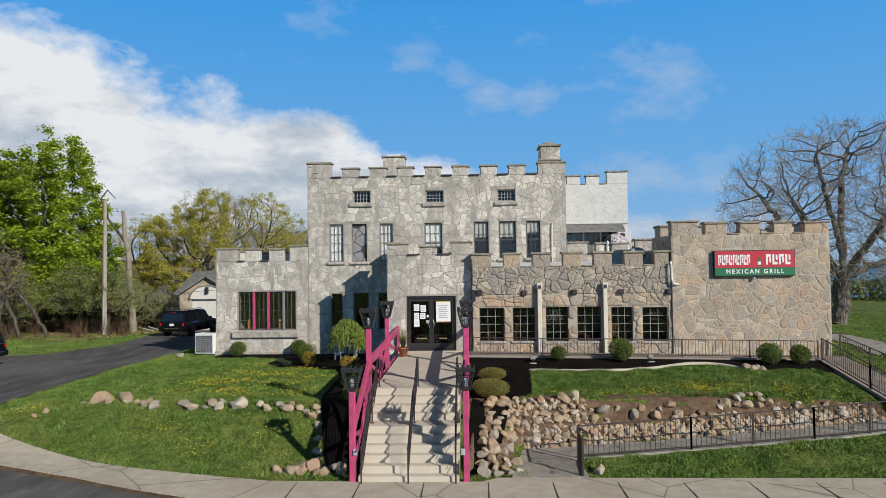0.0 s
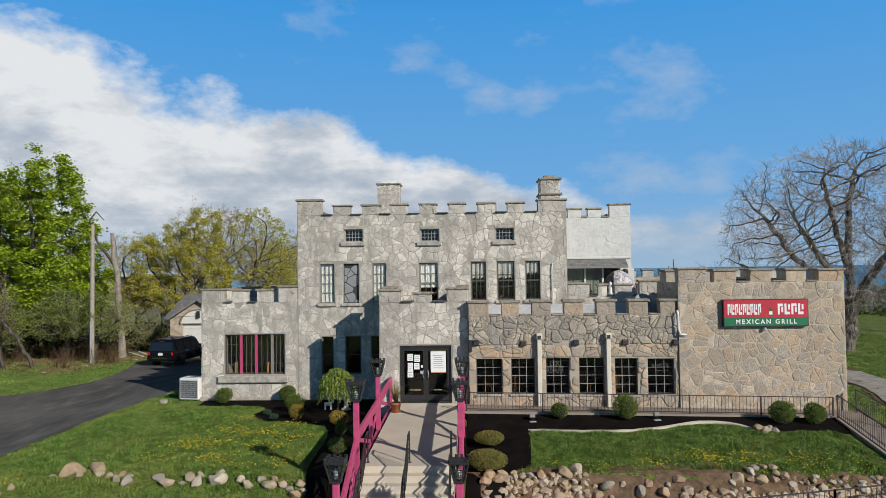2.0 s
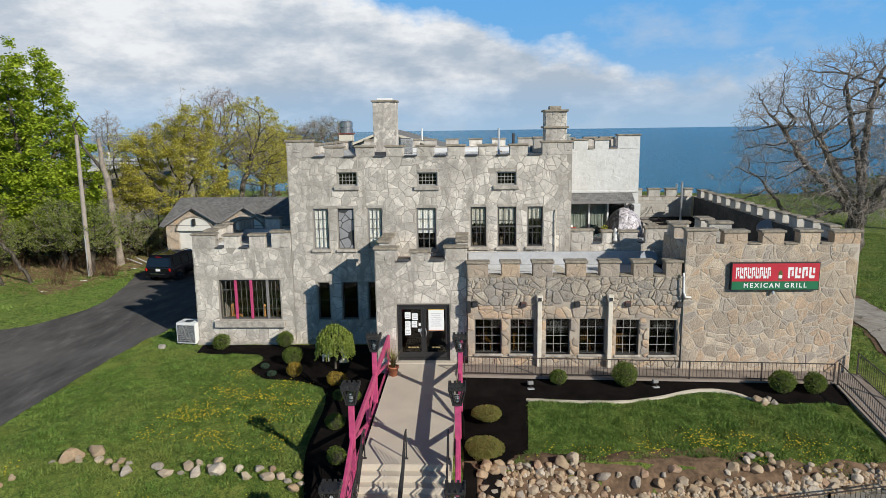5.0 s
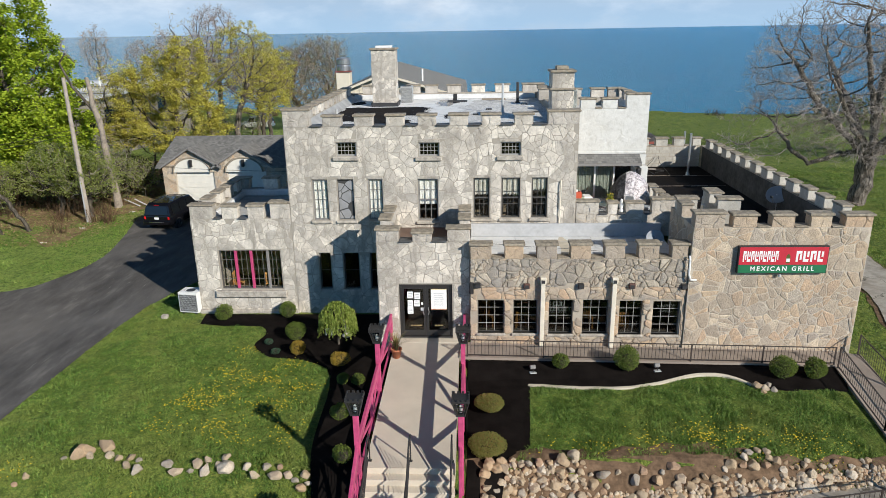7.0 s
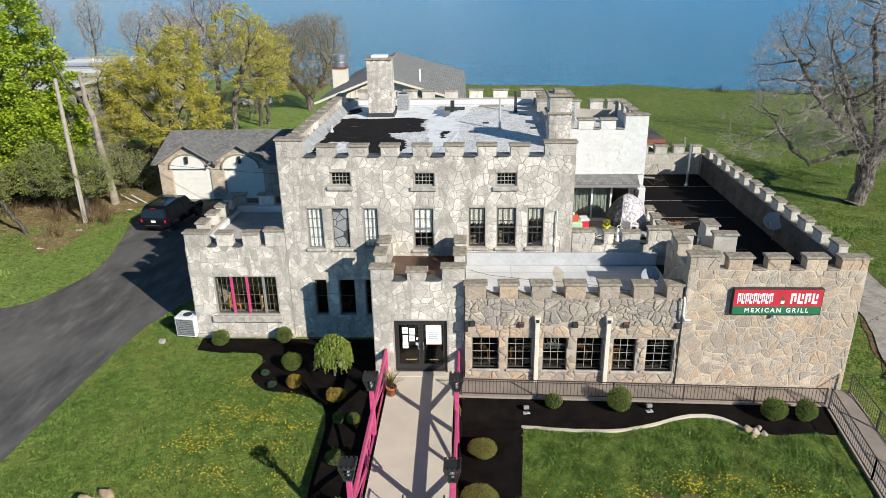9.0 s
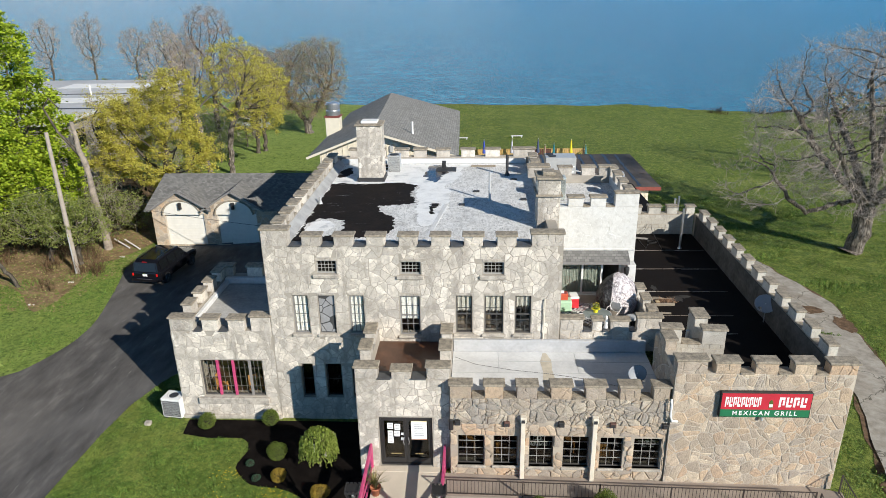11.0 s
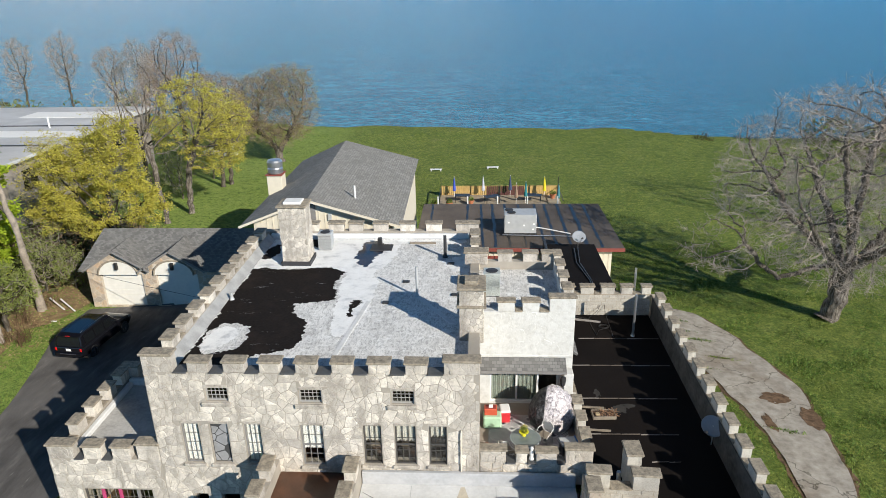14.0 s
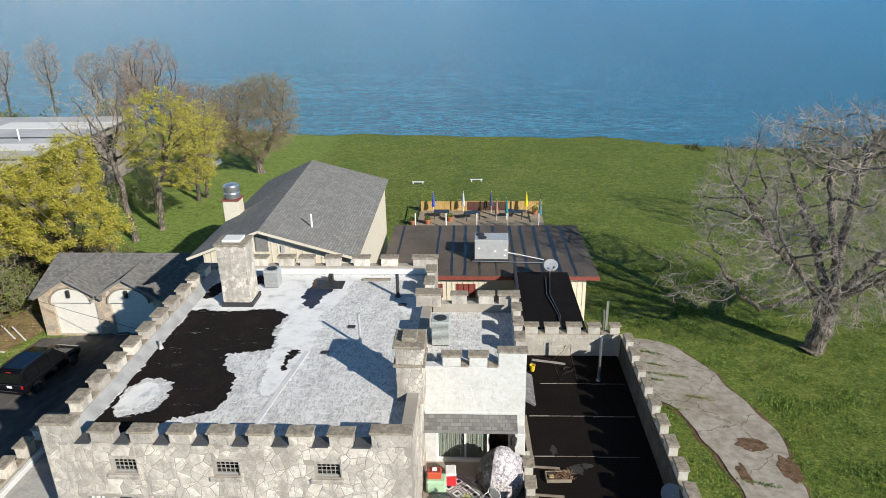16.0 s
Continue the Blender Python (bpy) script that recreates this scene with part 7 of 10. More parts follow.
dg = Geo().box(-0.16, 0.16, -0.06, 0.06, 0.16, 0.3, None, 0.04).box(0.12, 0.24, -0.05, 0.05, 0.26, 0.42, None, 0.03)
for sx in (-0.12, 0.12):
    for sy in (-0.045, 0.045):
        dg.box(sx - 0.022, sx + 0.022, sy - 0.02, sy + 0.02, 0, 0.17)
tagged(new("garden_statue", dg.mesh("garden_statue", WHITE)), "small white animal statue on the mulch", "statue").location = (-4.1, 1.2, bumpy(-4.1, 1.2) + 0.03)
pot = thing("potted_plant", "terracotta pot with tall dry grass by the door", "plant", at=(-1.02, -1.7, -0.065))
part("pot", Geo().lathe([(0.13, 0), (0.19, 0.3), (0.21, 0.3), (0.21, 0.36), (0.18, 0.36), (0.17, 0.3), (0.02, 0.29)], 18), TERRACOTTA, pot, smooth=True)
GRASS_DRY = leaf_mat("dry_grass_blades", [(0.32, 0.26, 0.12), (0.22, 0.22, 0.07), (0.40, 0.33, 0.17), (0.15, 0.19, 0.05)])
g = Geo()
for _ in range(110):
    a, le, ln = q.uniform(0, 6.28), q.uniform(0.1, 0.55), q.uniform(0.5, 0.95)
    d = Vector((math.cos(a), math.sin(a), 0))
    s = Vector((-d.y, d.x, 0)) * 0.012
    o = len(g.v)
    for k in range(5):
        t = k / 4
        c = d * (0.05 + le * t * t) + Vector((0, 0, 0.3 + ln * (t - 0.35 * t * t * le * 1.6)))
        w_ = s * (1 - 0.85 * t)
        g.v += [tuple(c - w_), tuple(c + w_)]
    for k in range(4):
        g.f.append((o + 2 * k, o + 2 * k + 1, o + 2 * k + 3, o + 2 * k + 2))
        g.mi.append(0)
part("foliage", g, GRASS_DRY, pot)
fl = None
for x, y in ((3.85, -2.45), (8.2, -2.25)):
    f_ = thing("floodlight", "grey garden floodlight on a short stake", "floodlight", "garden floodlights", at=pose(x, y, bumpy(x, y) + 0.03, 0, 0, 10))
    part("stake", Geo().tube([(0, 0, -0.05), (0, 0, 0.16)], 0.018, 8), BLACK_METAL, f_)
    part("housing", Geo().box(-0.10, 0.10, -0.06, 0.06, 0.14, 0.28, pose(0, 0, 0, -20), 0.02), TRIM_GREY, f_)
    part("lens", Geo().box(-0.08, 0.08, 0.06, 0.07, 0.16, 0.26, pose(0, 0, 0, -20)), PAPER, f_)
    part("tray", Geo().box(-0.12, 0.12, -0.08, 0.08, 0.0, 0.03, None, 0.01), STEEL_GREY, f_)


def condenser(at, turn=0.0, w=0.95, d=0.42, h=1.05):
    c = thing("heat_pump", "cream outdoor heat pump with a dark grille beside the wall", "air conditioner", at=pose(*at, 0, 0, turn))
    body = part("cabinet", Geo().box(-w / 2, w / 2, -d / 2, d / 2, 0.06, h, None, 0.02), WHITE, c)
    part("back_grille", Geo().box(-w / 2 + 0.05, w / 2 - 0.05, -d / 2 - 0.006, -d / 2 + 0.004, 0.12, h - 0.1), DARK, c)
    part("side_grille", Geo().box(-w / 2 - 0.006, -w / 2 + 0.004, -d / 2 + 0.05, d / 2 - 0.05, 0.12, h - 0.1), TRIM_GREY, c)
    for k in range(22):
        x = -w / 2 + 0.07 + k * (w - 0.14) / 21
        part("fin", Geo().box(x - 0.005, x + 0.005, -d / 2 - 0.016, -d / 2 - 0.006, 0.12, h - 0.1), STEEL_GREY, c)
    for k in range(9):
        z = 0.16 + k * (h - 0.3) / 8
        part("guard", Geo().box(-w / 2 + 0.05, w / 2 - 0.05, -d / 2 - 0.022, -d / 2 - 0.015, z, z + 0.012), DARK, c)
    part("fan_guard", Geo().tube([(0.3 * math.cos(a), 0.3 * math.sin(a) * min(1, d / w), h + 0.004) for a in [2 * math.pi * k / 24 for k in range(25)]], 0.012, 6), STEEL_GREY, c)
    part("fan_well", Geo().lathe([(0.001, h + 0.003), (0.27 * min(1, d / w), h + 0.003), (0.27 * min(1, d / w), h - 0.01)], 20), DARK, c)
    for sx in (-0.3, 0.3):
        part("foot", Geo().box(sx - 0.05, sx + 0.05, -d / 2, d / 2, 0, 0.06), BLACK_METAL, c)
    return c


condenser((-10.72, 3.72, bumpy(-10.72, 3.72)), -8, 0.92, 0.7, 1.0)
for x, y in ((-11.7, 2.95),):
    tagged(new("valve_box", Geo().box(-0.14, 0.14, -0.11, 0.11, 0, 0.17, None, 0.03).mesh("valve_box", LINTEL)), "small grey utility box in the grass", "utility box").location = (x, y, bumpy(x, y))


# ---- things on the roofs ----
FLASHING = plain("grey_flashing", (0.36, 0.36, 0.355), 0.7, var=0.4, scale=1.5)
def tall_pipe(x, y, z, h, r, mat=GALV, label="thin metal vent pipe on the roof"):
    p = thing("vent_pipe", label, "pipe", "vent pipes", at=(x, y, z))
    part("pipe", Geo().tube([(0, 0, 0), (0, 0, h)], r, 10), mat, p)
    part("flashing", Geo().lathe([(r * 1.9, 0), (r * 1.5, 0.05), (r * 1.15, 0.14)], 12), mat, p)
    return p


tall_pipe(3.25, 10.55, 7.2, 1.45, 0.06, STEEL_GREY)
tall_pipe(4.28, 15.2, 7.2, 1.15, 0.08, DARK, "dark vent pipe on the roof")
tall_pipe(-5.0, 10.15, 7.2, 0.35, 0.06, STEEL_GREY, "short vent pipe on the black roof")
tall_pipe(13.84, 14.4, 3.2, 2.3, 0.065, GALV, "tall galvanised mast on the black roof")
tall_pipe(15.6, 22.0, -1.5, 5.2, 0.07, GALV, "tall galvanised post behind the wall")
tall_pipe(14.6, 18.0, -1.5, 6.6, 0.06, GALV, "tall galvanised post behind the wall")
tall_pipe(10.75, 2.35, 3.2, 1.35, 0.08, GALV, "galvanised vent with a cap beside the cross wall")


def roof_condenser(x, y, z, w, h, label, mat=STEEL_GREY, turn=0):
    c = thing("air_conditioner", label, "air conditioner", "roof air conditioners", at=pose(x, y, z, 0, 0, turn))
    for k in range(20):
        part("louvre", Geo().box(-w / 2, w / 2, -w / 2, w / 2, 0.04 + k * h / 20.5, 0.04 + k * h / 20.5 + h / 32, None, 0.02), mat, c)
    part("core", Geo().box(-w / 2 + 0.03, w / 2 - 0.03, -w / 2 + 0.03, w / 2 - 0.03, 0, h), DARK, c)
    part("lid", Geo().box(-w / 2 - 0.01, w / 2 + 0.01, -w / 2 - 0.01, w / 2 + 0.01, h, h + 0.06, None, 0.02), mat, c)
    part("fan_guard", Geo().lathe([(w * 0.36, h + 0.06), (w * 0.36, h + 0.085), (w * 0.3, h + 0.09), (0.03, h + 0.1)], 20), DARK, c)
    return c


roof_condenser(-2.05, 16.4, 7.2, 0.7, 0.85, "grey air conditioner on the white roof")
roof_condenser(6.55, 10.9, 7.2, 0.72, 1.05, "green-grey air conditioner on the tower roof", plain("green_grey_metal", (0.46, 0.49, 0.46), 0.5, 0.1))
tagged(new("roof_hatch", Geo().box(0.3, 1.45, 16.0, 16.9, 7.19, 7.24, None, 0.01).mesh("roof_hatch", DARK)), "dark flat hatch on the white roof", "hatch")
tagged(new("roof_vent", Geo().box(0.62, 0.85, 16.75, 17.0, 7.2, 7.6, None, 0.02).mesh("roof_vent", BLACK_METAL)), "small black square roof vent", "vent")
tagged(new("timber_offcut", Geo().box(2.3, 3.7, 17.0, 17.12, 7.2, 7.3, None, 0.01).mesh("timber_offcut", OLD_WOOD)), "grey timber lying on the roof", "timber")
for x, y, w_ in ((1.9, 9.9, 0.28), (2.6, 12.1, 0.32), (4.9, 10.7, 0.3), (4.6, 14.3, 0.35)):
    tagged(new("roof_drain", Geo().box(x - w_ / 2, x + w_ / 2, y - 0.12, y + 0.12, 7.19, 7.26, None, 0.02).mesh("roof_drain", DARK)), "small dark drain in the silver roof", "drain", "roof drains")
# painted and bare areas of the main roof, each a thin skin with a ragged edge
def ragged(pts, amp, seed, keep=None):
    """A plan outline with torn, brushed edges; keep: bounds that stay straight."""
    out = []
    for i, (p, q) in enumerate(zip(pts, pts[1:] + pts[:1])):
        ln = math.hypot(q[0] - p[0], q[1] - p[1])
        k = max(1, int(ln / 0.06))
        nx, ny = -(q[1] - p[1]) / max(ln, 1e-6), (q[0] - p[0]) / max(ln, 1e-6)
        for j in range(k):
            x, y = p[0] + (q[0] - p[0]) * j / k, p[1] + (q[1] - p[1]) * j / k
            d = amp * (1.5 * noise.noise(Vector((x * 0.9, y * 0.9, seed))) + 1.2 * noise.noise(Vector((x * 3.1, y * 3.1, seed + 5))) + 1.3 * noise.noise(Vector((x * 10, y * 10, seed + 9))))
            x, y = x + nx * d, y + ny * d
            if keep:
                x, y = min(max(x, keep[0]), keep[1]), min(max(y, keep[2]), keep[3])
            if not out or math.hypot(out[-1][0] - x, out[-1][1] - y) > 0.02:
                out.append((x, y))
    return out


def skin(name, pts, dz, mat, label, amp=0.12, seed=1):
    part(name, sheet(ragged(pts, amp, seed, (-5.14, 5.56, 3.98, 17.7)), dz, 0.5, lambda x, y: 7.2), mat, roof_main, label)


skin("felt_area", [(-5.1, 4.4), (-5.12, 9.0), (-5.12, 13.75), (-3.7, 13.5), (-2.1, 13.75), (-0.5, 13.95), (-0.3, 13.3), (-0.62, 12.9), (-0.7, 11.4), (-0.3, 10.2), (-2.1, 9.7), (-1.8, 8.9), (-1.1, 8.0), (-1.0, 6.7), (-1.3, 5.9), (-2.45, 5.4), (-3.4, 4.5)], 0.004, FELT.m, "bare black felt with white scratches", 0.12, 3)
skin("painted_area", [(-5.1, 13.6), (-5.1, 17.6), (0.2, 17.66), (5.3, 17.66), (5.3, 17.1), (3.2, 17.2), (1.72, 17.0), (1.83, 15.5), (1.55, 14.5), (1.2, 13.6), (0.95, 13.0), (1.3, 12.1), (1.3, 11.0), (1.3, 9.6), (1.05, 8.4), (0.8, 7.2), (0.3, 6.8), (-0.1, 7.8), (-0.25, 9.1), (-0.2, 10.1), (-0.45, 12.1), (-0.3, 13.2), (-1.6, 13.85), (-3.7, 13.55), (-4.6, 13.9)], 0.008, WHITE_COAT.m, "thick white roof paint", 0.11, 7)
skin("painted_area", [(4.1, 14.5), (5.5, 15.8), (5.5, 12.9), (4.8, 13.4)], 0.008, WHITE_COAT.m, "thick white roof paint", 0.14, 11)
skin("painted_area", [(-4.6, 5.4), (-4.95, 6.2), (-5.0, 7.1), (-4.65, 7.8), (-4.05, 7.95), (-3.35, 7.6), (-3.2, 6.7), (-3.4, 5.8), (-3.9, 5.45)], 0.008, TAR.m, "thin grey brushed coat on the felt", 0.09, 13)
skin("painted_area", [(-4.75, 5.75), (-4.88, 6.4), (-4.8, 7.3), (-4.4, 7.66), (-3.98, 7.55), (-3.65, 6.95), (-3.85, 6.25), (-4.25, 5.8)], 0.012, WHITE_COAT.m, "thick white roof paint", 0.05, 17)
skin("wet_area", [(-0.3, 15.1), (-0.1, 17.3), (0.65, 17.4), (1.05, 16.8), (0.95, 15.8), (0.75, 14.7), (0.42, 13.9), (0.05, 14.1)], 0.012, WET.m, "dark wet felt round the vent", 0.12, 19)
for pts, sd in (([(-5.0, 14.9), (-5.1, 16.6), (-4.6, 16.9), (-4.3, 15.6), (-4.6, 14.9)], 21), ([(-3.7, 17.5), (-2.6, 17.6), (-2.5, 16.6), (-3.2, 16.3)], 23), ([(0.35, 9.3), (0.7, 10.2), (0.75, 9.3), (0.5, 8.5)], 25)):
    skin("felt_area", pts, 0.012, FELT.m, "bare black felt showing through the paint", 0.14, sd)
for a, b in (((0.4, 4.3), (1.15, 10.0)), ((3.3, 10.5), (4.9, 8.0))):
    cw("roof_seam", Geo().beam((a[0], a[1], 7.206), (b[0], b[1], 7.212), 0.2, 0.02), WHITE_ROOF)
cw("rear_flashing", Geo().box(-5.4, 5.5, 17.72, 17.98, 7.2, 7.5, None, 0.05), WHITE_ROOF, "white membrane turned up the rear parapet")
cw("side_flashing", slab(Geo(), [(-5.5, 4.0, 7.52), (-5.5, 17.7, 7.52), (-5.15, 17.7, 7.205), (-5.15, 4.0, 7.205)], 0.03), FLASHING, "grey membrane turned up the side parapet")
OLD_MEMBRANE = plain("weathered_pale_membrane", (0.45, 0.455, 0.465), 0.8, var=0.25, scale=1.2, bump=0.2, grain=8)
cw("wing_kerb", Geo().box(1.66, 9.5, 3.34, 3.52, 2.95, 3.50, None, 0.03), OLD_MEMBRANE, "white membrane kerb below the windows")
STAIN = plain("rust_stain", (0.56, 0.50, 0.40), 0.8, var=0.3)
cw("rust_streak", sheet([(5.16, 0.0), (5.62, 0.02), (5.66, 1.1), (5.58, 2.0), (5.62, 2.7), (5.46, 3.28), (5.32, 3.28), (5.16, 2.6), (5.22, 1.8), (5.14, 1.0)], 0.004, 0.3, lambda x, y: 2.95), STAIN, "rust streak down the white roof")
for x, y0, y1 in ((3.5, 1.75, 3.3), (4.6, 0.0, 0.9), (6.6, 1.75, 3.3), (7.4, 0.0, 0.9)):
    cw("roof_seam", Geo().box(x - 0.012, x + 0.012, y0, y1, 2.95, 2.956), STEEL_GREY)
for y in (0.92, 1.74, 2.6):
    cw("roof_seam", Geo().box(1.7, 9.48, y, y + 0.025, 2.95, 2.957), STEEL_GREY)
tagged(new("cable", Geo().tube([(1.75, 2.9, 2.96), (2.6, 2.35, 2.96), (4.0, 1.95, 2.96), (5.4, 1.7, 2.96), (7.0, 1.3, 2.96), (8.3, 0.7, 2.96)], 0.007, 5).mesh("cable", BLACK_METAL)), "thin black cable lying across the white roof", "cable", "roof cables")
cw("roof_kerb", Geo().box(-9.83, -5.97, 8.95, 9.18, 3.42, 3.75, None, 0.04), WHITE_ROOF)
cw("roof_kerb", Geo().box(-9.84, -9.62, 4.0, 8.95, 3.42, 3.66, None, 0.04), WHITE_ROOF)
PALE_BATTEN = plain("pale_timber", (0.34, 0.31, 0.28), 0.85, var=0.6, scale=1.2)
DIRT_DARK = plain("dark_potting_soil", (0.06, 0.04, 0.028), 0.95, var=0.4)
BRICK_TAN = plain("broken_brick", (0.42, 0.33, 0.20), 0.9, var=0.3)
BATTEN = plain("dark_batten", (0.16, 0.135, 0.115), 0.85, var=0.6, scale=1.2)
for x0, x1, y in ((12.5, 13.6, 4.54), (10.15, 14.0, 6.2), (10.38, 14.6, 8.72), (10.35, 15.0, 11.45), (11.05, 15.1, 14.05)):        # battens across the black roof; pale pieces paint in their sunlit bits
    for k in range(5):
        a, b = x0 + (x1 - x0) * k / 5, x0 + (x1 - x0) * (k + 0.96) / 5
        cw("roof_batten", Geo().beam((a, y + 0.012 * (k % 3), 3.213), (b, y + 0.012 * (k % 3) + 0.02, 3.213 - 0.003 * (k % 2)), 0.022, 0.03), BATTEN if k % 3 else PALE_BATTEN)
trough = thing("planter", "weathered timber trough of dry brown stalks on the black roof", "planter", at=pose(11.18, 7.45, 3.2, 0, 0, 3))
for a, b, c, d in ((-0.48, 0.48, -0.27, -0.23), (-0.48, 0.48, 0.23, 0.27), (-0.48, -0.44, -0.23, 0.23), (0.44, 0.48, -0.23, 0.23)):
    part("side_board", Geo().box(a, b, c, d, 0, 0.15, None, 0.008), OLD_WOOD, trough)
part("soil", Geo().box(-0.44, 0.44, -0.23, 0.23, 0.0, 0.12), DIRT_DARK, trough)
hr_, stalks = random.Random(8), Geo()
for _ in range(130):
    p_ = Vector((hr_.uniform(-0.3, 0.6), hr_.uniform(-0.24, 0.24), 0.12))
    stalks.tube([p_, p_ + Vector((hr_.gauss(0, 0.10), hr_.gauss(0, 0.10), hr_.uniform(0.02, 0.12)))], 0.006, 3)
part("stalks", stalks, plain("dry_stalks", (0.33, 0.19, 0.11), 0.9, var=0.4), trough, "dry reddish-brown stalks")
part("block", Geo().box(-0.36, -0.18, -0.16, 0.02, 0.12, 0.19, None, 0.02), BRICK_TAN, trough, "broken tan brick")
tagged(new("plank", Geo().beam((10.12, 11.35, 3.26), (10.22, 8.1, 3.26), 0.2, 0.12).mesh("plank", OLD_WOOD)), "grey weathered plank lying along the roof edge", "plank")
tagged(new("plank", Geo().beam((10.8, 16.17, 3.24), (12.45, 15.8, 3.24), 0.09, 0.08).mesh("plank", PALE_BATTEN)), "pale batten lying loose on the black roof", "plank")
for y_ in (8.08, 6.5):
    cw("roof_kerb", Geo().beam((10.02, y_, 3.23), (11.3, y_ - 0.1, 3.23), 0.07, 0.07), OLD_WOOD, "mossy timber kerb on the black roof")
loop = [(12.5 + 0.24 * math.cos(k * 0.52) + 0.02 * (k % 3), 15.25 + 0.22 * math.sin(k * 0.52), 3.22 + 0.004 * k) for k in range(25)]
tagged(new("cable", Geo().tube([(10.95, 16.6, 3.22), (11.86, 16.15, 3.22), (11.92, 15.2, 3.22), (12.02, 14.37, 3.22), (12.2, 14.9, 3.22)] + loop, 0.017, 6).mesh("cable", BLACK_METAL)), "loose black cable coiled on the black roof", "cable", "roof cables")
tagged(new("cable", Geo().tube([(11.87, 16.2, 3.23), (12.4, 16.5, 3.6), (12.74, 17.0, 4.1), (12.76, 16.3, 3.5), (12.83, 14.2, 3.22)], 0.014, 6).mesh("cable", BLACK_METAL)), "thin black cable hanging over the cross wall", "cable", "roof cables")
SILT = plain("grey_silt", (0.045, 0.042, 0.039), 0.9, var=0.4, scale=3, spec=0.15)
for cx_, cy_, ra, rb, sd in ((11.95, 7.95, 0.33, 0.36, 1.0), (11.2, 9.1, 0.16, 0.3, 6.0), (12.35, 8.2, 0.22, 0.16, 9.0)):
    pts = [(cx_ + ra * math.cos(a) * (1 + 0.7 * noise.noise(Vector((math.cos(a) * 1.6, math.sin(a) * 1.6, sd)))), cy_ + rb * math.sin(a) * (1 + 0.7 * noise.noise(Vector((math.cos(a) * 1.6, math.sin(a) * 1.6, sd + 3))))) for a in [k * math.pi / 18 for k in range(36)]]
    cw("silt_stain", sheet(pts, 0.004, 0.2, lambda x, y: 3.2), SILT, "grey dried silt on the black roof")
cw("small_roof", slab(Geo(), [(9.92, 11.2, 4.4), (10.6, 11.2, 3.95), (10.6, 13.6, 3.95), (9.92, 13.6, 4.4)], 0.1), SHINGLE, "small lean-to shingled roof")


DISH_GREY = plain("dull_grey_dish", (0.23, 0.25, 0.28), 0.6, var=0.15)


def dish(at, turn, tilt, label, w=0.36):
    d = thing("satellite_dish", label, "satellite dish", "satellite dishes", at=pose(*at, 0, 0, turn))
    part("mast", Geo().tube([(0, 0.1, -0.92), (0, 0.1, -0.1), (0, 0.02, 0)], 0.022, 8), GALV, d)
    t = pose(0, 0, 0, 90 + tilt)
    part("reflector", Geo().lathe([(0.02, -0.07), (w * 0.5, -0.055), (w * 0.85, -0.03), (w, -0.01), (w * 0.98, -0.004), (w * 0.8, -0.02), (w * 0.4, -0.045), (0.01, -0.052)], 24, t, sx=1.15), DISH_GREY, d, smooth=True)
    part("arm", Geo().beam(t @ Vector((0, -w * 0.95, 0.02)), t @ Vector((0, -w * 0.7, 0.42)), 0.025, 0.025), GALV, d)
    part("feed", Geo().box(-0.05, 0.05, -0.04, 0.04, -0.05, 0.08, t @ Matrix.Translation((0, -w * 0.68, 0.42)), 0.01), DARK, d)
    return d


dish((8.50, 0.50, 3.76), 10, -24, "grey satellite dish on the dining room roof", 0.31)
dish((14.95, 5.55, 4.15), -45, -30, "grey satellite dish on the inside of the side wall", 0.4)
dd = dish((12.7, 26.3, 4.15), 15, -40, "pale satellite dish on a tripod on the annex roof", 0.42)

BLACK_SEAM = plain("tar_seam", (0.012, 0.012, 0.014), 0.4, var=0.3)
DARKRED = plain("dark_red_fabric", (0.10, 0.035, 0.03), 0.8, var=0.3)
# annex roof: packaged unit, seams
rtu = thing("rooftop_unit", "pale grey packaged air conditioner with two fans on the annex roof", "air conditioner", at=pose(8.98, 30.1, 3.1, 0, 0, -1))
part("cabinet", Geo().box(-1.15, 1.15, -0.75, 0.75, 0.15, 1.55, None, 0.03), STEEL_GREY, rtu)
part("base", Geo().box(-1.2, 1.2, -0.8, 0.8, 0.0, 0.15), DARK, rtu)
for x, y in ((-0.78, 0.35), (-0.62, -0.25)):
    part("fan_guard", Geo().lathe([(0.3, 1.55), (0.3, 1.6), (0.24, 1.61), (0.02, 1.62)], 20, Matrix.Translation((x, y, 0))), DARK, rtu)
for x, z in ((-0.9, 0.9), (0.2, 0.7), (0.9, 0.8), (0.85, 0.4)):
    part("label_plate", Geo().box(x, x + 0.14, -0.757, -0.75, z, z + 0.12), PAPER, rtu)
part("gas_pipe", Geo().tube([(1.15, 0.2, 0.3), (2.0, -0.1, 0.25), (3.6, -0.6, 0.1)], 0.04, 8), WHITE, rtu)
part("conduit", Geo().tube([(-1.3, -1.0, 0.12), (4.4, -1.2, 0.12)], 0.035, 8), GALV, rtu)
sm = random.Random(31)
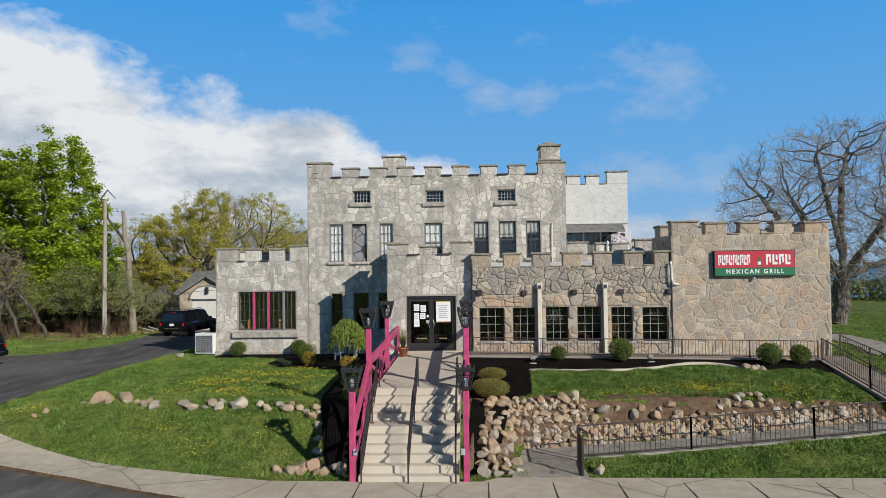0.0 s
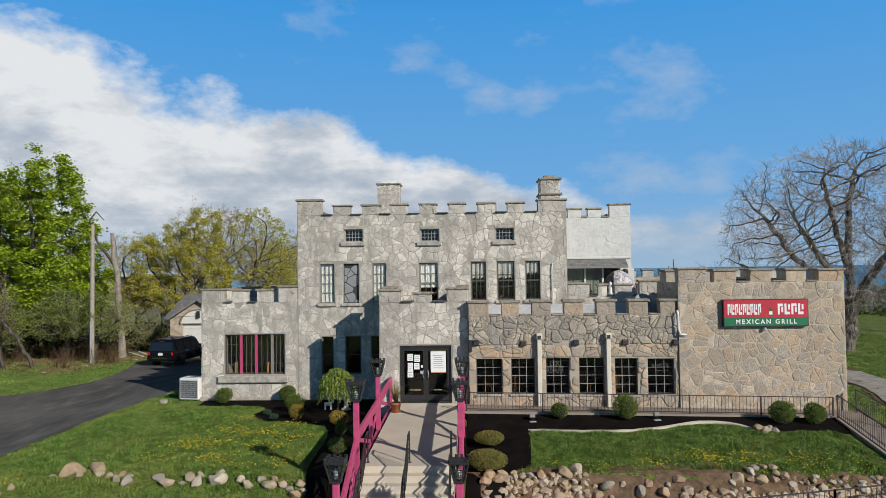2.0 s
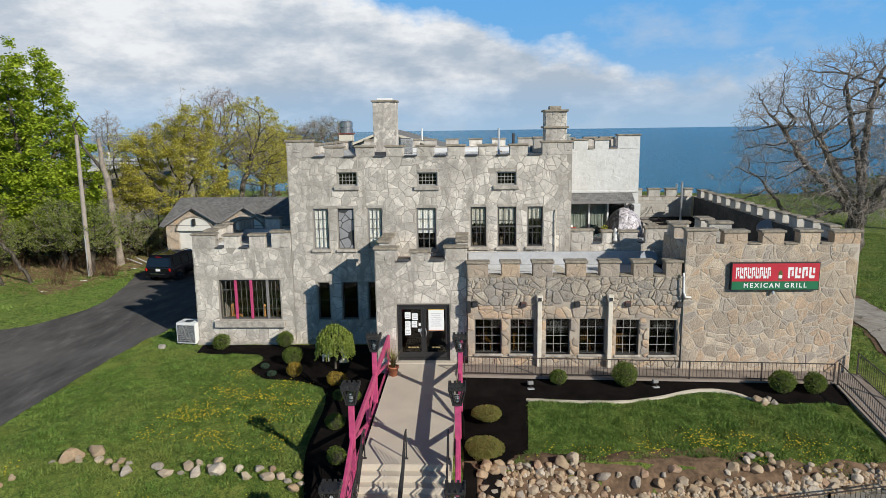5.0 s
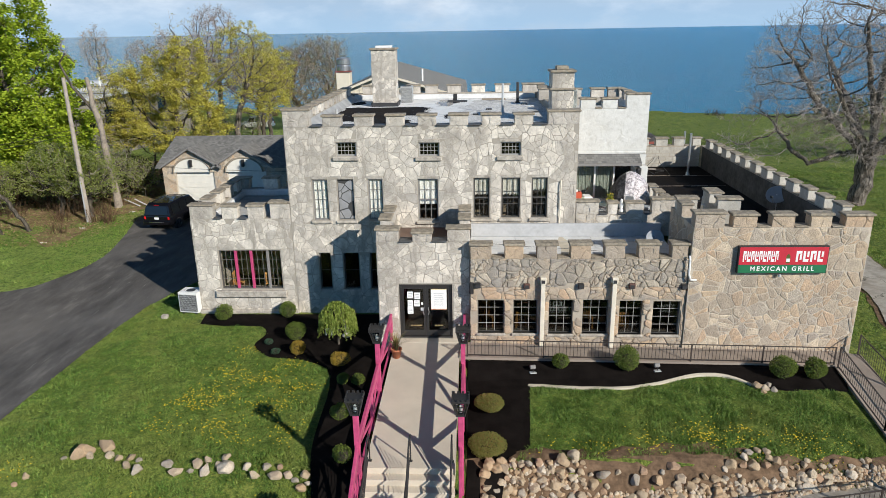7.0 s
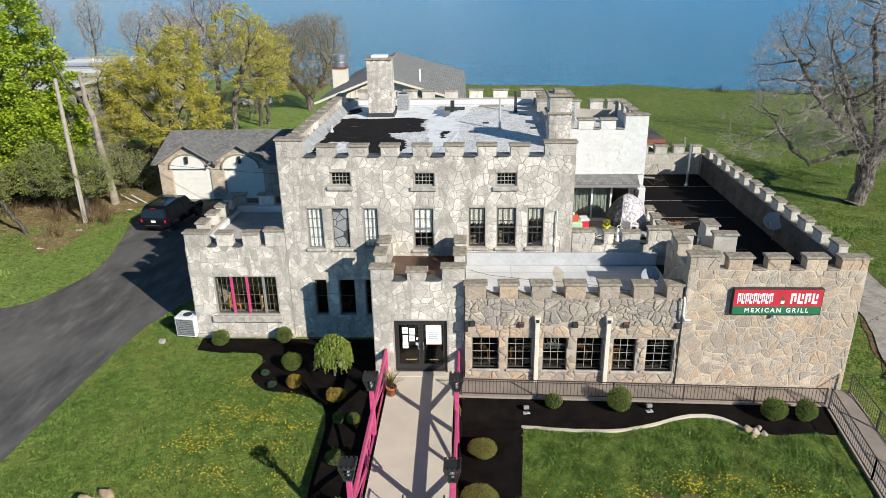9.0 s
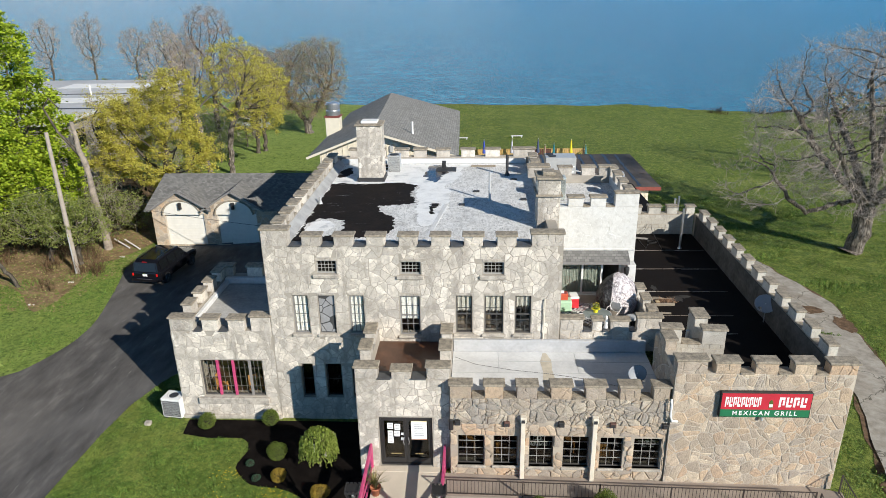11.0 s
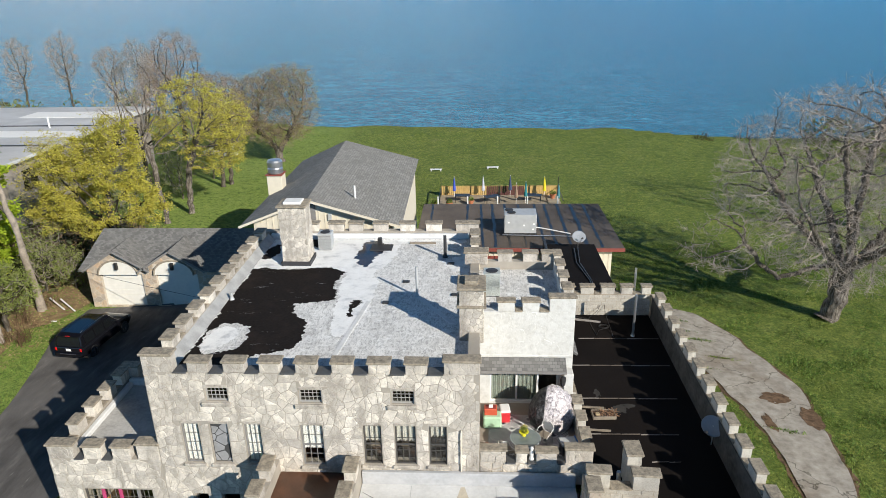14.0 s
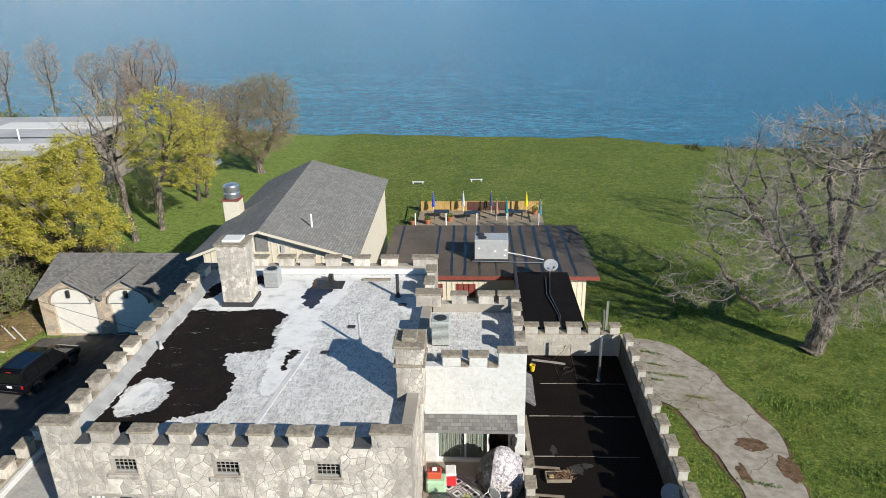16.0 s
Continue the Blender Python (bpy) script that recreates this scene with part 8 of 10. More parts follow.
for x in (2.4, 5.2, 6.3, 7.2, 8.2, 9.3, 10.6, 11.4, 12.4, 13.5, 14.5):
    w_, n_ = sm.uniform(0.07, 0.13), 26
    le = [(x - w_ + sm.gauss(0, 0.03) - 0.12 * k / n_, 27.15 + 9.3 * k / n_) for k in range(n_ + 1)]
    ri = [(x + w_ + sm.gauss(0, 0.03) - 0.12 * k / n_, 27.15 + 9.3 * k / n_) for k in range(n_ + 1)]
    part("roof_seam", Geo().add([(a, b, 3.058 + 0.0104 * (b - 27.0)) for a, b in le + ri], [(k, n_ + 1 + k, n_ + 2 + k, k + 1) for k in range(n_)]), BLACK_SEAM, annex)
RED_FASCIA = plain("red_brown_fascia", (0.24, 0.06, 0.045), 0.6, var=0.25)
part("fascia", Geo().box(1.5, 15.97, 26.92, 26.99, 2.78, 3.04, None, 0.01), RED_FASCIA, annex, "red-brown eaves board")
for x in (4.4, 6.6):
    part("window", Geo().box(x, x + 1.3, 27.36, 27.41, 1.3, 2.3), RED_FASCIA, annex)
for k in range(34):
    x = 3.1 + k * 0.36
    part("batten", Geo().box(x, x + 0.05, 27.36, 27.4, -1.5, 2.72), CREAM, annex)
part("link_cap", Geo().box(10.38, 10.55, 17.0, 27.2, 3.3, 3.66, None, 0.02), DARK, annex)
for k in range(2):
    part("cable", Geo().tube([(12.4 + 0.25 * k, 26.2, 3.35), (12.2 + 0.2 * k, 23.5, 3.44), (12.6 + 0.1 * k, 20.5, 3.53), (12.4, 17.5, 3.62)], 0.03, 6), BLACK_METAL, annex)

# rear hall: kitchen exhaust, roof pipe, gable vent
ex = part("exhaust_chimney", Geo().box(-8.15, -7.15, 26.6, 27.6, 5.5, 8.35, None, 0.02), CREAM, rear, "cream boarded exhaust stack")
part("fan_cap", Geo().lathe([(0.3, 8.35), (0.5, 8.45), (0.52, 8.75), (0.46, 8.85), (0.5, 8.9), (0.52, 9.2), (0.44, 9.32), (0.1, 9.36)], 24, Matrix.Translation((-7.65, 27.1, 0))), GALV, ex, "round metal exhaust fan")
part("stack_cap", Geo().box(-8.22, -7.08, 26.53, 27.67, 8.35, 8.42), RED_FASCIA, ex)
part("vent_pipe", Geo().tube([(-1.6, 23.0, 7.6), (-1.6, 23.0, 8.7)], 0.06, 8), WHITE, rear)
part("louvre_door", Geo().box(-4.3, -3.6, 20.82, 20.9, 7.25, 8.2, None, 0.01), TRIM_GREY, rear)
part("meter", Geo().box(-2.9, -2.65, 20.8, 20.9, 7.2, 7.6, None, 0.02), STEEL_GREY, rear)
for s_ in (-1, 1):
    part("bargeboard", Geo().beam((-3.95 + s_ * (4.2 if s_ < 0 else 5.5), 20.37, ZE - 0.22), (-3.95, 20.37, ZR - 0.07), 0.05, 0.14), CREAM, rear, "cream gable board")

# deck behind the annex with closed umbrellas
DECK = plain("honey_deck_boards", (0.52, 0.34, 0.12), 0.7, var=0.3, scale=2)
deck = thing("deck", "fenced timber terrace behind the annex", "deck", at=(0, 0, 0))
DZ = -1.55
part("floor", Geo().box(1.9, 14.6, 49.2, 54.5, DZ - 0.25, DZ), plain("terrace_gravel", (0.34, 0.28, 0.20), 0.9, var=0.35), deck)
for k in range(60):
    x = 2.0 + k * 0.213
    part("fence_slat", Geo().box(x, x + 0.18, 54.4, 54.44, DZ, DZ + 1.0), DECK if not (22 < k < 42) else DARKRED, deck)
for x in (1.95, 5.2, 8.3, 11.5, 14.55):
    part("post", Geo().box(x - 0.03, x + 0.03, 54.3, 54.36, DZ, DZ + (2.0 if x > 14 or x < 2 else 1.1)), BLACK_METAL, deck)
part("top_rail", Geo().box(1.95, 14.55, 54.36, 54.4, DZ + 1.0, DZ + 1.05), DECK, deck)
for x in (1.95, 14.55):
    part("side_rail", Geo().box(x - 0.03, x + 0.03, 49.3, 54.3, DZ + 0.9, DZ + 0.97), BLACK_METAL, deck)
for x, y, col in ((3.4, 53.5, (0.05, 0.09, 0.45)), (6.5, 53.6, (0.5, 0.5, 0.55)), (9.4, 53.8, (0.05, 0.07, 0.14)), (13.0, 53.4, (0.75, 0.6, 0.02)), (10.9, 51.5, (0.02, 0.18, 0.2)), (9.9, 51.0, (0.3, 0.2, 0.14)), (14.2, 50.8, (0.06, 0.2, 0.22))):
    u = thing("umbrella", "closed patio umbrella on the deck", "umbrella", "closed umbrellas", at=(x, y, DZ))
    part("pole", Geo().tube([(0, 0, 0), (0, 0, 2.35)], 0.025, 8), WHITE, u)
    part("canopy", Geo().lathe([(0.16, 0.75), (0.2, 0.85), (0.13, 1.4), (0.09, 1.9), (0.02, 2.3)], 9), plain("umbrella_cloth", col, 0.8, var=0.2), u)
for x, y in ((1.5, 50.0), (3.0, 50.2), (13.9, 53.2), (5.2, 51.0)):
    pl = thing("planter", "terracotta planter on the deck", "planter", "planters on the deck", at=(x, y, DZ if x > 1.9 else bumpy(x, y)))
    part("pot", Geo().lathe([(0.2, 0), (0.34, 0.45), (0.38, 0.45), (0.36, 0.5), (0.28, 0.48), (0.02, 0.44)], 14), TERRACOTTA, pl)
    part("plant", leaf_cloud(Geo(), [(0, 0, 0.6, 0.3, 0.3, 0.25)], 160, 0.08, random.Random(int(x * 10))), LEAF_BOX, pl)
for x, y, t in ((4.3, 52.0, 0), (7.4, 51.6, 20), (11.8, 52.0, -10)):
    tb = thing("patio_table", "dark patio table on the deck", "table", "tables on the deck", at=pose(x, y, DZ, 0, 0, t))
    part("tabletop", Geo().box(-0.8, 0.8, -0.5, 0.5, 0.7, 0.75, None, 0.01), BLACK_METAL, tb)
    for sx in (-0.7, 0.7):
        for sy in (-0.4, 0.4):
            part("leg", Geo().box(sx - 0.03, sx + 0.03, sy - 0.03, sy + 0.03, 0, 0.7), BLACK_METAL, tb)
for i in range(5):
    x = 1.9 + i * 3.0
    tagged(new("marker_post", Geo().tube([(0, 0, 0), (0, 0, 1.6)], 0.07, 8).mesh("marker_post", WHITE)), "white post beside the deck", "post", "white deck posts").location = (x, 48.9, bumpy(x, 48.9) - 0.05)
for x, y in ((0.7, 66.0), (7.8, 67.0)):
    bn = thing("bench", "white bench on the far lawn", "bench", "benches on the lawn", at=pose(x, y, bumpy(x, y), 0, 0, 4 if x > 3 else -2))
    part("seat", Geo().box(-0.75, 0.75, -0.2, 0.2, 0.2, 0.26, None, 0.01), WHITE, bn)
    for s_ in (-0.7, 0.7):
        part("leg", Geo().box(s_ * 0.85 - 0.05, s_ * 0.85 + 0.05, -0.18, 0.18, -0.05, 0.2), WHITE, bn)

# ---- the roof terrace ----
RUG = Mat("black_white_rug", 0.95, spec=0.1)
mp = RUG.node("ShaderNodeMapping")
mp.inputs["Scale"].default_value, mp.inputs["Rotation"].default_value = (2.1, 2.1, 1), (0, 0, radians(45))
RUG.l.new(RUG.tc.outputs["Object"], mp.inputs["Vector"])
vo = RUG.node("ShaderNodeTexVoronoi")
vo.distance, vo.inputs["Randomness"].default_value, vo.inputs["Scale"].default_value = "CHEBYCHEV", 0.0, 1.0
RUG.l.new(mp.outputs[0], vo.inputs["Vector"])
RUG.color(RUG.ramp(vo.outputs["Distance"], [(0.0, (0.02, 0.02, 0.03)), (0.17, (0.75, 0.75, 0.74)), (0.31, (0.02, 0.02, 0.03)), (0.41, (0.75, 0.75, 0.74)), (0.47, (0.02, 0.02, 0.03))], step=True))
tagged(new("rug", Geo().box(-1.6, 1.6, -1.65, 1.65, 0, 0.012).mesh("rug", RUG.m)), "black and white trellis pattern outdoor rug", "rug").matrix_basis = pose(7.95, 5.78, 3.2, 0, 0, -3)
cover = thing("covered_grill", "large bundle under a crinkled cover, pale with a dark west side", "covered furniture", at=(8.95, 6.95, 3.2))
bm = bmesh.new()
bmesh.ops.create_icosphere(bm, subdivisions=5, radius=1.0)
for v in bm.verts:
    c = v.co
    hgt = max(0.0, c.z + 0.55) / 1.55
    v.co = Vector((c.x * (1.0 - 0.22 * hgt), c.y * (0.92 - 0.3 * hgt), hgt * 1.72))
    f = noise.fractal(v.co * 2.0, 0.8, 2.1, 5) * 0.085
    v.co += Vector((f, f * 0.8, 0 if hgt < 0.02 else f * 0.6))
me = bpy.data.meshes.new("cover")
bm.to_mesh(me)
bm.free()
COVER = Mat("crinkled_silver_cover", 0.42, 0.15, 0.5)
sp = COVER.node("ShaderNodeSeparateXYZ")
COVER.l.new(COVER.tc.outputs["Object"], sp.inputs[0])
cn = COVER.noise(7, 6, 0.7)
# the colour turns dark on the west side
side_ = COVER.ramp(COVER.math("ADD", COVER.math("SUBTRACT", COVER.math("MULTIPLY", sp.outputs["X"], 1.0), COVER.math("MULTIPLY", sp.outputs["Y"], 0.25)), 0.62), [(0.40, (0, 0, 0)), (0.42, (1, 1, 1))])
# the darkness of the creases is drawn into the pale colour as lines
pale = COVER.mix(COVER.ramp(COVER.noise(6.5, 5, 0.6), [(0.465, (0,) * 3), (0.5, (0.85,) * 3), (0.535, (0,) * 3)]), COVER.ramp(cn, [(0.36, (0.26, 0.23, 0.24)), (0.48, (0.60, 0.55, 0.56)), (0.65, (0.76, 0.71, 0.72))]), (0.09, 0.08, 0.085))
COVER.color(COVER.mix(side_, COVER.ramp(cn, [(0.45, (0.012, 0.012, 0.014)), (0.66, (0.10, 0.10, 0.105))]), pale))
COVER.bump(cn, 0.9, 0.06)
me.materials.append(COVER.m)
part("cover", me, COVER.m, cover)
rc = thing("storage_crate", "orange-red plastic crate on a small cloth-covered table", "crate", at=(6.5, 6.75, 3.2))
RED_PL, MINT = plain("orange_red_plastic", (0.55, 0.10, 0.05), 0.45, var=0.15), plain("mint_cloth", (0.42, 0.62, 0.42), 0.85, var=0.2)
part("cloth", Geo().box(-0.35, 0.4, -0.3, 0.25, 0.0, 0.55, None, 0.06), MINT, rc, "mint green cloth over a low table")
part("crate_body", Geo().box(-0.3, 0.22, -0.16, 0.2, 0.55, 0.85, None, 0.02), RED_PL, rc)
part("crate_inside", Geo().box(-0.25, 0.17, -0.11, 0.15, 0.845, 0.857), plain("dark_red", (0.25, 0.04, 0.03), 0.6), rc)
part("packet", Geo().box(-0.12, 0.05, -0.05, 0.06, 0.85, 0.95, None, 0.01), PAPER, rc)
co = thing("cooler", "red cooler with a white lid", "cooler", at=pose(7.05, 7.15, 3.2, 0, 0, 5))
part("body", Geo().box(-0.2, 0.2, -0.28, 0.28, 0, 0.46, None, 0.03), plain("cooler_red", (0.60, 0.03, 0.04), 0.4), co)
part("lid", Geo().box(-0.21, 0.21, -0.29, 0.29, 0.46, 0.58, None, 0.04), WHITE, co, "white lid")
ta = thing("glass_table", "round smoked glass garden table", "table", at=(7.75, 4.95, 3.212))
part("tabletop", Geo().lathe([(0.02, 0.70), (0.58, 0.70), (0.6, 0.71), (0.58, 0.72), (0.02, 0.72)], 32), plain("smoked_glass", (0.16, 0.19, 0.18), 0.15, bump=0), ta)
part("rim", Geo().tube([(0.59 * math.cos(k * 0.2618), 0.59 * math.sin(k * 0.2618), 0.71) for k in range(25)], 0.012, 6), STEEL_GREY, ta)
for k in range(4):
    a = k * 1.5708 + 0.6
    part("leg", Geo().tube([(0.12 * math.cos(a), 0.12 * math.sin(a), 0.70), (0.2 * math.cos(a), 0.2 * math.sin(a), 0.35), (0.42 * math.cos(a), 0.42 * math.sin(a), 0)], 0.014, 6), STEEL_GREY, ta)
fp = thing("potted_flowers", "yellow flowers in a bright yellow wrapper on the table", "plant", at=(7.7, 5.1, 3.932))
YEL = plain("bright_yellow", (0.80, 0.72, 0.03), 0.5, var=0.1)
part("wrapper", Geo().lathe([(0.09, 0), (0.1, 0.12), (0.2, 0.17), (0.17, 0.18), (0.02, 0.13)], 9), YEL, fp)
part("flowers", leaf_cloud(Geo(), [(0, 0, 0.32, 0.15, 0.15, 0.13)], 90, 0.035, random.Random(3)), leaf_mat("yellow_petals", [(0.75, 0.6, 0.03), (0.6, 0.5, 0.05), (0.2, 0.25, 0.05)]), fp)
part("stems", leaf_cloud(Geo(), [(0, 0, 0.22, 0.1, 0.1, 0.12)], 60, 0.05, random.Random(4)), LEAF_BOX, fp)


def wire_chair(at, turn):
    w_ = thing("garden_chair", "pale metal garden chair with a mesh seat", "chair", "garden chairs on the terrace", at=pose(*at, 0, 0, turn))
    part("seat", Geo().box(-0.22, 0.22, -0.22, 0.22, 0.42, 0.44, None, 0.01), OLD_WOOD, w_)
    ring = [(0.26 * math.cos(a), 0.24, 0.68 + 0.26 * math.sin(a)) for a in [k * 0.2618 for k in range(25)]]
    part("back_hoop", Geo().tube(ring, 0.014, 6), WHITE, w_)
    part("back_mesh", Geo().box(-0.19, 0.19, 0.235, 0.245, 0.5, 0.86, None, 0.004), STEEL_GREY, w_)
    for s_ in (-1, 1):
        part("arm", Geo().tube([(s_ * 0.24, 0.24, 0.66), (s_ * 0.29, 0, 0.64), (s_ * 0.25, -0.22, 0.55), (s_ * 0.22, -0.22, 0.44)], 0.012, 6), WHITE, w_)
        for y in (-0.2, 0.22):
            part("leg", Geo().tube([(s_ * 0.2, y, 0.42), (s_ * 0.23, y * 1.15, 0)], 0.012, 6), STEEL_GREY, w_)
    return w_


wc = wire_chair((8.55, 5.55, 3.212), -35)
copy_thing(wc, pose(7.05, 4.55, 3.212, 0, 0, 120))
copy_thing(wc, pose(8.15, 4.35, 3.212, 0, 0, 200))
bx = thing("side_box", "grey and blue folded box on a small dark stand", "box", at=pose(9.4, 5.0, 3.2, 0, 0, 12))
part("stand", Geo().box(-0.28, 0.28, -0.2, 0.2, 0, 0.5, None, 0.02), BLACK_METAL, bx)
part("box", Geo().box(-0.32, 0.3, -0.24, 0.24, 0.5, 0.6, None, 0.015), STEEL_GREY, bx)
part("strip", Geo().box(0.3, 0.34, -0.24, 0.24, 0.5, 0.61), plain("blue_plastic", (0.03, 0.16, 0.45), 0.4), bx)
pp = thing("flower_pot", "terracotta flower pot with dark soil", "pot", at=(6.3, 4.75, 3.2))
part("pot", Geo().lathe([(0.17, 0), (0.26, 0.34), (0.29, 0.34), (0.29, 0.42), (0.24, 0.42), (0.23, 0.36), (0.01, 0.35)], 18), TERRACOTTA, pp, smooth=True)
part("shoots", leaf_cloud(Geo(), [(0, 0, 0.45, 0.17, 0.17, 0.12)], 60, 0.05, random.Random(8)), LEAF_BOX, pp)
tl = cw("terrace_lantern", Geo().lathe([(0.02, 5.0), (0.11, 4.95), (0.13, 4.88), (0.1, 4.6), (0.07, 4.55), (0.02, 4.5)], 6, Matrix.Translation((9.45, 7.6, 0))), BLACK_METAL, "black wall lantern by the terrace doors")
st = Geo().lathe([(0.09, 0), (0.1, 0.05), (0.06, 0.15), (0.09, 0.32), (0.05, 0.4), (0.07, 0.48), (0.02, 0.56)], 10)
tagged(new("small_statue", st.mesh("small_statue", WHITE, True)), "small white figurine in the parapet gap", "statue").location = (7.9, 3.75, 3.89)

# ---- vehicles ----
CAR_BLACK = Mat("black_car_paint", 0.06, spec=0.35)
CAR_BLACK.color((0.006, 0.006, 0.008))
CAR_BLACK.b.inputs["Coat Weight"].default_value = 0.08
CAR_BLACK = CAR_BLACK.m
TYRE = plain("tyre_rubber", (0.015, 0.015, 0.016), 0.85)
CHROME = plain("chrome", (0.7, 0.7, 0.72), 0.12, 1.0, var=0.05, bump=0)
CAR_GLASS = plain("dark_car_glass", (0.008, 0.009, 0.01), 0.06, bump=0)
TAIL = plain("red_tail_light", (0.55, 0.01, 0.01), 0.2, bump=0)


def suv(at, turn, label, paint=None):
    """Front towards +y."""
    paint = paint or CAR_BLACK
    c = thing("suv", label, "car", at=pose(*at, 0, 0, turn))
    # outline from the side: y, z, and half widths
    sec = [(-2.50, 0.55, 1.02, 0.86), (-2.48, 0.55, 1.08, 0.96), (-2.3, 0.42, 1.1, 0.99), (-1.0, 0.38, 1.12, 1.0), (0.9, 0.38, 1.13, 1.0), (1.25, 0.38, 1.13, 0.99), (2.2, 0.42, 1.02, 0.97), (2.48, 0.5, 0.92, 0.9), (2.56, 0.55, 0.82, 0.78)]
    v, f = [], []
    for y, z0, z1, w in sec:
        v += [(-w * 0.94, y, z0), (-w, y, z0 + 0.14), (-w, y, z1 - 0.16), (-w * 0.93, y, z1), (w * 0.93, y, z1), (w, y, z1 - 0.16), (w, y, z0 + 0.14), (w * 0.94, y, z0)]
    n = len(sec)
    for i in range(n - 1):
        for k in range(8):
            f.append((i * 8 + k, (i + 1) * 8 + k, (i + 1) * 8 + (k + 1) % 8, i * 8 + (k + 1) % 8))
    f += [tuple(range(8)), tuple(range((n - 1) * 8, n * 8))[::-1]]
    part("body", Geo().add(v, f), paint, c)
    cab = [(-2.42, 1.06, 1.12, 0.93, 0.9), (-2.28, 1.06, 1.72, 0.95, 0.80), (-2.0, 1.08, 1.86, 0.95, 0.78), (-0.2, 1.1, 1.90, 0.95, 0.78), (0.55, 1.1, 1.84, 0.95, 0.77), (1.25, 1.1, 1.14, 0.94, 0.86)]
    v, f = [], []
    for y, z0, z1, w0, w1 in cab:
        v += [(-w0, y, z0), (-w1 * 1.02, y, z1 - 0.07), (-w1 * 0.92, y, z1), (w1 * 0.92, y, z1), (w1 * 1.02, y, z1 - 0.07), (w0, y, z0)]
    n = len(cab)
    for i in range(n - 1):
        for k in range(5):
            f.append((i * 6 + k, (i + 1) * 6 + k, (i + 1) * 6 + k + 1, i * 6 + k + 1))
    f += [tuple(range(6)), tuple(range((n - 1) * 6, n * 6))[::-1]]
    part("cabin", Geo().add(v, f), paint, c)
    for s_ in (-1, 1):
        for y0, y1 in ((-2.05, -1.2), (-1.1, -0.25), (-0.15, 0.62)):
            part("side_window", Geo().add([(s_ * 0.952, y0, 1.18), (s_ * 0.952, y1 + (0.25 if y1 > 0.5 else 0), 1.18), (s_ * 0.845, y1, 1.70), (s_ * 0.845, y0, 1.72)], [(0, 1, 2, 3) if s_ > 0 else (3, 2, 1, 0)]), CAR_GLASS, c)
        part("roof_rail", Geo().tube([(s_ * 0.68, -2.0, 1.88), (s_ * 0.68, -1.8, 1.95), (s_ * 0.68, 0.1, 1.96), (s_ * 0.68, 0.3, 1.89)], 0.022, 6), CHROME, c)
        part("tail_light", Geo().box(s_ * 0.84 - 0.06, s_ * 0.84 + 0.06, -2.53, -2.42, 0.84, 1.04, None, 0.02), TAIL, c, "red tail light")
        part("mirror", Geo().box(s_ * 1.0, s_ * 1.2, 0.75, 0.87, 1.12, 1.3, None, 0.03), paint, c)
        part("headlight", Geo().box(s_ * 0.72 - 0.16, s_ * 0.72 + 0.16, 2.44, 2.56, 0.68, 0.88, None, 0.03), CHROME, c)
        part("door_handle", Geo().box(s_ * 0.99, s_ * 1.025, -0.3, -0.08, 1.0, 1.04), CHROME, c)
        for y in (-1.55, 1.6):
            m = pose(s_ * 0.90, y, 0.40, 0, 90 * s_, 0)
            wh = part("wheel", Geo().lathe([(0.24, -0.11), (0.37, -0.12), (0.40, -0.08), (0.40, 0.08), (0.37, 0.12), (0.24, 0.11)], 24, m), TYRE, c)
            g = Geo().lathe([(0.25, 0.09), (0.25, 0.12), (0.22, 0.12), (0.21, 0.09)], 24, m)
            for k in range(6):
                g.beam(m @ Vector((0, 0, 0.12)), m @ Vector((0.23 * math.cos(k * 1.047), 0.23 * math.sin(k * 1.047), 0.11)), 0.05, 0.02)
            part("rim", g, CHROME, wh)
    part("rear_window", Geo().add([(-0.80, -2.445, 1.14), (0.80, -2.445, 1.14), (0.70, -2.305, 1.66), (-0.70, -2.305, 1.66)], [(0, 1, 2, 3)]), CAR_GLASS, c)
    part("windscreen", Geo().add([(-0.78, 1.235, 1.17), (0.78, 1.235, 1.17), (0.70, 0.60, 1.80), (-0.70, 0.60, 1.80)], [(0, 1, 2, 3)]), CAR_GLASS, c)
    part("brake_light", Geo().box(-0.18, 0.18, -2.33, -2.29, 1.75, 1.785, None, 0.01), TAIL, c)
    part("rear_bumper", Geo().box(-0.95, 0.95, -2.60, -2.42, 0.48, 0.74, None, 0.04), paint, c)
    part("bumper_trim", Geo().box(-0.55, 0.55, -2.615, -2.595, 0.66, 0.71, None, 0.008), CHROME, c)
    part("number_plate", Geo().box(-0.16, 0.16, -2.515, -2.50, 0.84, 0.99), PAPER, c, "white number plate with grey bars")
    part("badge", Geo().box(-0.09, 0.09, -2.52, -2.50, 1.03, 1.07), CHROME, c)
    part("grille", Geo().box(-0.5, 0.5, 2.5, 2.58, 0.62, 0.86, None, 0.01), CHROME, c)
    return c


suv((-18.75, 21.0, bumpy(-18.8, 21) + 0.04), -7, "black sport utility vehicle parked on the driveway")
suv((-22.4, 2.0, bumpy(-22.4, 2.0) + 0.04), 95, "dark car parked at the edge of the asphalt")
suv((-30.3, 76.5, bumpy(-30.3, 76.5) + 0.02), 80, "white car parked among the far trees", plain("white_car_paint", (0.75, 0.75, 0.74), 0.3, bump=0))

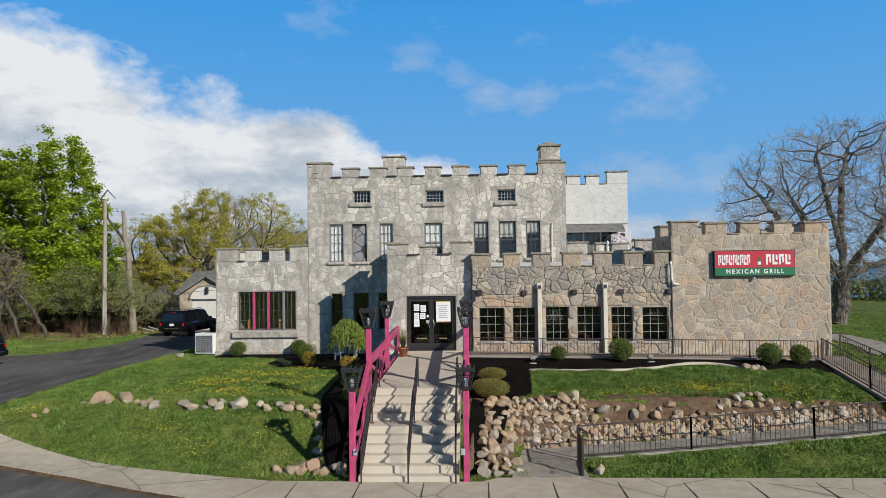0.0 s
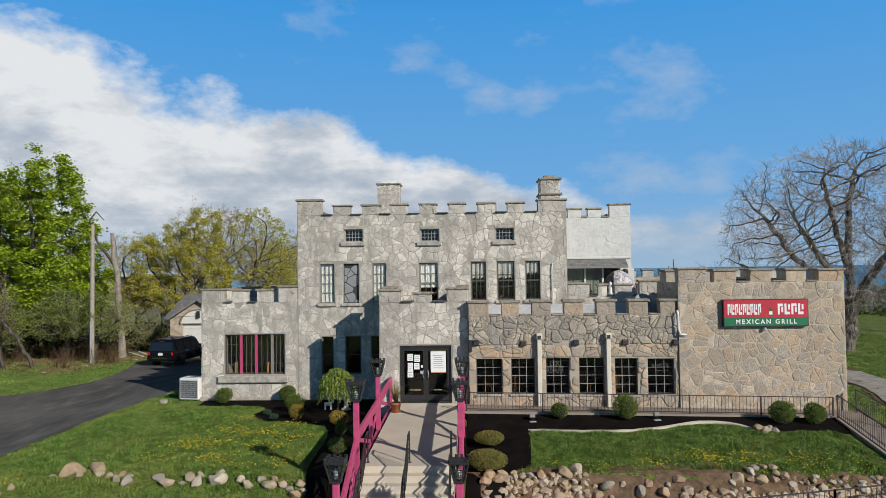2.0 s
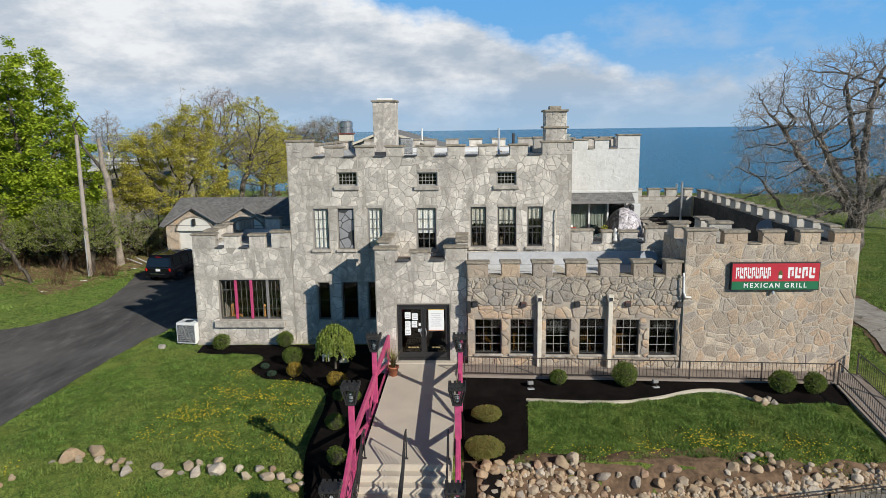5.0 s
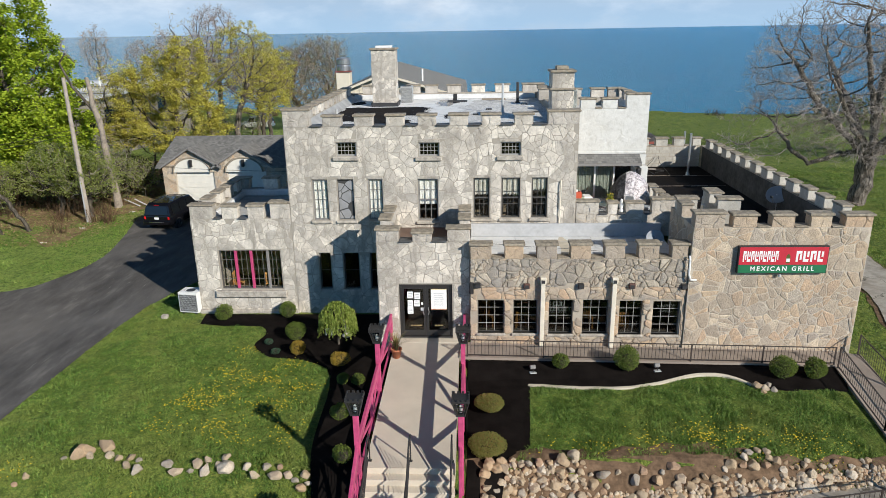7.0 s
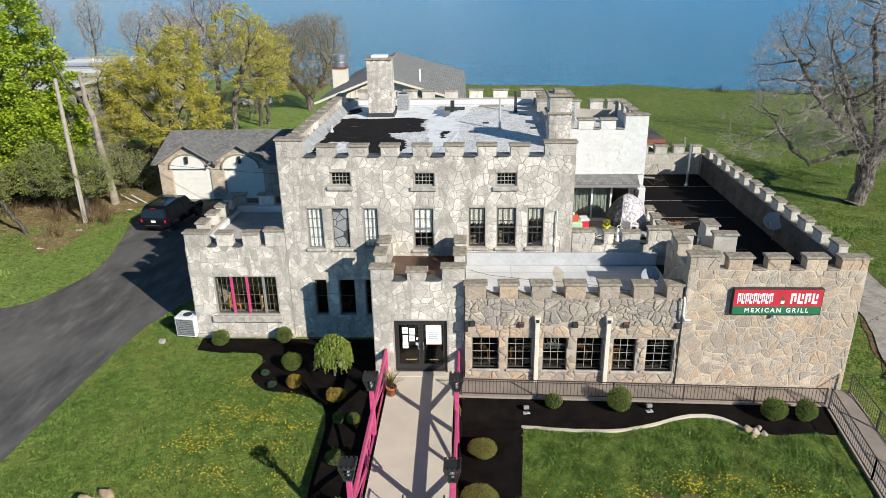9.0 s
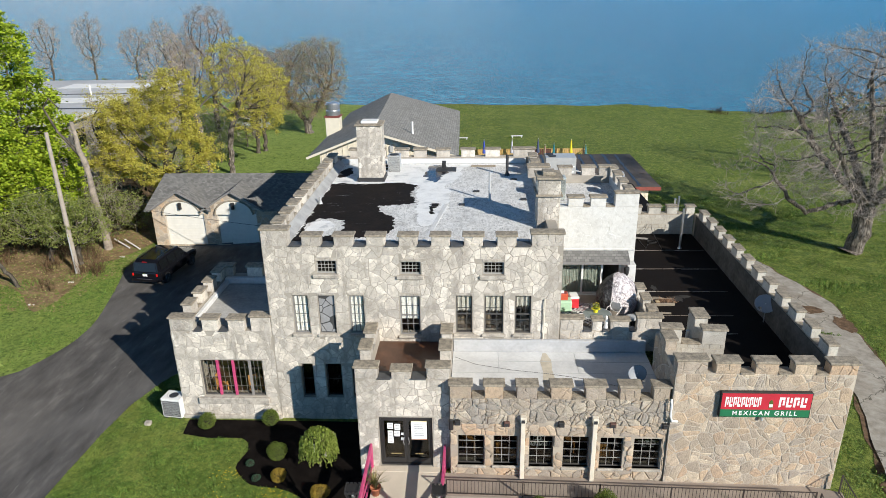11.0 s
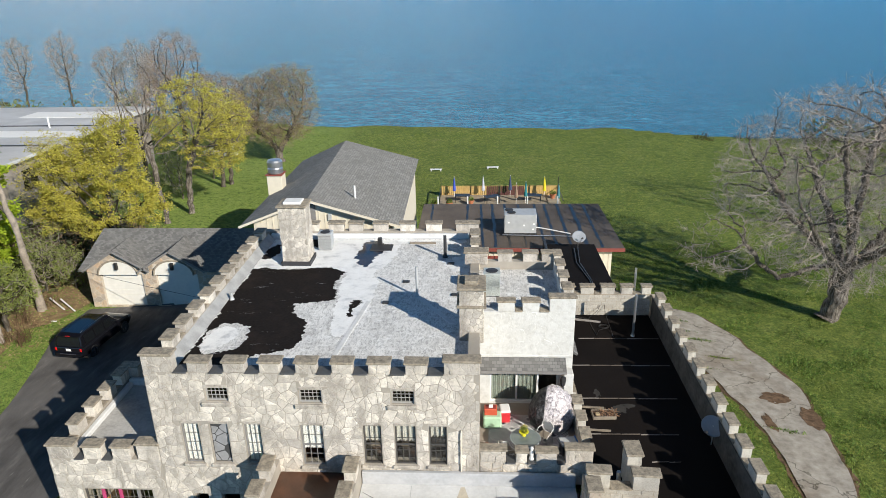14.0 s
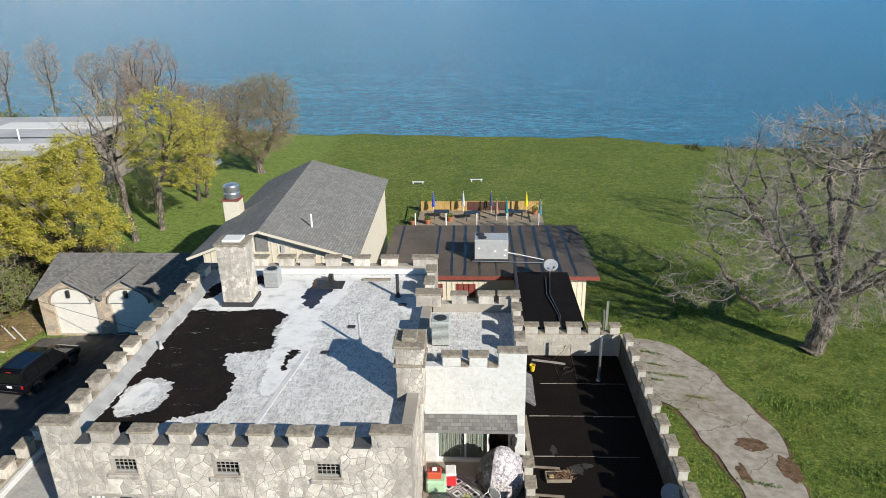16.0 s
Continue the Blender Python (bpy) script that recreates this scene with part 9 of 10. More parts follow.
# ---- trees and grass ----
def twig(g, p, d, ln, r0, rng, bend=0.35):
    """A thin crooked shoot of two pieces."""
    q1 = p + d * ln * 0.5
    d2 = (d + Vector((rng.gauss(0, bend), rng.gauss(0, bend), rng.gauss(0, bend) + 0.12))).normalized()
    q2 = q1 + d2 * ln * 0.5
    g.tube([p, q1, q2], [r0, r0 * 0.75, r0 * 0.35], 3, caps=False)
    return q1, q2, d2


def grow(seed, trunk, limbs, lobes, n, step, reach, kill, low=0.0, jitter=0.16):
    """Branches that spread into a crown made of lobes (x, y, z, rx, ry, rz): nodes and their parents."""
    rs = np.random.RandomState(seed)
    vol = np.array([l[3] * l[4] * l[5] for l in lobes])
    pick = rs.choice(len(lobes), n, p=vol / vol.sum())
    u = rs.normal(size=(n, 3))
    u /= np.linalg.norm(u, axis=1)[:, None]
    u *= (rs.uniform(0.12, 1.0, n) ** (1 / 2.6))[:, None]
    L = np.array(lobes)
    A = L[pick, :3] + u * L[pick, 3:]
    A = A[A[:, 2] > low]
    nodes, par = [np.array(trunk[0], float)], [-1]

    def lay(line, at):
        for p, q in zip(line, line[1:]):
            p, q = np.array(p, float), np.array(q, float)
            k = max(1, int(round(np.linalg.norm(q - p) / step)))
            for i in range(1, k + 1):
                nodes.append(p + (q - p) * i / k + rs.normal(0, 0.07 * step / 0.4, 3) * (i < k))
                par.append(at)
                at = len(nodes) - 1

    lay(trunk, 0)
    for line in limbs:
        d = np.linalg.norm(np.array(nodes) - np.array(line[0]), axis=1)
        at = int(d.argmin())
        lay([tuple(nodes[at])] + list(line[1:]), at)
    N = np.array(nodes)
    d = np.linalg.norm(A[:, None, :] - N[None], axis=2)
    near, dist = d.argmin(1), d.min(1)
    kids = {}
    for _ in range(140):
        live = dist < reach
        if not live.any():
            break
        way = A - N[near]
        way /= np.maximum(np.linalg.norm(way, axis=1), 1e-6)[:, None]
        tot = np.zeros_like(N)
        np.add.at(tot, near[live], way[live])
        fresh = []
        for i in np.unique(near[live]):
            if kids.get(i, 0) >= 4:
                dist[near == i] = 1e9
                continue
            v = tot[i] / max(1e-6, np.linalg.norm(tot[i])) + rs.normal(0, jitter, 3)
            fresh.append(N[i] + v / np.linalg.norm(v) * step)
            par.append(int(i))
            kids[i] = kids.get(i, 0) + 1
        if not fresh:
            break
        F = np.array(fresh)
        base = len(N)
        N = np.vstack([N, F])
        d = np.linalg.norm(A[:, None, :] - F[None], axis=2)
        m, md = d.argmin(1), d.min(1)
        better = md < dist
        near[better], dist[better] = base + m[better], md[better]
        keep = (dist > kill) & (dist < 1e8)
        A, near, dist = A[keep], near[keep], dist[keep]
        if not len(A):
            break
    return N, par


def leafy(g, tips, n, size, spread, r, droop=0.2, clump=5):
    """Leaves in small sprays round the ends of twigs."""
    for _ in range(n // clump):
        t = r.choice(tips)
        c = t + Vector((r.gauss(0, spread), r.gauss(0, spread), r.gauss(0, spread * 0.6)))
        for _ in range(clump):
            p = c + Vector((r.gauss(0, size * 1.2), r.gauss(0, size * 1.2), r.gauss(0, size * 0.6)))
            a = Vector((r.gauss(0, 1), r.gauss(0, 1), r.gauss(0, 0.45) - droop)).normalized()
            b = a.cross(Vector((r.gauss(0, 0.5), r.gauss(0, 0.5), 1))).normalized()
            s = size * r.uniform(0.6, 1.35)
            o = len(g.v)
            g.v += [tuple(p - a * s * 0.6), tuple(p + b * s * 0.5), tuple(p + a * s * 0.6), tuple(p - b * s * 0.5)]
            g.f.append((o, o + 1, o + 2, o + 3))
            g.mi.append(0)
    return g


LEAF_MAPLE = leaf_mat("fresh_maple_leaves", [(0.32, 0.42, 0.03), (0.42, 0.52, 0.04), (0.20, 0.29, 0.02), (0.48, 0.55, 0.05), (0.36, 0.45, 0.035)], 0.35)
LEAF_YELLOW = leaf_mat("yellow_green_buds", [(0.56, 0.51, 0.08), (0.64, 0.58, 0.095), (0.44, 0.41, 0.075), (0.66, 0.60, 0.12), (0.50, 0.45, 0.09)], 0.35)
LEAF_PALE = leaf_mat("pale_spring_leaves", [(0.24, 0.30, 0.06), (0.31, 0.37, 0.09), (0.17, 0.21, 0.045), (0.35, 0.38, 0.12)], 0.4)
LEAF_BROWN = leaf_mat("brown_buds", [(0.27, 0.19, 0.11), (0.34, 0.25, 0.14), (0.22, 0.15, 0.09), (0.31, 0.26, 0.12)], 0.3)
LEAF_WILLOW = leaf_mat("willow_buds", [(0.34, 0.29, 0.13), (0.40, 0.35, 0.14), (0.38, 0.39, 0.10), (0.30, 0.24, 0.13)], 0.4)
LEAF_DRY = leaf_mat("dry_brown_stems", [(0.15, 0.095, 0.055), (0.22, 0.145, 0.08), (0.09, 0.055, 0.033), (0.13, 0.075, 0.04)], 0.2)
BARK_DARK = plain("dark_twig_bark", (0.22, 0.18, 0.155), 0.95, var=0.3, scale=2)
BARK_PALE = plain("pale_twig_bark", (0.38, 0.325, 0.285), 0.95, var=0.3, scale=2)
BARK_RED = plain("reddish_twig_bark", (0.33, 0.245, 0.20), 0.95, var=0.3, scale=2)
BARK_TWIG = plain("brown_twig_bark", (0.39, 0.33, 0.285), 0.9, var=0.35, scale=1.2, bump=0.3, grain=20)
BARK_OLD = Mat("ridged_grey_bark", 0.95, spec=0.15)
bo1 = BARK_OLD.noise(3.5, 7, 0.7, (3, 3, 0.5))
BARK_OLD.color(BARK_OLD.ramp(bo1, [(0.36, (0.035, 0.029, 0.023)), (0.5, (0.13, 0.11, 0.09)), (0.68, (0.32, 0.285, 0.245))]))
BARK_OLD.bump(bo1, 1.0, 0.06)
BARK_OLD = BARK_OLD.m


def tree(x, y, label, seed, lobes, trunk, rad, n=900, step=0.42, reach=3.2, kill=0.8, limbs=(), low=0.0, shoots=3, shoot=0.75, leaves=0, mat=None, size=0.12, spread=0.25, bark=None, twigs=None, group="", thin=0.013, flare=1.35, taper=2.35):
    """A tree whose limbs spread into its crown; shoots at the thin ends, then leaves."""
    N, par = grow(seed, trunk, limbs, lobes, n, step, reach, kill, low)
    rng = random.Random(seed)
    k, e = len(N), taper
    acc, child = [0.0] * k, [[] for _ in range(k)]
    for i in range(k - 1, 0, -1):
        child[par[i]].append(i)
        acc[i] = acc[i] or 1.0
        acc[par[i]] += acc[i]
    unit = (rad - thin) / (acc[0] ** (1 / e) - 1)
    R = [thin + unit * (max(a, 1.0) ** (1 / e) - 1) for a in acc]
    P = [Vector(p) for p in N]
    wood, fine, tips = Geo(), Geo(), []
    starts = [(0, -1)]
    while starts:
        i, frm = starts.pop()
        pts, rads = ([P[frm]], [min(R[frm], R[i] * 1.3)]) if frm >= 0 else ([], [])
        while True:
            pts.append(P[i])
            rads.append(R[i])
            if not child[i]:
                break
            main = max(child[i], key=lambda c: acc[c])
            starts += [(c, i) for c in child[i] if c != main]
            i = main
        if frm < 0:
            rads[0] *= flare
        if len(pts) > 1:
            big = rads[0] > 0.055
            (wood if big else fine).tube(pts, rads, 10 if rads[0] > 0.2 else 6 if big else 3, caps=False)
    for i in range(1, k):
        if acc[i] > 3:
            continue
        d0 = (P[i] - P[par[i]]).normalized()
        for _ in range(shoots if not child[i] else max(1, shoots - 1)):
            d = (d0 * 0.7 + Vector((rng.gauss(0, 0.55), rng.gauss(0, 0.55), rng.gauss(0, 0.5) + 0.1))).normalized()
            a, b, d2 = twig(fine, P[i], d, shoot * rng.uniform(0.5, 1.3), thin, rng)
            if not leaves or rng.random() < 0.5:
                twig(fine, a, (d2 + Vector((rng.gauss(0, 0.6), rng.gauss(0, 0.6), rng.gauss(0, 0.6)))).normalized(), shoot * rng.uniform(0.3, 0.7), thin * 0.75, rng)
            tips += [a, b]
    t = thing("tree", label, "tree", group, at=(x, y, bumpy(x, y) - 0.15))
    part("trunk", wood, bark or BARK, t)
    tagged(part("branchwork", fine, twigs or BARK_DARK, t), kind="stuff")
    if leaves:
        tagged(part("crown", leafy(Geo(), tips, leaves, size, spread, rng), mat, t), kind="stuff")
    return t


def up(h, lean=0.0, bend=0.0):
    return [(0, 0, 0), (lean * 0.35 + bend, 0.05, h * 0.4), (lean * 0.7, 0, h * 0.75), (lean, 0, h)]


# the big bare tree on the lawn
tree(29.75, 25.5, "large bare tree with wide crooked limbs on the lawn", 21,
     [(0.6, 0, 9.4, 9.6, 8.6, 6.6), (-8.2, -0.2, 5.2, 2.6, 2.2, 2.4), (3.5, 0.5, 11.5, 5.0, 4.5, 4.8), (7.5, 0, 6.4, 3.2, 3.0, 2.6)],
     [(-0.25, 0, 0), (-0.1, 0, 0.8), (0.1, 0, 2.0), (0.25, 0, 3.6)], 0.62, n=4600, step=0.36, reach=2.7, kill=0.66, low=3.4,
     limbs=[[(0.1, 0, 3.4), (-0.9, 0, 4.0), (-2.5, -0.2, 3.75), (-4.1, -0.3, 3.2), (-5.6, -0.3, 4.4), (-6.7, -0.2, 6.0)],
            [(0.1, 0, 3.6), (-0.9, 0.1, 4.6), (-2.8, 0.3, 6.4), (-4.0, 0.4, 7.8), (-5.6, 0.5, 10.2)],
            [(0.25, 0, 3.6), (0.1, -0.4, 5.4), (-0.5, -0.8, 7.0), (-1.2, -1.2, 9.0), (-2.0, -1.4, 12.2)],
            [(0.25, 0, 3.6), (0.55, 0.3, 6.0), (0.55, 0.5, 8.4), (0.8, 0.7, 11.2), (1.4, 0.8, 13.8)],
            [(0.25, 0, 3.6), (1.4, -0.2, 5.2), (2.6, -0.4, 7.0), (4.2, -0.6, 9.6), (5.2, -0.6, 12.0)],
            [(0.25, 0, 3.4), (1.8, 0.3, 4.3), (4.2, 0.5, 5.0), (6.6, 0.4, 6.4), (8.6, 0.2, 8.0)],
            [(0.2, 0, 3.5), (0.3, -1.6, 5.0), (0.8, -3.6, 7.0), (1.4, -5.6, 9.0)],
            [(0.2, 0, 3.5), (0.2, 1.8, 5.2), (0.0, 3.8, 7.4), (-0.6, 5.6, 9.8)],
            [(0.1, 0, 3.5), (-1.4, -1.6, 5.0), (-3.4, -3.4, 6.8), (-5.0, -4.4, 8.8)]],
     shoots=4, shoot=0.85, bark=BARK_OLD, twigs=BARK_TWIG, thin=0.0115, flare=1.5, taper=2.5)
tree(46.0, 39.0, "bare tree further along the lawn", 51, [(0, 0, 9.5, 6.5, 6, 6.0)], up(5.0, 0.3), 0.36, 900, 0.5, 4.0, 0.9, shoots=3, shoot=1.0, bark=BARK_OLD, twigs=BARK_PALE, group="lawn trees", thin=0.012)

# maples and brush on the west side
WEST = "trees along the drive"
tree(-36.6, 31.0, "large maple in fresh bright green leaf", 3, [(-0.5, 0, 10.5, 6.6, 6.0, 5.2), (1.5, 0, 15.2, 3.4, 3.4, 3.2), (3.6, -0.5, 9.0, 3.6, 4.0, 4.2), (-3.5, 0, 13.2, 4.0, 4.0, 3.4), (0.5, -2, 6.0, 5.6, 4.5, 3.2)],
     up(6.5, 1.2), 0.46, 950, 0.5, 4.4, 1.25, shoots=2, shoot=0.7, leaves=52000, mat=LEAF_MAPLE, size=0.2, spread=0.17, group=WEST)
tree(-44.5, 34.0, "maple in fresh bright green leaf", 4, [(0, 0, 9.5, 6.2, 6.0, 6.5), (3.5, 0, 11.0, 3.6, 3.6, 3.8)], up(5.5, -0.4), 0.4, 900, 0.55, 4.5, 1.0, shoots=2, shoot=0.8, leaves=26000, mat=LEAF_MAPLE, size=0.24, spread=0.25, group=WEST)
tree(-31.4, 28.4, "green maple beside the drive", 5, [(0, 0, 5.2, 3.4, 3.2, 3.4), (-2.5, 0.5, 4.4, 2.8, 2.8, 2.8)], up(3.0, 0.3), 0.22, 600, 0.42, 3.5, 0.8, shoots=2, shoot=0.6, leaves=22000, mat=LEAF_MAPLE, size=0.18, spread=0.2, group=WEST)
for i, (x, y, h) in enumerate(((-25.9, 22.6, 5.6), (-28.4, 23.2, 5.8), (-32.2, 21.0, 5.4))):
    tree(x, y, "small hawthorn with pale spring leaves", 6 + i, [(0, 0, h * 0.62, 2.3, 2.2, h * 0.33), (0.8 - 1.4 * (i % 2), 0, h * 0.52, 1.9, 1.8, h * 0.26)], up(h * 0.34, 0.25), 0.17, 520, 0.3, 2.6, 0.55, shoots=3, shoot=0.5, leaves=9500, mat=LEAF_PALE, size=0.085, spread=0.14, twigs=BARK_PALE, group=WEST, thin=0.007)
for i, (x, y, h, ln) in enumerate(((-30.5, 17.0, 6.0, 0.7), (-33.5, 18.5, 7.0, 1.0), (-37.0, 20.0, 8.0, 0.8), (-29.0, 17.6, 7.5, -2.2), (-27.6, 18.4, 6.4, -2.6), (-31.5, 18.4, 8.0, -2.0))):
    tree(x, y, "leafless tangled brush tree with reddish stems", 30 + i, [(ln * 1.2, 0, h * 0.72, 1.5, 1.5, h * 0.3)], up(h * 0.6, ln), 0.13, 240, 0.34, 3.2, 0.6, shoots=3, shoot=0.7, leaves=400, mat=LEAF_DRY, size=0.10, spread=0.2, twigs=BARK_RED, group="brush trees", thin=0.008)

# yellow-green trees behind the garage and down the lawn
EAST = "trees down the lawn"
tree(-24.6, 34.8, "maple with yellow-green spring flowers behind the garage", 8, [(1.4, 0, 8.6, 2.9, 3.0, 3.4), (-2.6, 0.3, 7.6, 2.4, 2.8, 3.0), (2.2, 0, 11.2, 2.0, 2.2, 1.8), (-0.6, 0.4, 10.2, 1.8, 2.2, 1.6), (3.4, -0.6, 5.8, 2.2, 2.6, 1.7), (0.2, -1.4, 4.6, 2.4, 2.4, 1.8), (-4.2, 0, 4.8, 2.2, 2.4, 1.6)],
     up(3.6, 0.4), 0.32, 1000, 0.42, 4.2, 0.9, shoots=3, shoot=0.6, leaves=60000, mat=LEAF_YELLOW, size=0.105, spread=0.16, group=EAST)
tree(-30.2, 38.0, "twiggy tree with thin yellow-green buds", 9, [(0, 0, 7.0, 3.0, 3.0, 4.4)], up(3.6, -0.3), 0.18, 600, 0.4, 3.2, 0.7, shoots=3, shoot=0.7, leaves=9000, mat=LEAF_YELLOW, size=0.09, spread=0.2, twigs=BARK_PALE, group=EAST)
tree(-25.1, 46.3, "leaning almost bare tree on the lawn", 11, [(-1.6, 0, 11.6, 4.4, 4.0, 3.8), (-4.0, 0, 9.0, 2.6, 2.6, 2.6), (2.4, 0, 9.6, 2.4, 2.4, 2.2)], [(0, 0, 0), (-0.3, 0, 3.0), (-0.5, 0.1, 6.2), (-1.0, 0, 8.6)], 0.27, 620, 0.45, 3.6, 0.95, shoots=2, shoot=0.8, leaves=600, mat=LEAF_YELLOW, size=0.10, spread=0.2, twigs=BARK_PALE, bark=BARK_OLD, group=EAST)
tree(-24.0, 49.6, "maple with bright yellow-green crown on the lawn", 12, [(1.6, 0, 11.0, 3.4, 3.2, 3.4), (4.4, 0, 9.4, 2.8, 2.8, 2.8), (3.2, 0.5, 6.4, 3.4, 3.2, 2.2), (-0.8, 0, 8.6, 2.2, 2.2, 2.4)],
     [(0, 0, 0), (0.1, 0, 3.0), (0.6, 0, 5.2), (1.6, 0, 7.6)], 0.3, 1100, 0.42, 3.4, 0.75, shoots=2, shoot=0.6, leaves=27000, mat=LEAF_YELLOW, size=0.105, spread=0.16, bark=BARK_OLD, group=EAST)
for x, y in ((-24.4, 60.2), (-23.8, 61.3)):
    tree(x, y, "slender tree with brown twigs and yellow buds", int(90 + x), [(0.6, 0, 8.0, 3.0, 3.0, 3.6)], up(4.6, 0.3), 0.24, 600, 0.42, 3.4, 0.75, shoots=3, shoot=0.7, leaves=5200, mat=LEAF_YELLOW, size=0.10, spread=0.25, twigs=BARK_RED, group=EAST)
tree(-28.0, 70.0, "brown budding tree on the lawn", 13, [(0.2, 0, 8.4, 4.2, 4.0, 4.4), (2.2, 0, 6.4, 3.4, 3.4, 3.0)], up(3.6, 0.3), 0.28, 1300, 0.42, 3.2, 0.7, shoots=6, shoot=0.75, leaves=12000, mat=LEAF_BROWN, size=0.10, spread=0.25, twigs=BARK_RED, group=EAST)
tree(-21.4, 73.4, "round willow with greenish brown twigs near the shore", 14, [(0.4, 0, 7.4, 5.8, 5.4, 5.2), (2.6, 0, 10.4, 3.6, 3.6, 3.0), (-2.6, 0, 8.6, 3.4, 3.4, 3.4)],
     [(0.4, 0, 0), (0.1, 0, 1.4), (-0.3, 0, 3.4)], 0.5, 2600, 0.42, 3.2, 0.68, limbs=[[(0.1, 0, 1.4), (1.6, 0, 3.6), (3.0, 0.2, 6.0)], [(0, 0, 1.8), (-1.8, 0.3, 4.2), (-3.0, 0.4, 6.4)]], shoots=6, shoot=0.8, leaves=42000, mat=LEAF_WILLOW, size=0.09, spread=0.3, twigs=BARK_RED, bark=BARK_OLD, group=EAST)
tree(-34.8, 75.0, "tall dark bare tree near the shore", 15, [(0.2, 0, 13.4, 3.8, 3.6, 4.4), (-2.2, 0, 9.6, 3.6, 3.4, 3.4), (2.2, 0, 9.0, 3.2, 3.2, 3.2)], up(7.0, 0.2), 0.34, 1500, 0.42, 3.4, 0.7, shoots=6, shoot=0.8, leaves=9000, mat=LEAF_BROWN, size=0.09, spread=0.3, twigs=BARK_RED, group=EAST)
tree(-31.5, 57.0, "bare grey tree beside the flat-roofed house", 17, [(0, 0, 9.0, 4.0, 3.8, 4.2)], up(4.6, -0.4), 0.24, 700, 0.45, 3.4, 0.8, shoots=3, shoot=0.85, leaves=800, mat=LEAF_BROWN, size=0.09, spread=0.3, twigs=BARK_PALE, group=EAST)
tree(-43.0, 80.0, "bare grey tree near the shore", 18, [(0, 0, 9.6, 4.2, 4.0, 4.6)], up(5.0, 0.4), 0.24, 800, 0.45, 3.4, 0.8, shoots=3, shoot=0.85, leaves=1500, mat=LEAF_BROWN, size=0.09, spread=0.3, twigs=BARK_PALE, group=EAST)
for i, (x, y, h) in enumerate(((-27.4, 29.6, 4.6), (-29.5, 33.0, 5.4), (-25.4, 30.2, 3.6), (-25.2, 40.5, 4.2), (-28.5, 43.5, 5.4), (-30.0, 50.0, 6.0), (-27.2, 55.0, 5.2), (-30.5, 62.0, 6.5), (-27.0, 64.0, 4.6), (-32.0, 46.5, 5.6))):
    tree(x, y, "leafless pale shrub tangled under the trees", 60 + i, [(0, 0, h * 0.55, h * 0.36, h * 0.36, h * 0.42)], [(0, 0, 0), (0.05, 0, h * 0.16)], 0.09, 420, 0.26, 2.4, 0.45, shoots=3, shoot=0.55, leaves=2600, mat=LEAF_PALE, size=0.08, spread=0.2, twigs=BARK_PALE, group="shrubs beside the garage", thin=0.007)
for i, (x, y, h) in enumerate(((-78.5, 108, 15.0), (-71, 110, 15.5), (-62, 109, 13), (-54, 104, 14.5), (-88, 109, 16), (-49, 100, 12.5))):
    tree(x, y, "thin bare tree on the far shore", 40 + i, [(0, 0, h * 0.72, 2.6 + 0.3 * (i % 3), 2.8, h * 0.28), (-0.8 + 0.5 * i % 2, 0, h * 0.5, 2.0, 2.0, h * 0.2)], up(h * 0.5, 0.5 - 0.3 * (i % 3)), 0.2, 700, 0.5, 3.6, 0.75, shoots=6, shoot=0.9, leaves=4000, mat=LEAF_BROWN, size=0.09, spread=0.4, twigs=BARK_PALE, group="far shore trees", thin=0.02)

# scrub: kinds of stuff
q = random.Random(123)
g = Geo()
for x0, y0, x1, y1, n, hh in ((-46, 14, -23, 24, 46, 1.3), (-45, 24, -23.5, 46, 70, 1.5), (-34, 92, -22, 97, 18, 1.2), (38, 83, 60, 86, 14, 1.0)):
    for _ in range(n):
        x, y = q.uniform(x0, x1), q.uniform(y0, y1)
        if x > -23.2 and y < 36:
            continue
        z = bumpy(x, y)
        for _ in range(26):
            a, t = q.uniform(0, 6.28), q.uniform(0.1, 0.6)
            d = Vector((math.cos(a) * t, math.sin(a) * t, 1)).normalized() * hh * q.uniform(0.5, 1.2)
            p0 = Vector((x + q.uniform(-0.5, 0.5), y + q.uniform(-0.5, 0.5), z - 0.05))
            g.tube([p0, p0 + d * 0.6, p0 + d + Vector((q.uniform(-0.2, 0.2), q.uniform(-0.2, 0.2), 0))], [0.018, 0.012, 0.005], 3, caps=False)
tagged(new("brush", g.mesh("brush", LEAF_DRY)), "tangle of dry brown brush stems", "brush", kind="stuff")
g = Geo()
for _ in range(260):
    x, y = q.uniform(55, 210), q.uniform(60, 84)
    leaf_cloud(g, [(x, y, ground_z(x, y) + 1.2, 2.6, 2.2, q.uniform(1.5, 3.2))], 110, 0.35, q)
for _ in range(160):
    x, y = q.uniform(-170, -50), q.uniform(78, 108)
    leaf_cloud(g, [(x, y, ground_z(x, y) + 1.6, 2.8, 2.2, q.uniform(2, 4.5))], 110, 0.35, q)
tagged(new("far_woods", g.mesh("far_woods", leaf_mat("far_scrub_leaves", [(0.14, 0.13, 0.06), (0.20, 0.17, 0.09), (0.12, 0.16, 0.04), (0.18, 0.20, 0.06)]))), "low woods and scrub along the shore", "woods", kind="stuff")

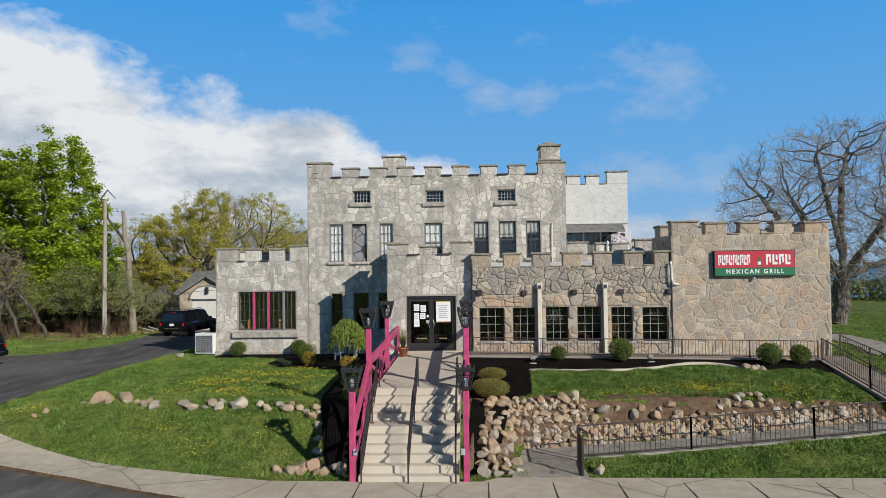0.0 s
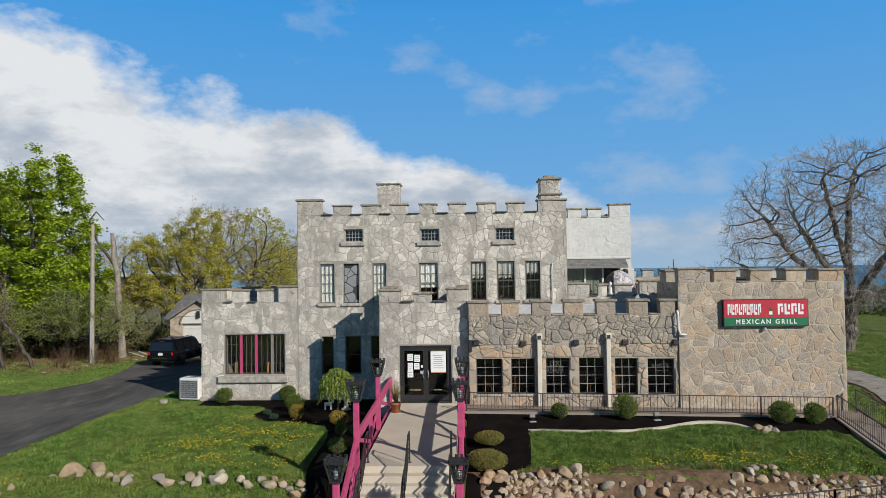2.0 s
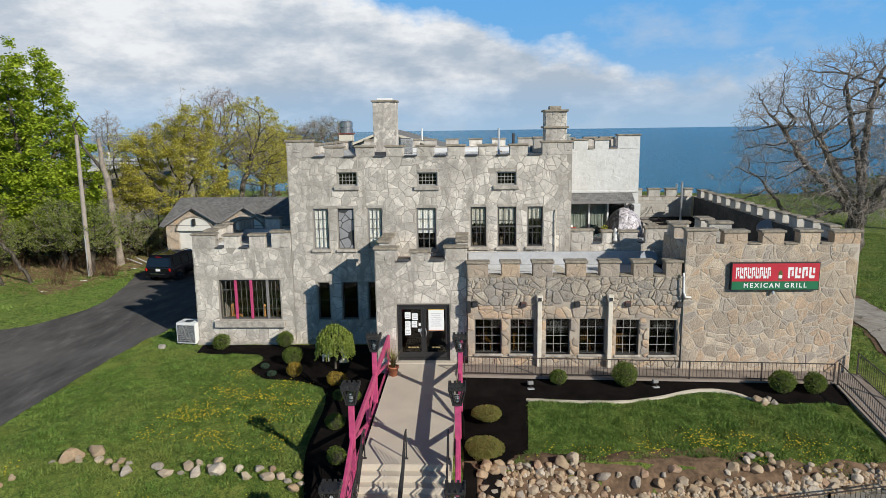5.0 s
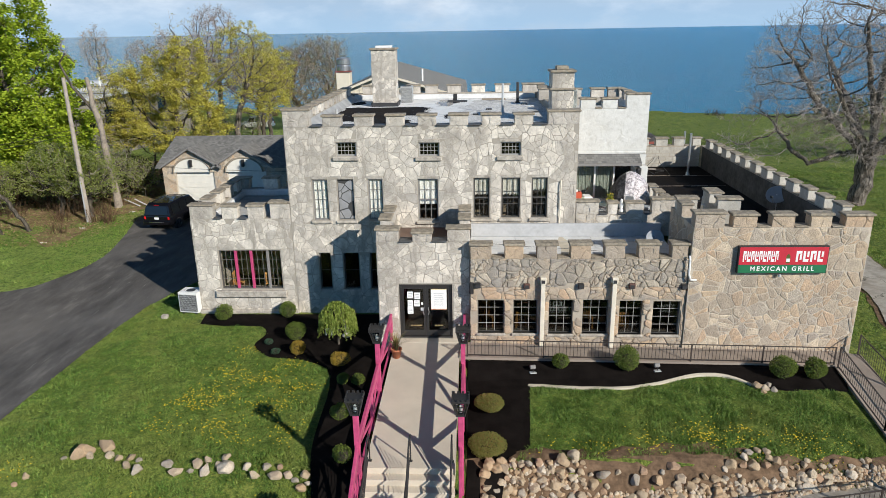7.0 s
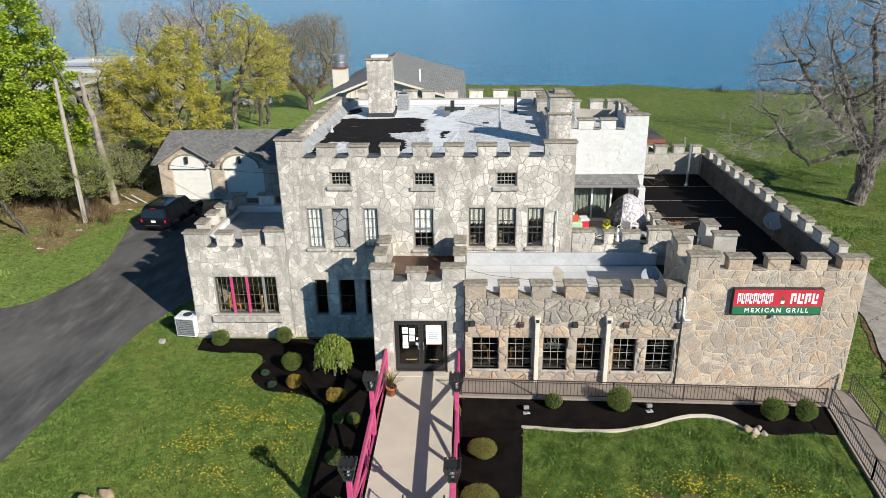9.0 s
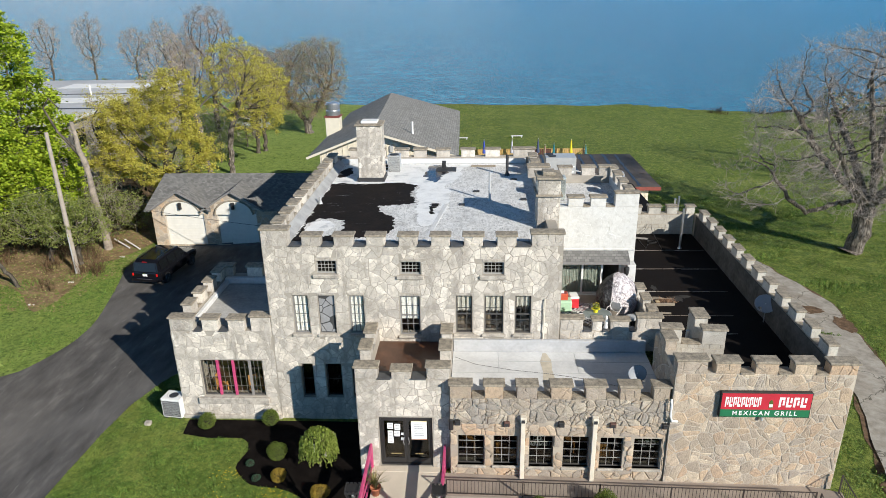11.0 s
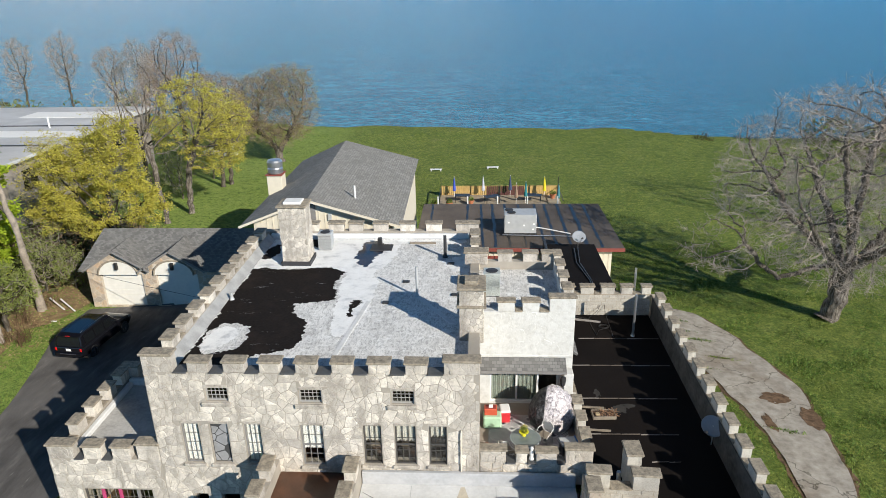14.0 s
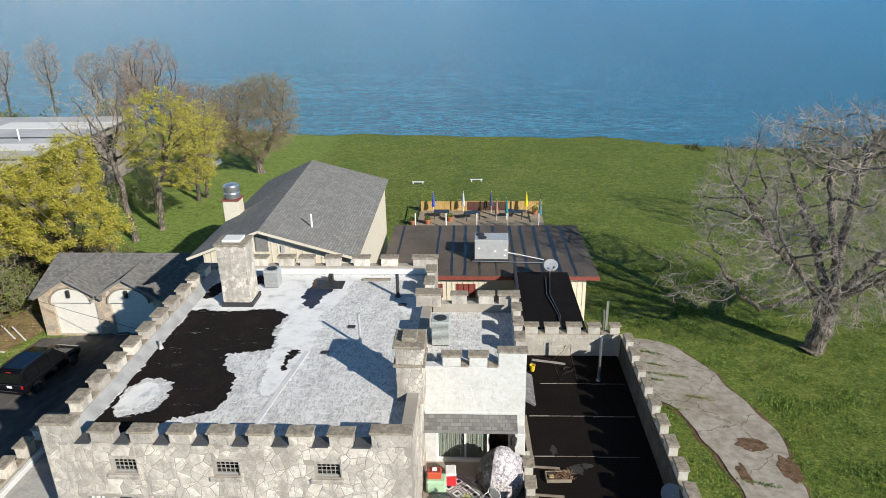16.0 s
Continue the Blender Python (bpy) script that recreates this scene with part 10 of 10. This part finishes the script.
# undergrowth added in dark colours to deepen the shade under the maples
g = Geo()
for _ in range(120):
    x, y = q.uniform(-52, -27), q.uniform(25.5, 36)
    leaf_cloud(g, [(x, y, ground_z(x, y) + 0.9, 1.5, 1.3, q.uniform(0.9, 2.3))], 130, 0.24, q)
tagged(new("undergrowth", g.mesh("undergrowth", leaf_mat("shade_dark_undergrowth", [(0.05, 0.065, 0.02), (0.075, 0.09, 0.025), (0.04, 0.04, 0.02), (0.06, 0.05, 0.03)], 0.1))), "dense undergrowth below the maples, coloured dark to deepen the shade", "undergrowth", kind="stuff")
g = Geo()
for _ in range(15000):
    x, y = q.uniform(-42, -21.5), q.uniform(14.5, 34)
    if inside(drive, x, y) or (x > -22.5 and y > 26) or (x > -22.6 and y < 20):
        continue
    z, a, s_ = bumpy(x, y) + q.uniform(0.04, 0.09), q.uniform(0, 6.28), q.uniform(0.04, 0.1)
    dx, dy = math.cos(a) * s_, math.sin(a) * s_
    o = len(g.v)
    g.v += [(x - dx, y - dy, z), (x + dy * 0.6, y - dx * 0.6, z + q.uniform(0, 0.05)), (x + dx, y + dy, z + q.uniform(0, 0.05)), (x - dy * 0.6, y + dx * 0.6, z)]
    g.f.append((o, o + 1, o + 2, o + 3))
    g.mi.append(0)
tagged(new("fallen_leaves", g.mesh("fallen_leaves", leaf_mat("dry_fallen_leaves", [(0.36, 0.24, 0.13), (0.46, 0.33, 0.19), (0.24, 0.15, 0.08), (0.14, 0.20, 0.04), (0.20, 0.27, 0.05)], 0.1))), "brown fallen leaves and weeds under the trees", "leaves", kind="stuff")

# utility pole, snag, fallen sticks
pole_ = thing("utility_pole", "weathered wooden utility pole", "pole", at=(-25.1, 20.9, bumpy(-25.1, 20.9) - 0.2))
part("pole", Geo().tube([(0, 0, 0), (0.02, 0, 5), (0.04, 0.02, 10.1)], [0.17, 0.15, 0.12], 12), plain("pale_weathered_pole", (0.36, 0.31, 0.26), 0.9, var=0.3, scale=4, bump=0.5), pole_)
part("guard", Geo().box(-0.03, 0.03, -0.2, -0.14, 0.3, 3.2), STEEL_GREY, pole_)
sn = thing("dead_tree", "dead pale tree trunk, cut off, with one bent branch", "tree", at=(-25.9, 26.0, bumpy(-25.9, 26.0) - 0.2))
part("trunk", Geo().tube([(0.35, 0, 0), (0.28, 0.05, 1.5), (0.2, 0, 3.0), (0.06, -0.05, 4.6), (0.02, 0, 6.0), (-0.1, 0.04, 7.0), (-0.36, 0, 8.0), (-0.36, 0, 8.9), (-0.48, 0, 10.0)], [0.34, 0.26, 0.22, 0.24, 0.19, 0.23, 0.18, 0.16, 0.14], 12), plain("bare_grey_wood", (0.30, 0.25, 0.20), 0.9, var=0.55, scale=2.5, bump=0.8, grain=9), sn)
part("branch", Geo().tube([(-0.1, 0, 7.2), (-1.0, 0.1, 8.4), (-1.7, 0.1, 9.3), (-2.3, 0, 11.0), (-1.7, -0.1, 11.7), (-1.0, -0.2, 11.0)], [0.13, 0.11, 0.09, 0.07, 0.06, 0.03], 8), BARK, sn)
for a, b, up_ in (((-25.9, 27.6), (-23.9, 26.0), 0.25), ((-24.9, 27.3), (-23.0, 25.8), 0.3)):
    tagged(new("white_plank", Geo().beam((a[0], a[1], bumpy(*a) + up_ + 0.1), (b[0], b[1], bumpy(*b) + 0.1), 0.1, 0.05).mesh("white_plank", WHITE)), "pale plank lying beside the garage", "plank", "planks beside the garage")
tagged(new("cable", Geo().tube([Vector((-22.4, 26.3, 1.62)).lerp(Vector((-5.93, 17.5, 2.9)), k / 12) + Vector((0, 0, -0.5 * (k / 12) * (1 - k / 12))) for k in range(13)], 0.014, 5).mesh("cable", BLACK_METAL)), "black cable strung from the garage to the wall", "cable")
for z0_ in (4.9, 5.2):
    tagged(new("cable", Geo().tube([Vector((-25.1, 20.8, z0_)).lerp(Vector((-60, 14, z0_ + 1.5)), k / 16) + Vector((0, 0, -9.0 * (k / 16) * (1 - k / 16))) for k in range(17)], 0.016, 5).mesh("cable", BLACK_METAL)), "black cable sagging away from the pole", "cable")
bk_ = thing("bucket", "small yellow plastic bucket on the black roof", "bucket", at=(10.75, 15.2, 3.205))
part("body", Geo().lathe([(0.10, 0.0), (0.14, 0.3), (0.15, 0.3), (0.15, 0.32), (0.125, 0.32), (0.09, 0.03)], 16), plain("yellow_plastic", (0.75, 0.52, 0.03), 0.4, var=0.1, bump=0), bk_)
part("handle", Geo().tube([(0.15 * math.cos(a), 0.02, 0.31 + 0.12 * math.sin(a)) for a in [math.pi * k / 10 for k in range(11)]], 0.006, 5), GALV, bk_)
for x, y in ((-25.0, 15.5), (-23.6, 24.2), (-24.6, 19.2)):
    tagged(new("litter", Geo().box(x - 0.22, x + 0.2, y - 0.05, y + 0.05, bumpy(x, y) + 0.02, bumpy(x, y) + 0.07, None, 0.02).mesh("litter", PAPER)), "white scrap lying in the grass", "litter", "litter by the drive")

# neighbour house
nh = thing("neighbour_house", "flat-roofed house with white and grey roof sheets", "house")
part("wall", Geo().box(-72, -38.8, 43.5, 73.6, -2.2, 4.7), plain("grey_stone_wall", (0.28, 0.25, 0.21), 0.9, var=0.4, scale=1.2), nh)
part("roof", Geo().box(-73, -38.0, 42.6, 74.4, 4.7, 5.05, None, 0.05), plain("pale_roof_sheets", (0.50, 0.50, 0.50), 0.6, var=0.35, scale=0.25), nh)
for k in range(6):
    part("window", Geo().box(-38.8, -38.72, 46 + k * 4.4, 48.2 + k * 4.4, 1.6, 3.6), CAR_GLASS, nh)
for y0_, y1_, x0_, m_ in ((50.5, 51.1, -72.5, DARK), (55.0, 58.2, -60.0, WHITE), (61.0, 61.5, -72.5, DARK), (66.5, 70.5, -52.0, WHITE)):
    part("roof_patch", Geo().box(x0_, -38.4, y0_, y1_, 5.04, 5.08), m_, nh)
part("roof_pipe", Geo().tube([(-44, 60, 5.0), (-44, 60, 6.3)], 0.1, 8), WHITE, nh)

# grass blades and dandelions on the lawns
LAWNS = [(-14.2, 3.0, -10.8, 2.2, 140000), (-13.7, -10.3, 2.2, 8.6, 16000), (2.2, 14.2, -7.4, -2.4, 85000), (4.6, 20, -10.75, -8.2, 34000)]
keep_out = [bed_l, bed_r, drive, up_edge + [(-3.4, -14), (-14, -14)]]
q = random.Random(5)
g, dn = Geo(), Geo()


def on_lawn(x, y):
    if any(inside(k, x, y) for k in keep_out) or -1.5 < x < 1.5:
        return False
    if inside(bank, x, y) and (noise.noise(Vector((x * 1.1, y * 1.1, 5))) < -0.12 or q.random() < 0.2):
        return False
    if x > 2.2 and -8.9 + 0.0 < y < -6.6 and y < lerp_pts(RAMP_FAR, x) + 1.2 and y > lerp_pts(RAMP_FAR, x) - 1.3:
        return False
    return x < 14.3


for x0, x1, y0, y1, n in LAWNS:
    for _ in range(n):
        x, y = q.uniform(x0, x1), q.uniform(y0, y1)
        if not on_lawn(x, y):
            continue
        z = bumpy(x, y)
        hgt, a = q.uniform(0.035, 0.09) * max(0.35, 0.9 + 1.5 * noise.noise(Vector((x * 1.4, y * 1.4, 11)))), q.uniform(0, 6.28)
        dx, dy = math.cos(a) * 0.015, math.sin(a) * 0.015
        lx, ly = q.gauss(0, 0.05), q.gauss(0, 0.05)
        o = len(g.v)
        g.v += [(x - dx, y - dy, z), (x + dx, y + dy, z), (x + lx, y + ly, z + hgt)]
        g.f.append((o, o + 1, o + 2))
        g.mi.append(0)
# longer tufts on the far lawns
for x0, x1, y0, y1, n in ((16.6, 40, -2, 40, 130000), (-22, 34, 38, 92, 22000), (-34, -19.5, 2, 22, 26000)):
    for _ in range(n):
        x, y = q.uniform(x0, x1), q.uniform(y0, y1)
        if inside(SIDE, x, y) or inside(drive, x, y) or (1.5 < x < 15 and 48 < y < 57):
            continue
        z = bumpy(x, y)
        hgt, a, w_ = q.uniform(0.04, 0.11) * max(0.3, 0.9 + 1.6 * noise.noise(Vector((x * 0.5, y * 0.5, 17)))), q.uniform(0, 6.28), q.uniform(0.018, 0.042) * (1.4 if y > 40 else 1)
        dx, dy = math.cos(a) * w_, math.sin(a) * w_
        o = len(g.v)
        g.v += [(x - dx, y - dy, z - 0.02), (x + dx, y + dy, z - 0.02), (x + q.gauss(0, 0.08), y + q.gauss(0, 0.08), z + hgt)]
        g.f.append((o, o + 1, o + 2))
        g.mi.append(0)
for cx_, cy_ in CRACK_TUFTS:
    for _ in range(150):
        k = q.gauss(0, 0.42)
        x, y = cx_ + k, cy_ - 0.25 * k + q.gauss(0, 0.08)
        z, a, o = bumpy(x, y) + 0.055, q.uniform(0, 6.28), len(g.v)
        g.v += [(x - math.cos(a) * 0.03, y - math.sin(a) * 0.03, z), (x + math.cos(a) * 0.03, y + math.sin(a) * 0.03, z), (x + q.gauss(0, 0.05), y + q.gauss(0, 0.05), z + q.uniform(0.04, 0.1))]
        g.f.append((o, o + 1, o + 2))
        g.mi.append(0)
LEAF_GRASS = Mat("grass_blades", 0.6, spec=0.25)
lg = LEAF_GRASS.ramp(LEAF_GRASS.rand(True), [(0.0, (0.115, 0.205, 0.034)), (0.25, (0.165, 0.275, 0.048)), (0.5, (0.065, 0.125, 0.022)), (0.72, (0.26, 0.325, 0.08)), (0.85, (0.20, 0.295, 0.056))], step=True)
lg = LEAF_GRASS.mix(LEAF_GRASS.ramp(LEAF_GRASS.noise(2.6, 5, 0.65), [(0.42, (0.75,) * 3), (0.55, (0,) * 3)]), lg, (0.06, 0.11, 0.014))
lg = LEAF_GRASS.mix(LEAF_GRASS.ramp(LEAF_GRASS.noise(0.35, 4, 0.6), [(0.50, (0,) * 3), (0.68, (0.4,) * 3)]), lg, (0.32, 0.32, 0.08))
LEAF_GRASS.color(lg)
LEAF_GRASS = LEAF_GRASS.m
tagged(new("grass", g.mesh("grass", LEAF_GRASS)), "uneven blades of spring grass", "grass", kind="stuff")
spots = [(q.uniform(-8.5, -4.2), q.uniform(-6.5, 0.5)) for _ in range(26)] + [(q.uniform(4, 13.5), q.uniform(-6.4, -5.4)) for _ in range(14)] + [(q.uniform(-12, -4), q.uniform(-9.5, -7.5)) for _ in range(4)]
for _ in range(1600):
    c = q.choice(spots)
    x, y = c[0] + q.gauss(0, 0.38), c[1] + q.gauss(0, 0.28)
    if not on_lawn(x, y):
        continue
    z, s = bumpy(x, y) + q.uniform(0.05, 0.12), q.uniform(0.014, 0.027)
    o = len(dn.v)
    dn.v += [(x + s * math.cos(k * 1.047), y + s * math.sin(k * 1.047), z + 0.006 * (k % 2)) for k in range(6)] + [(x, y, z + 0.02)]
    dn.f += [(o + k, o + (k + 1) % 6, o + 6) for k in range(6)]
    dn.mi += [0] * 6
tagged(new("dandelions", dn.mesh("dandelions", plain("dandelion_yellow", (0.75, 0.55, 0.02), 0.7, bump=0))), "yellow dandelion heads in the grass", "dandelions", kind="stuff")

# small stones packed between the boulders
q = random.Random(61)
g = Geo()
for _ in range(1100):
    x = q.uniform(2.7, 13.8)
    fy = lerp_pts(RAMP_FAR, x)
    y = fy + q.uniform(0.02, 1.15 if x < 5 else 0.5)
    r_ = q.uniform(0.035, 0.085)
    m_ = Matrix.LocRotScale((x, y, bumpy(x, y) + r_ * 0.45), Euler((q.uniform(0, 3), q.uniform(0, 3), q.uniform(0, 3))), Vector((r_ * q.uniform(0.9, 1.5), r_, r_ * q.uniform(0.6, 0.9))))
    ring = [(math.cos(a) * q.uniform(0.85, 1.1), math.sin(a) * q.uniform(0.85, 1.1)) for a in [k * math.pi / 3 for k in range(6)]]
    g.add([(cx_ * s_, cy_ * s_, h_) for s_, h_ in ((0.6, -0.8), (1.0, -0.2), (0.95, 0.35), (0.5, 0.85)) for cx_, cy_ in ring],
          [(5, 4, 3, 2, 1, 0), (18, 19, 20, 21, 22, 23)] + [(6 * a + k, 6 * a + (k + 1) % 6, 6 * a + 6 + (k + 1) % 6, 6 * a + 6 + k) for a in range(3) for k in range(6)], m_)
tagged(new("small_rocks", g.mesh("small_rocks", ROCK_I)), "small tan stones packed between the boulders", "rocks", kind="stuff")

# ---- the stones of the walls ----
for wall, m, cells, mat, seed, single, proud, soft in LATER:
    rng = random.Random(seed)
    if single:
        # the first 300 by themselves, the few past that joined
        for poly in cells[:300]:
            part("stone", stone_geo(Geo(), poly, rng, proud, m, soft), mat, wall)
        cells = cells[300:]
        mat = STONE_TAN_I
    if cells:
        g = Geo()
        for poly in cells:
            stone_geo(g, poly, rng, proud, m, soft)
        tagged(part("rubble", g, mat, wall, "rubble stones set in mortar"), kind="stuff")
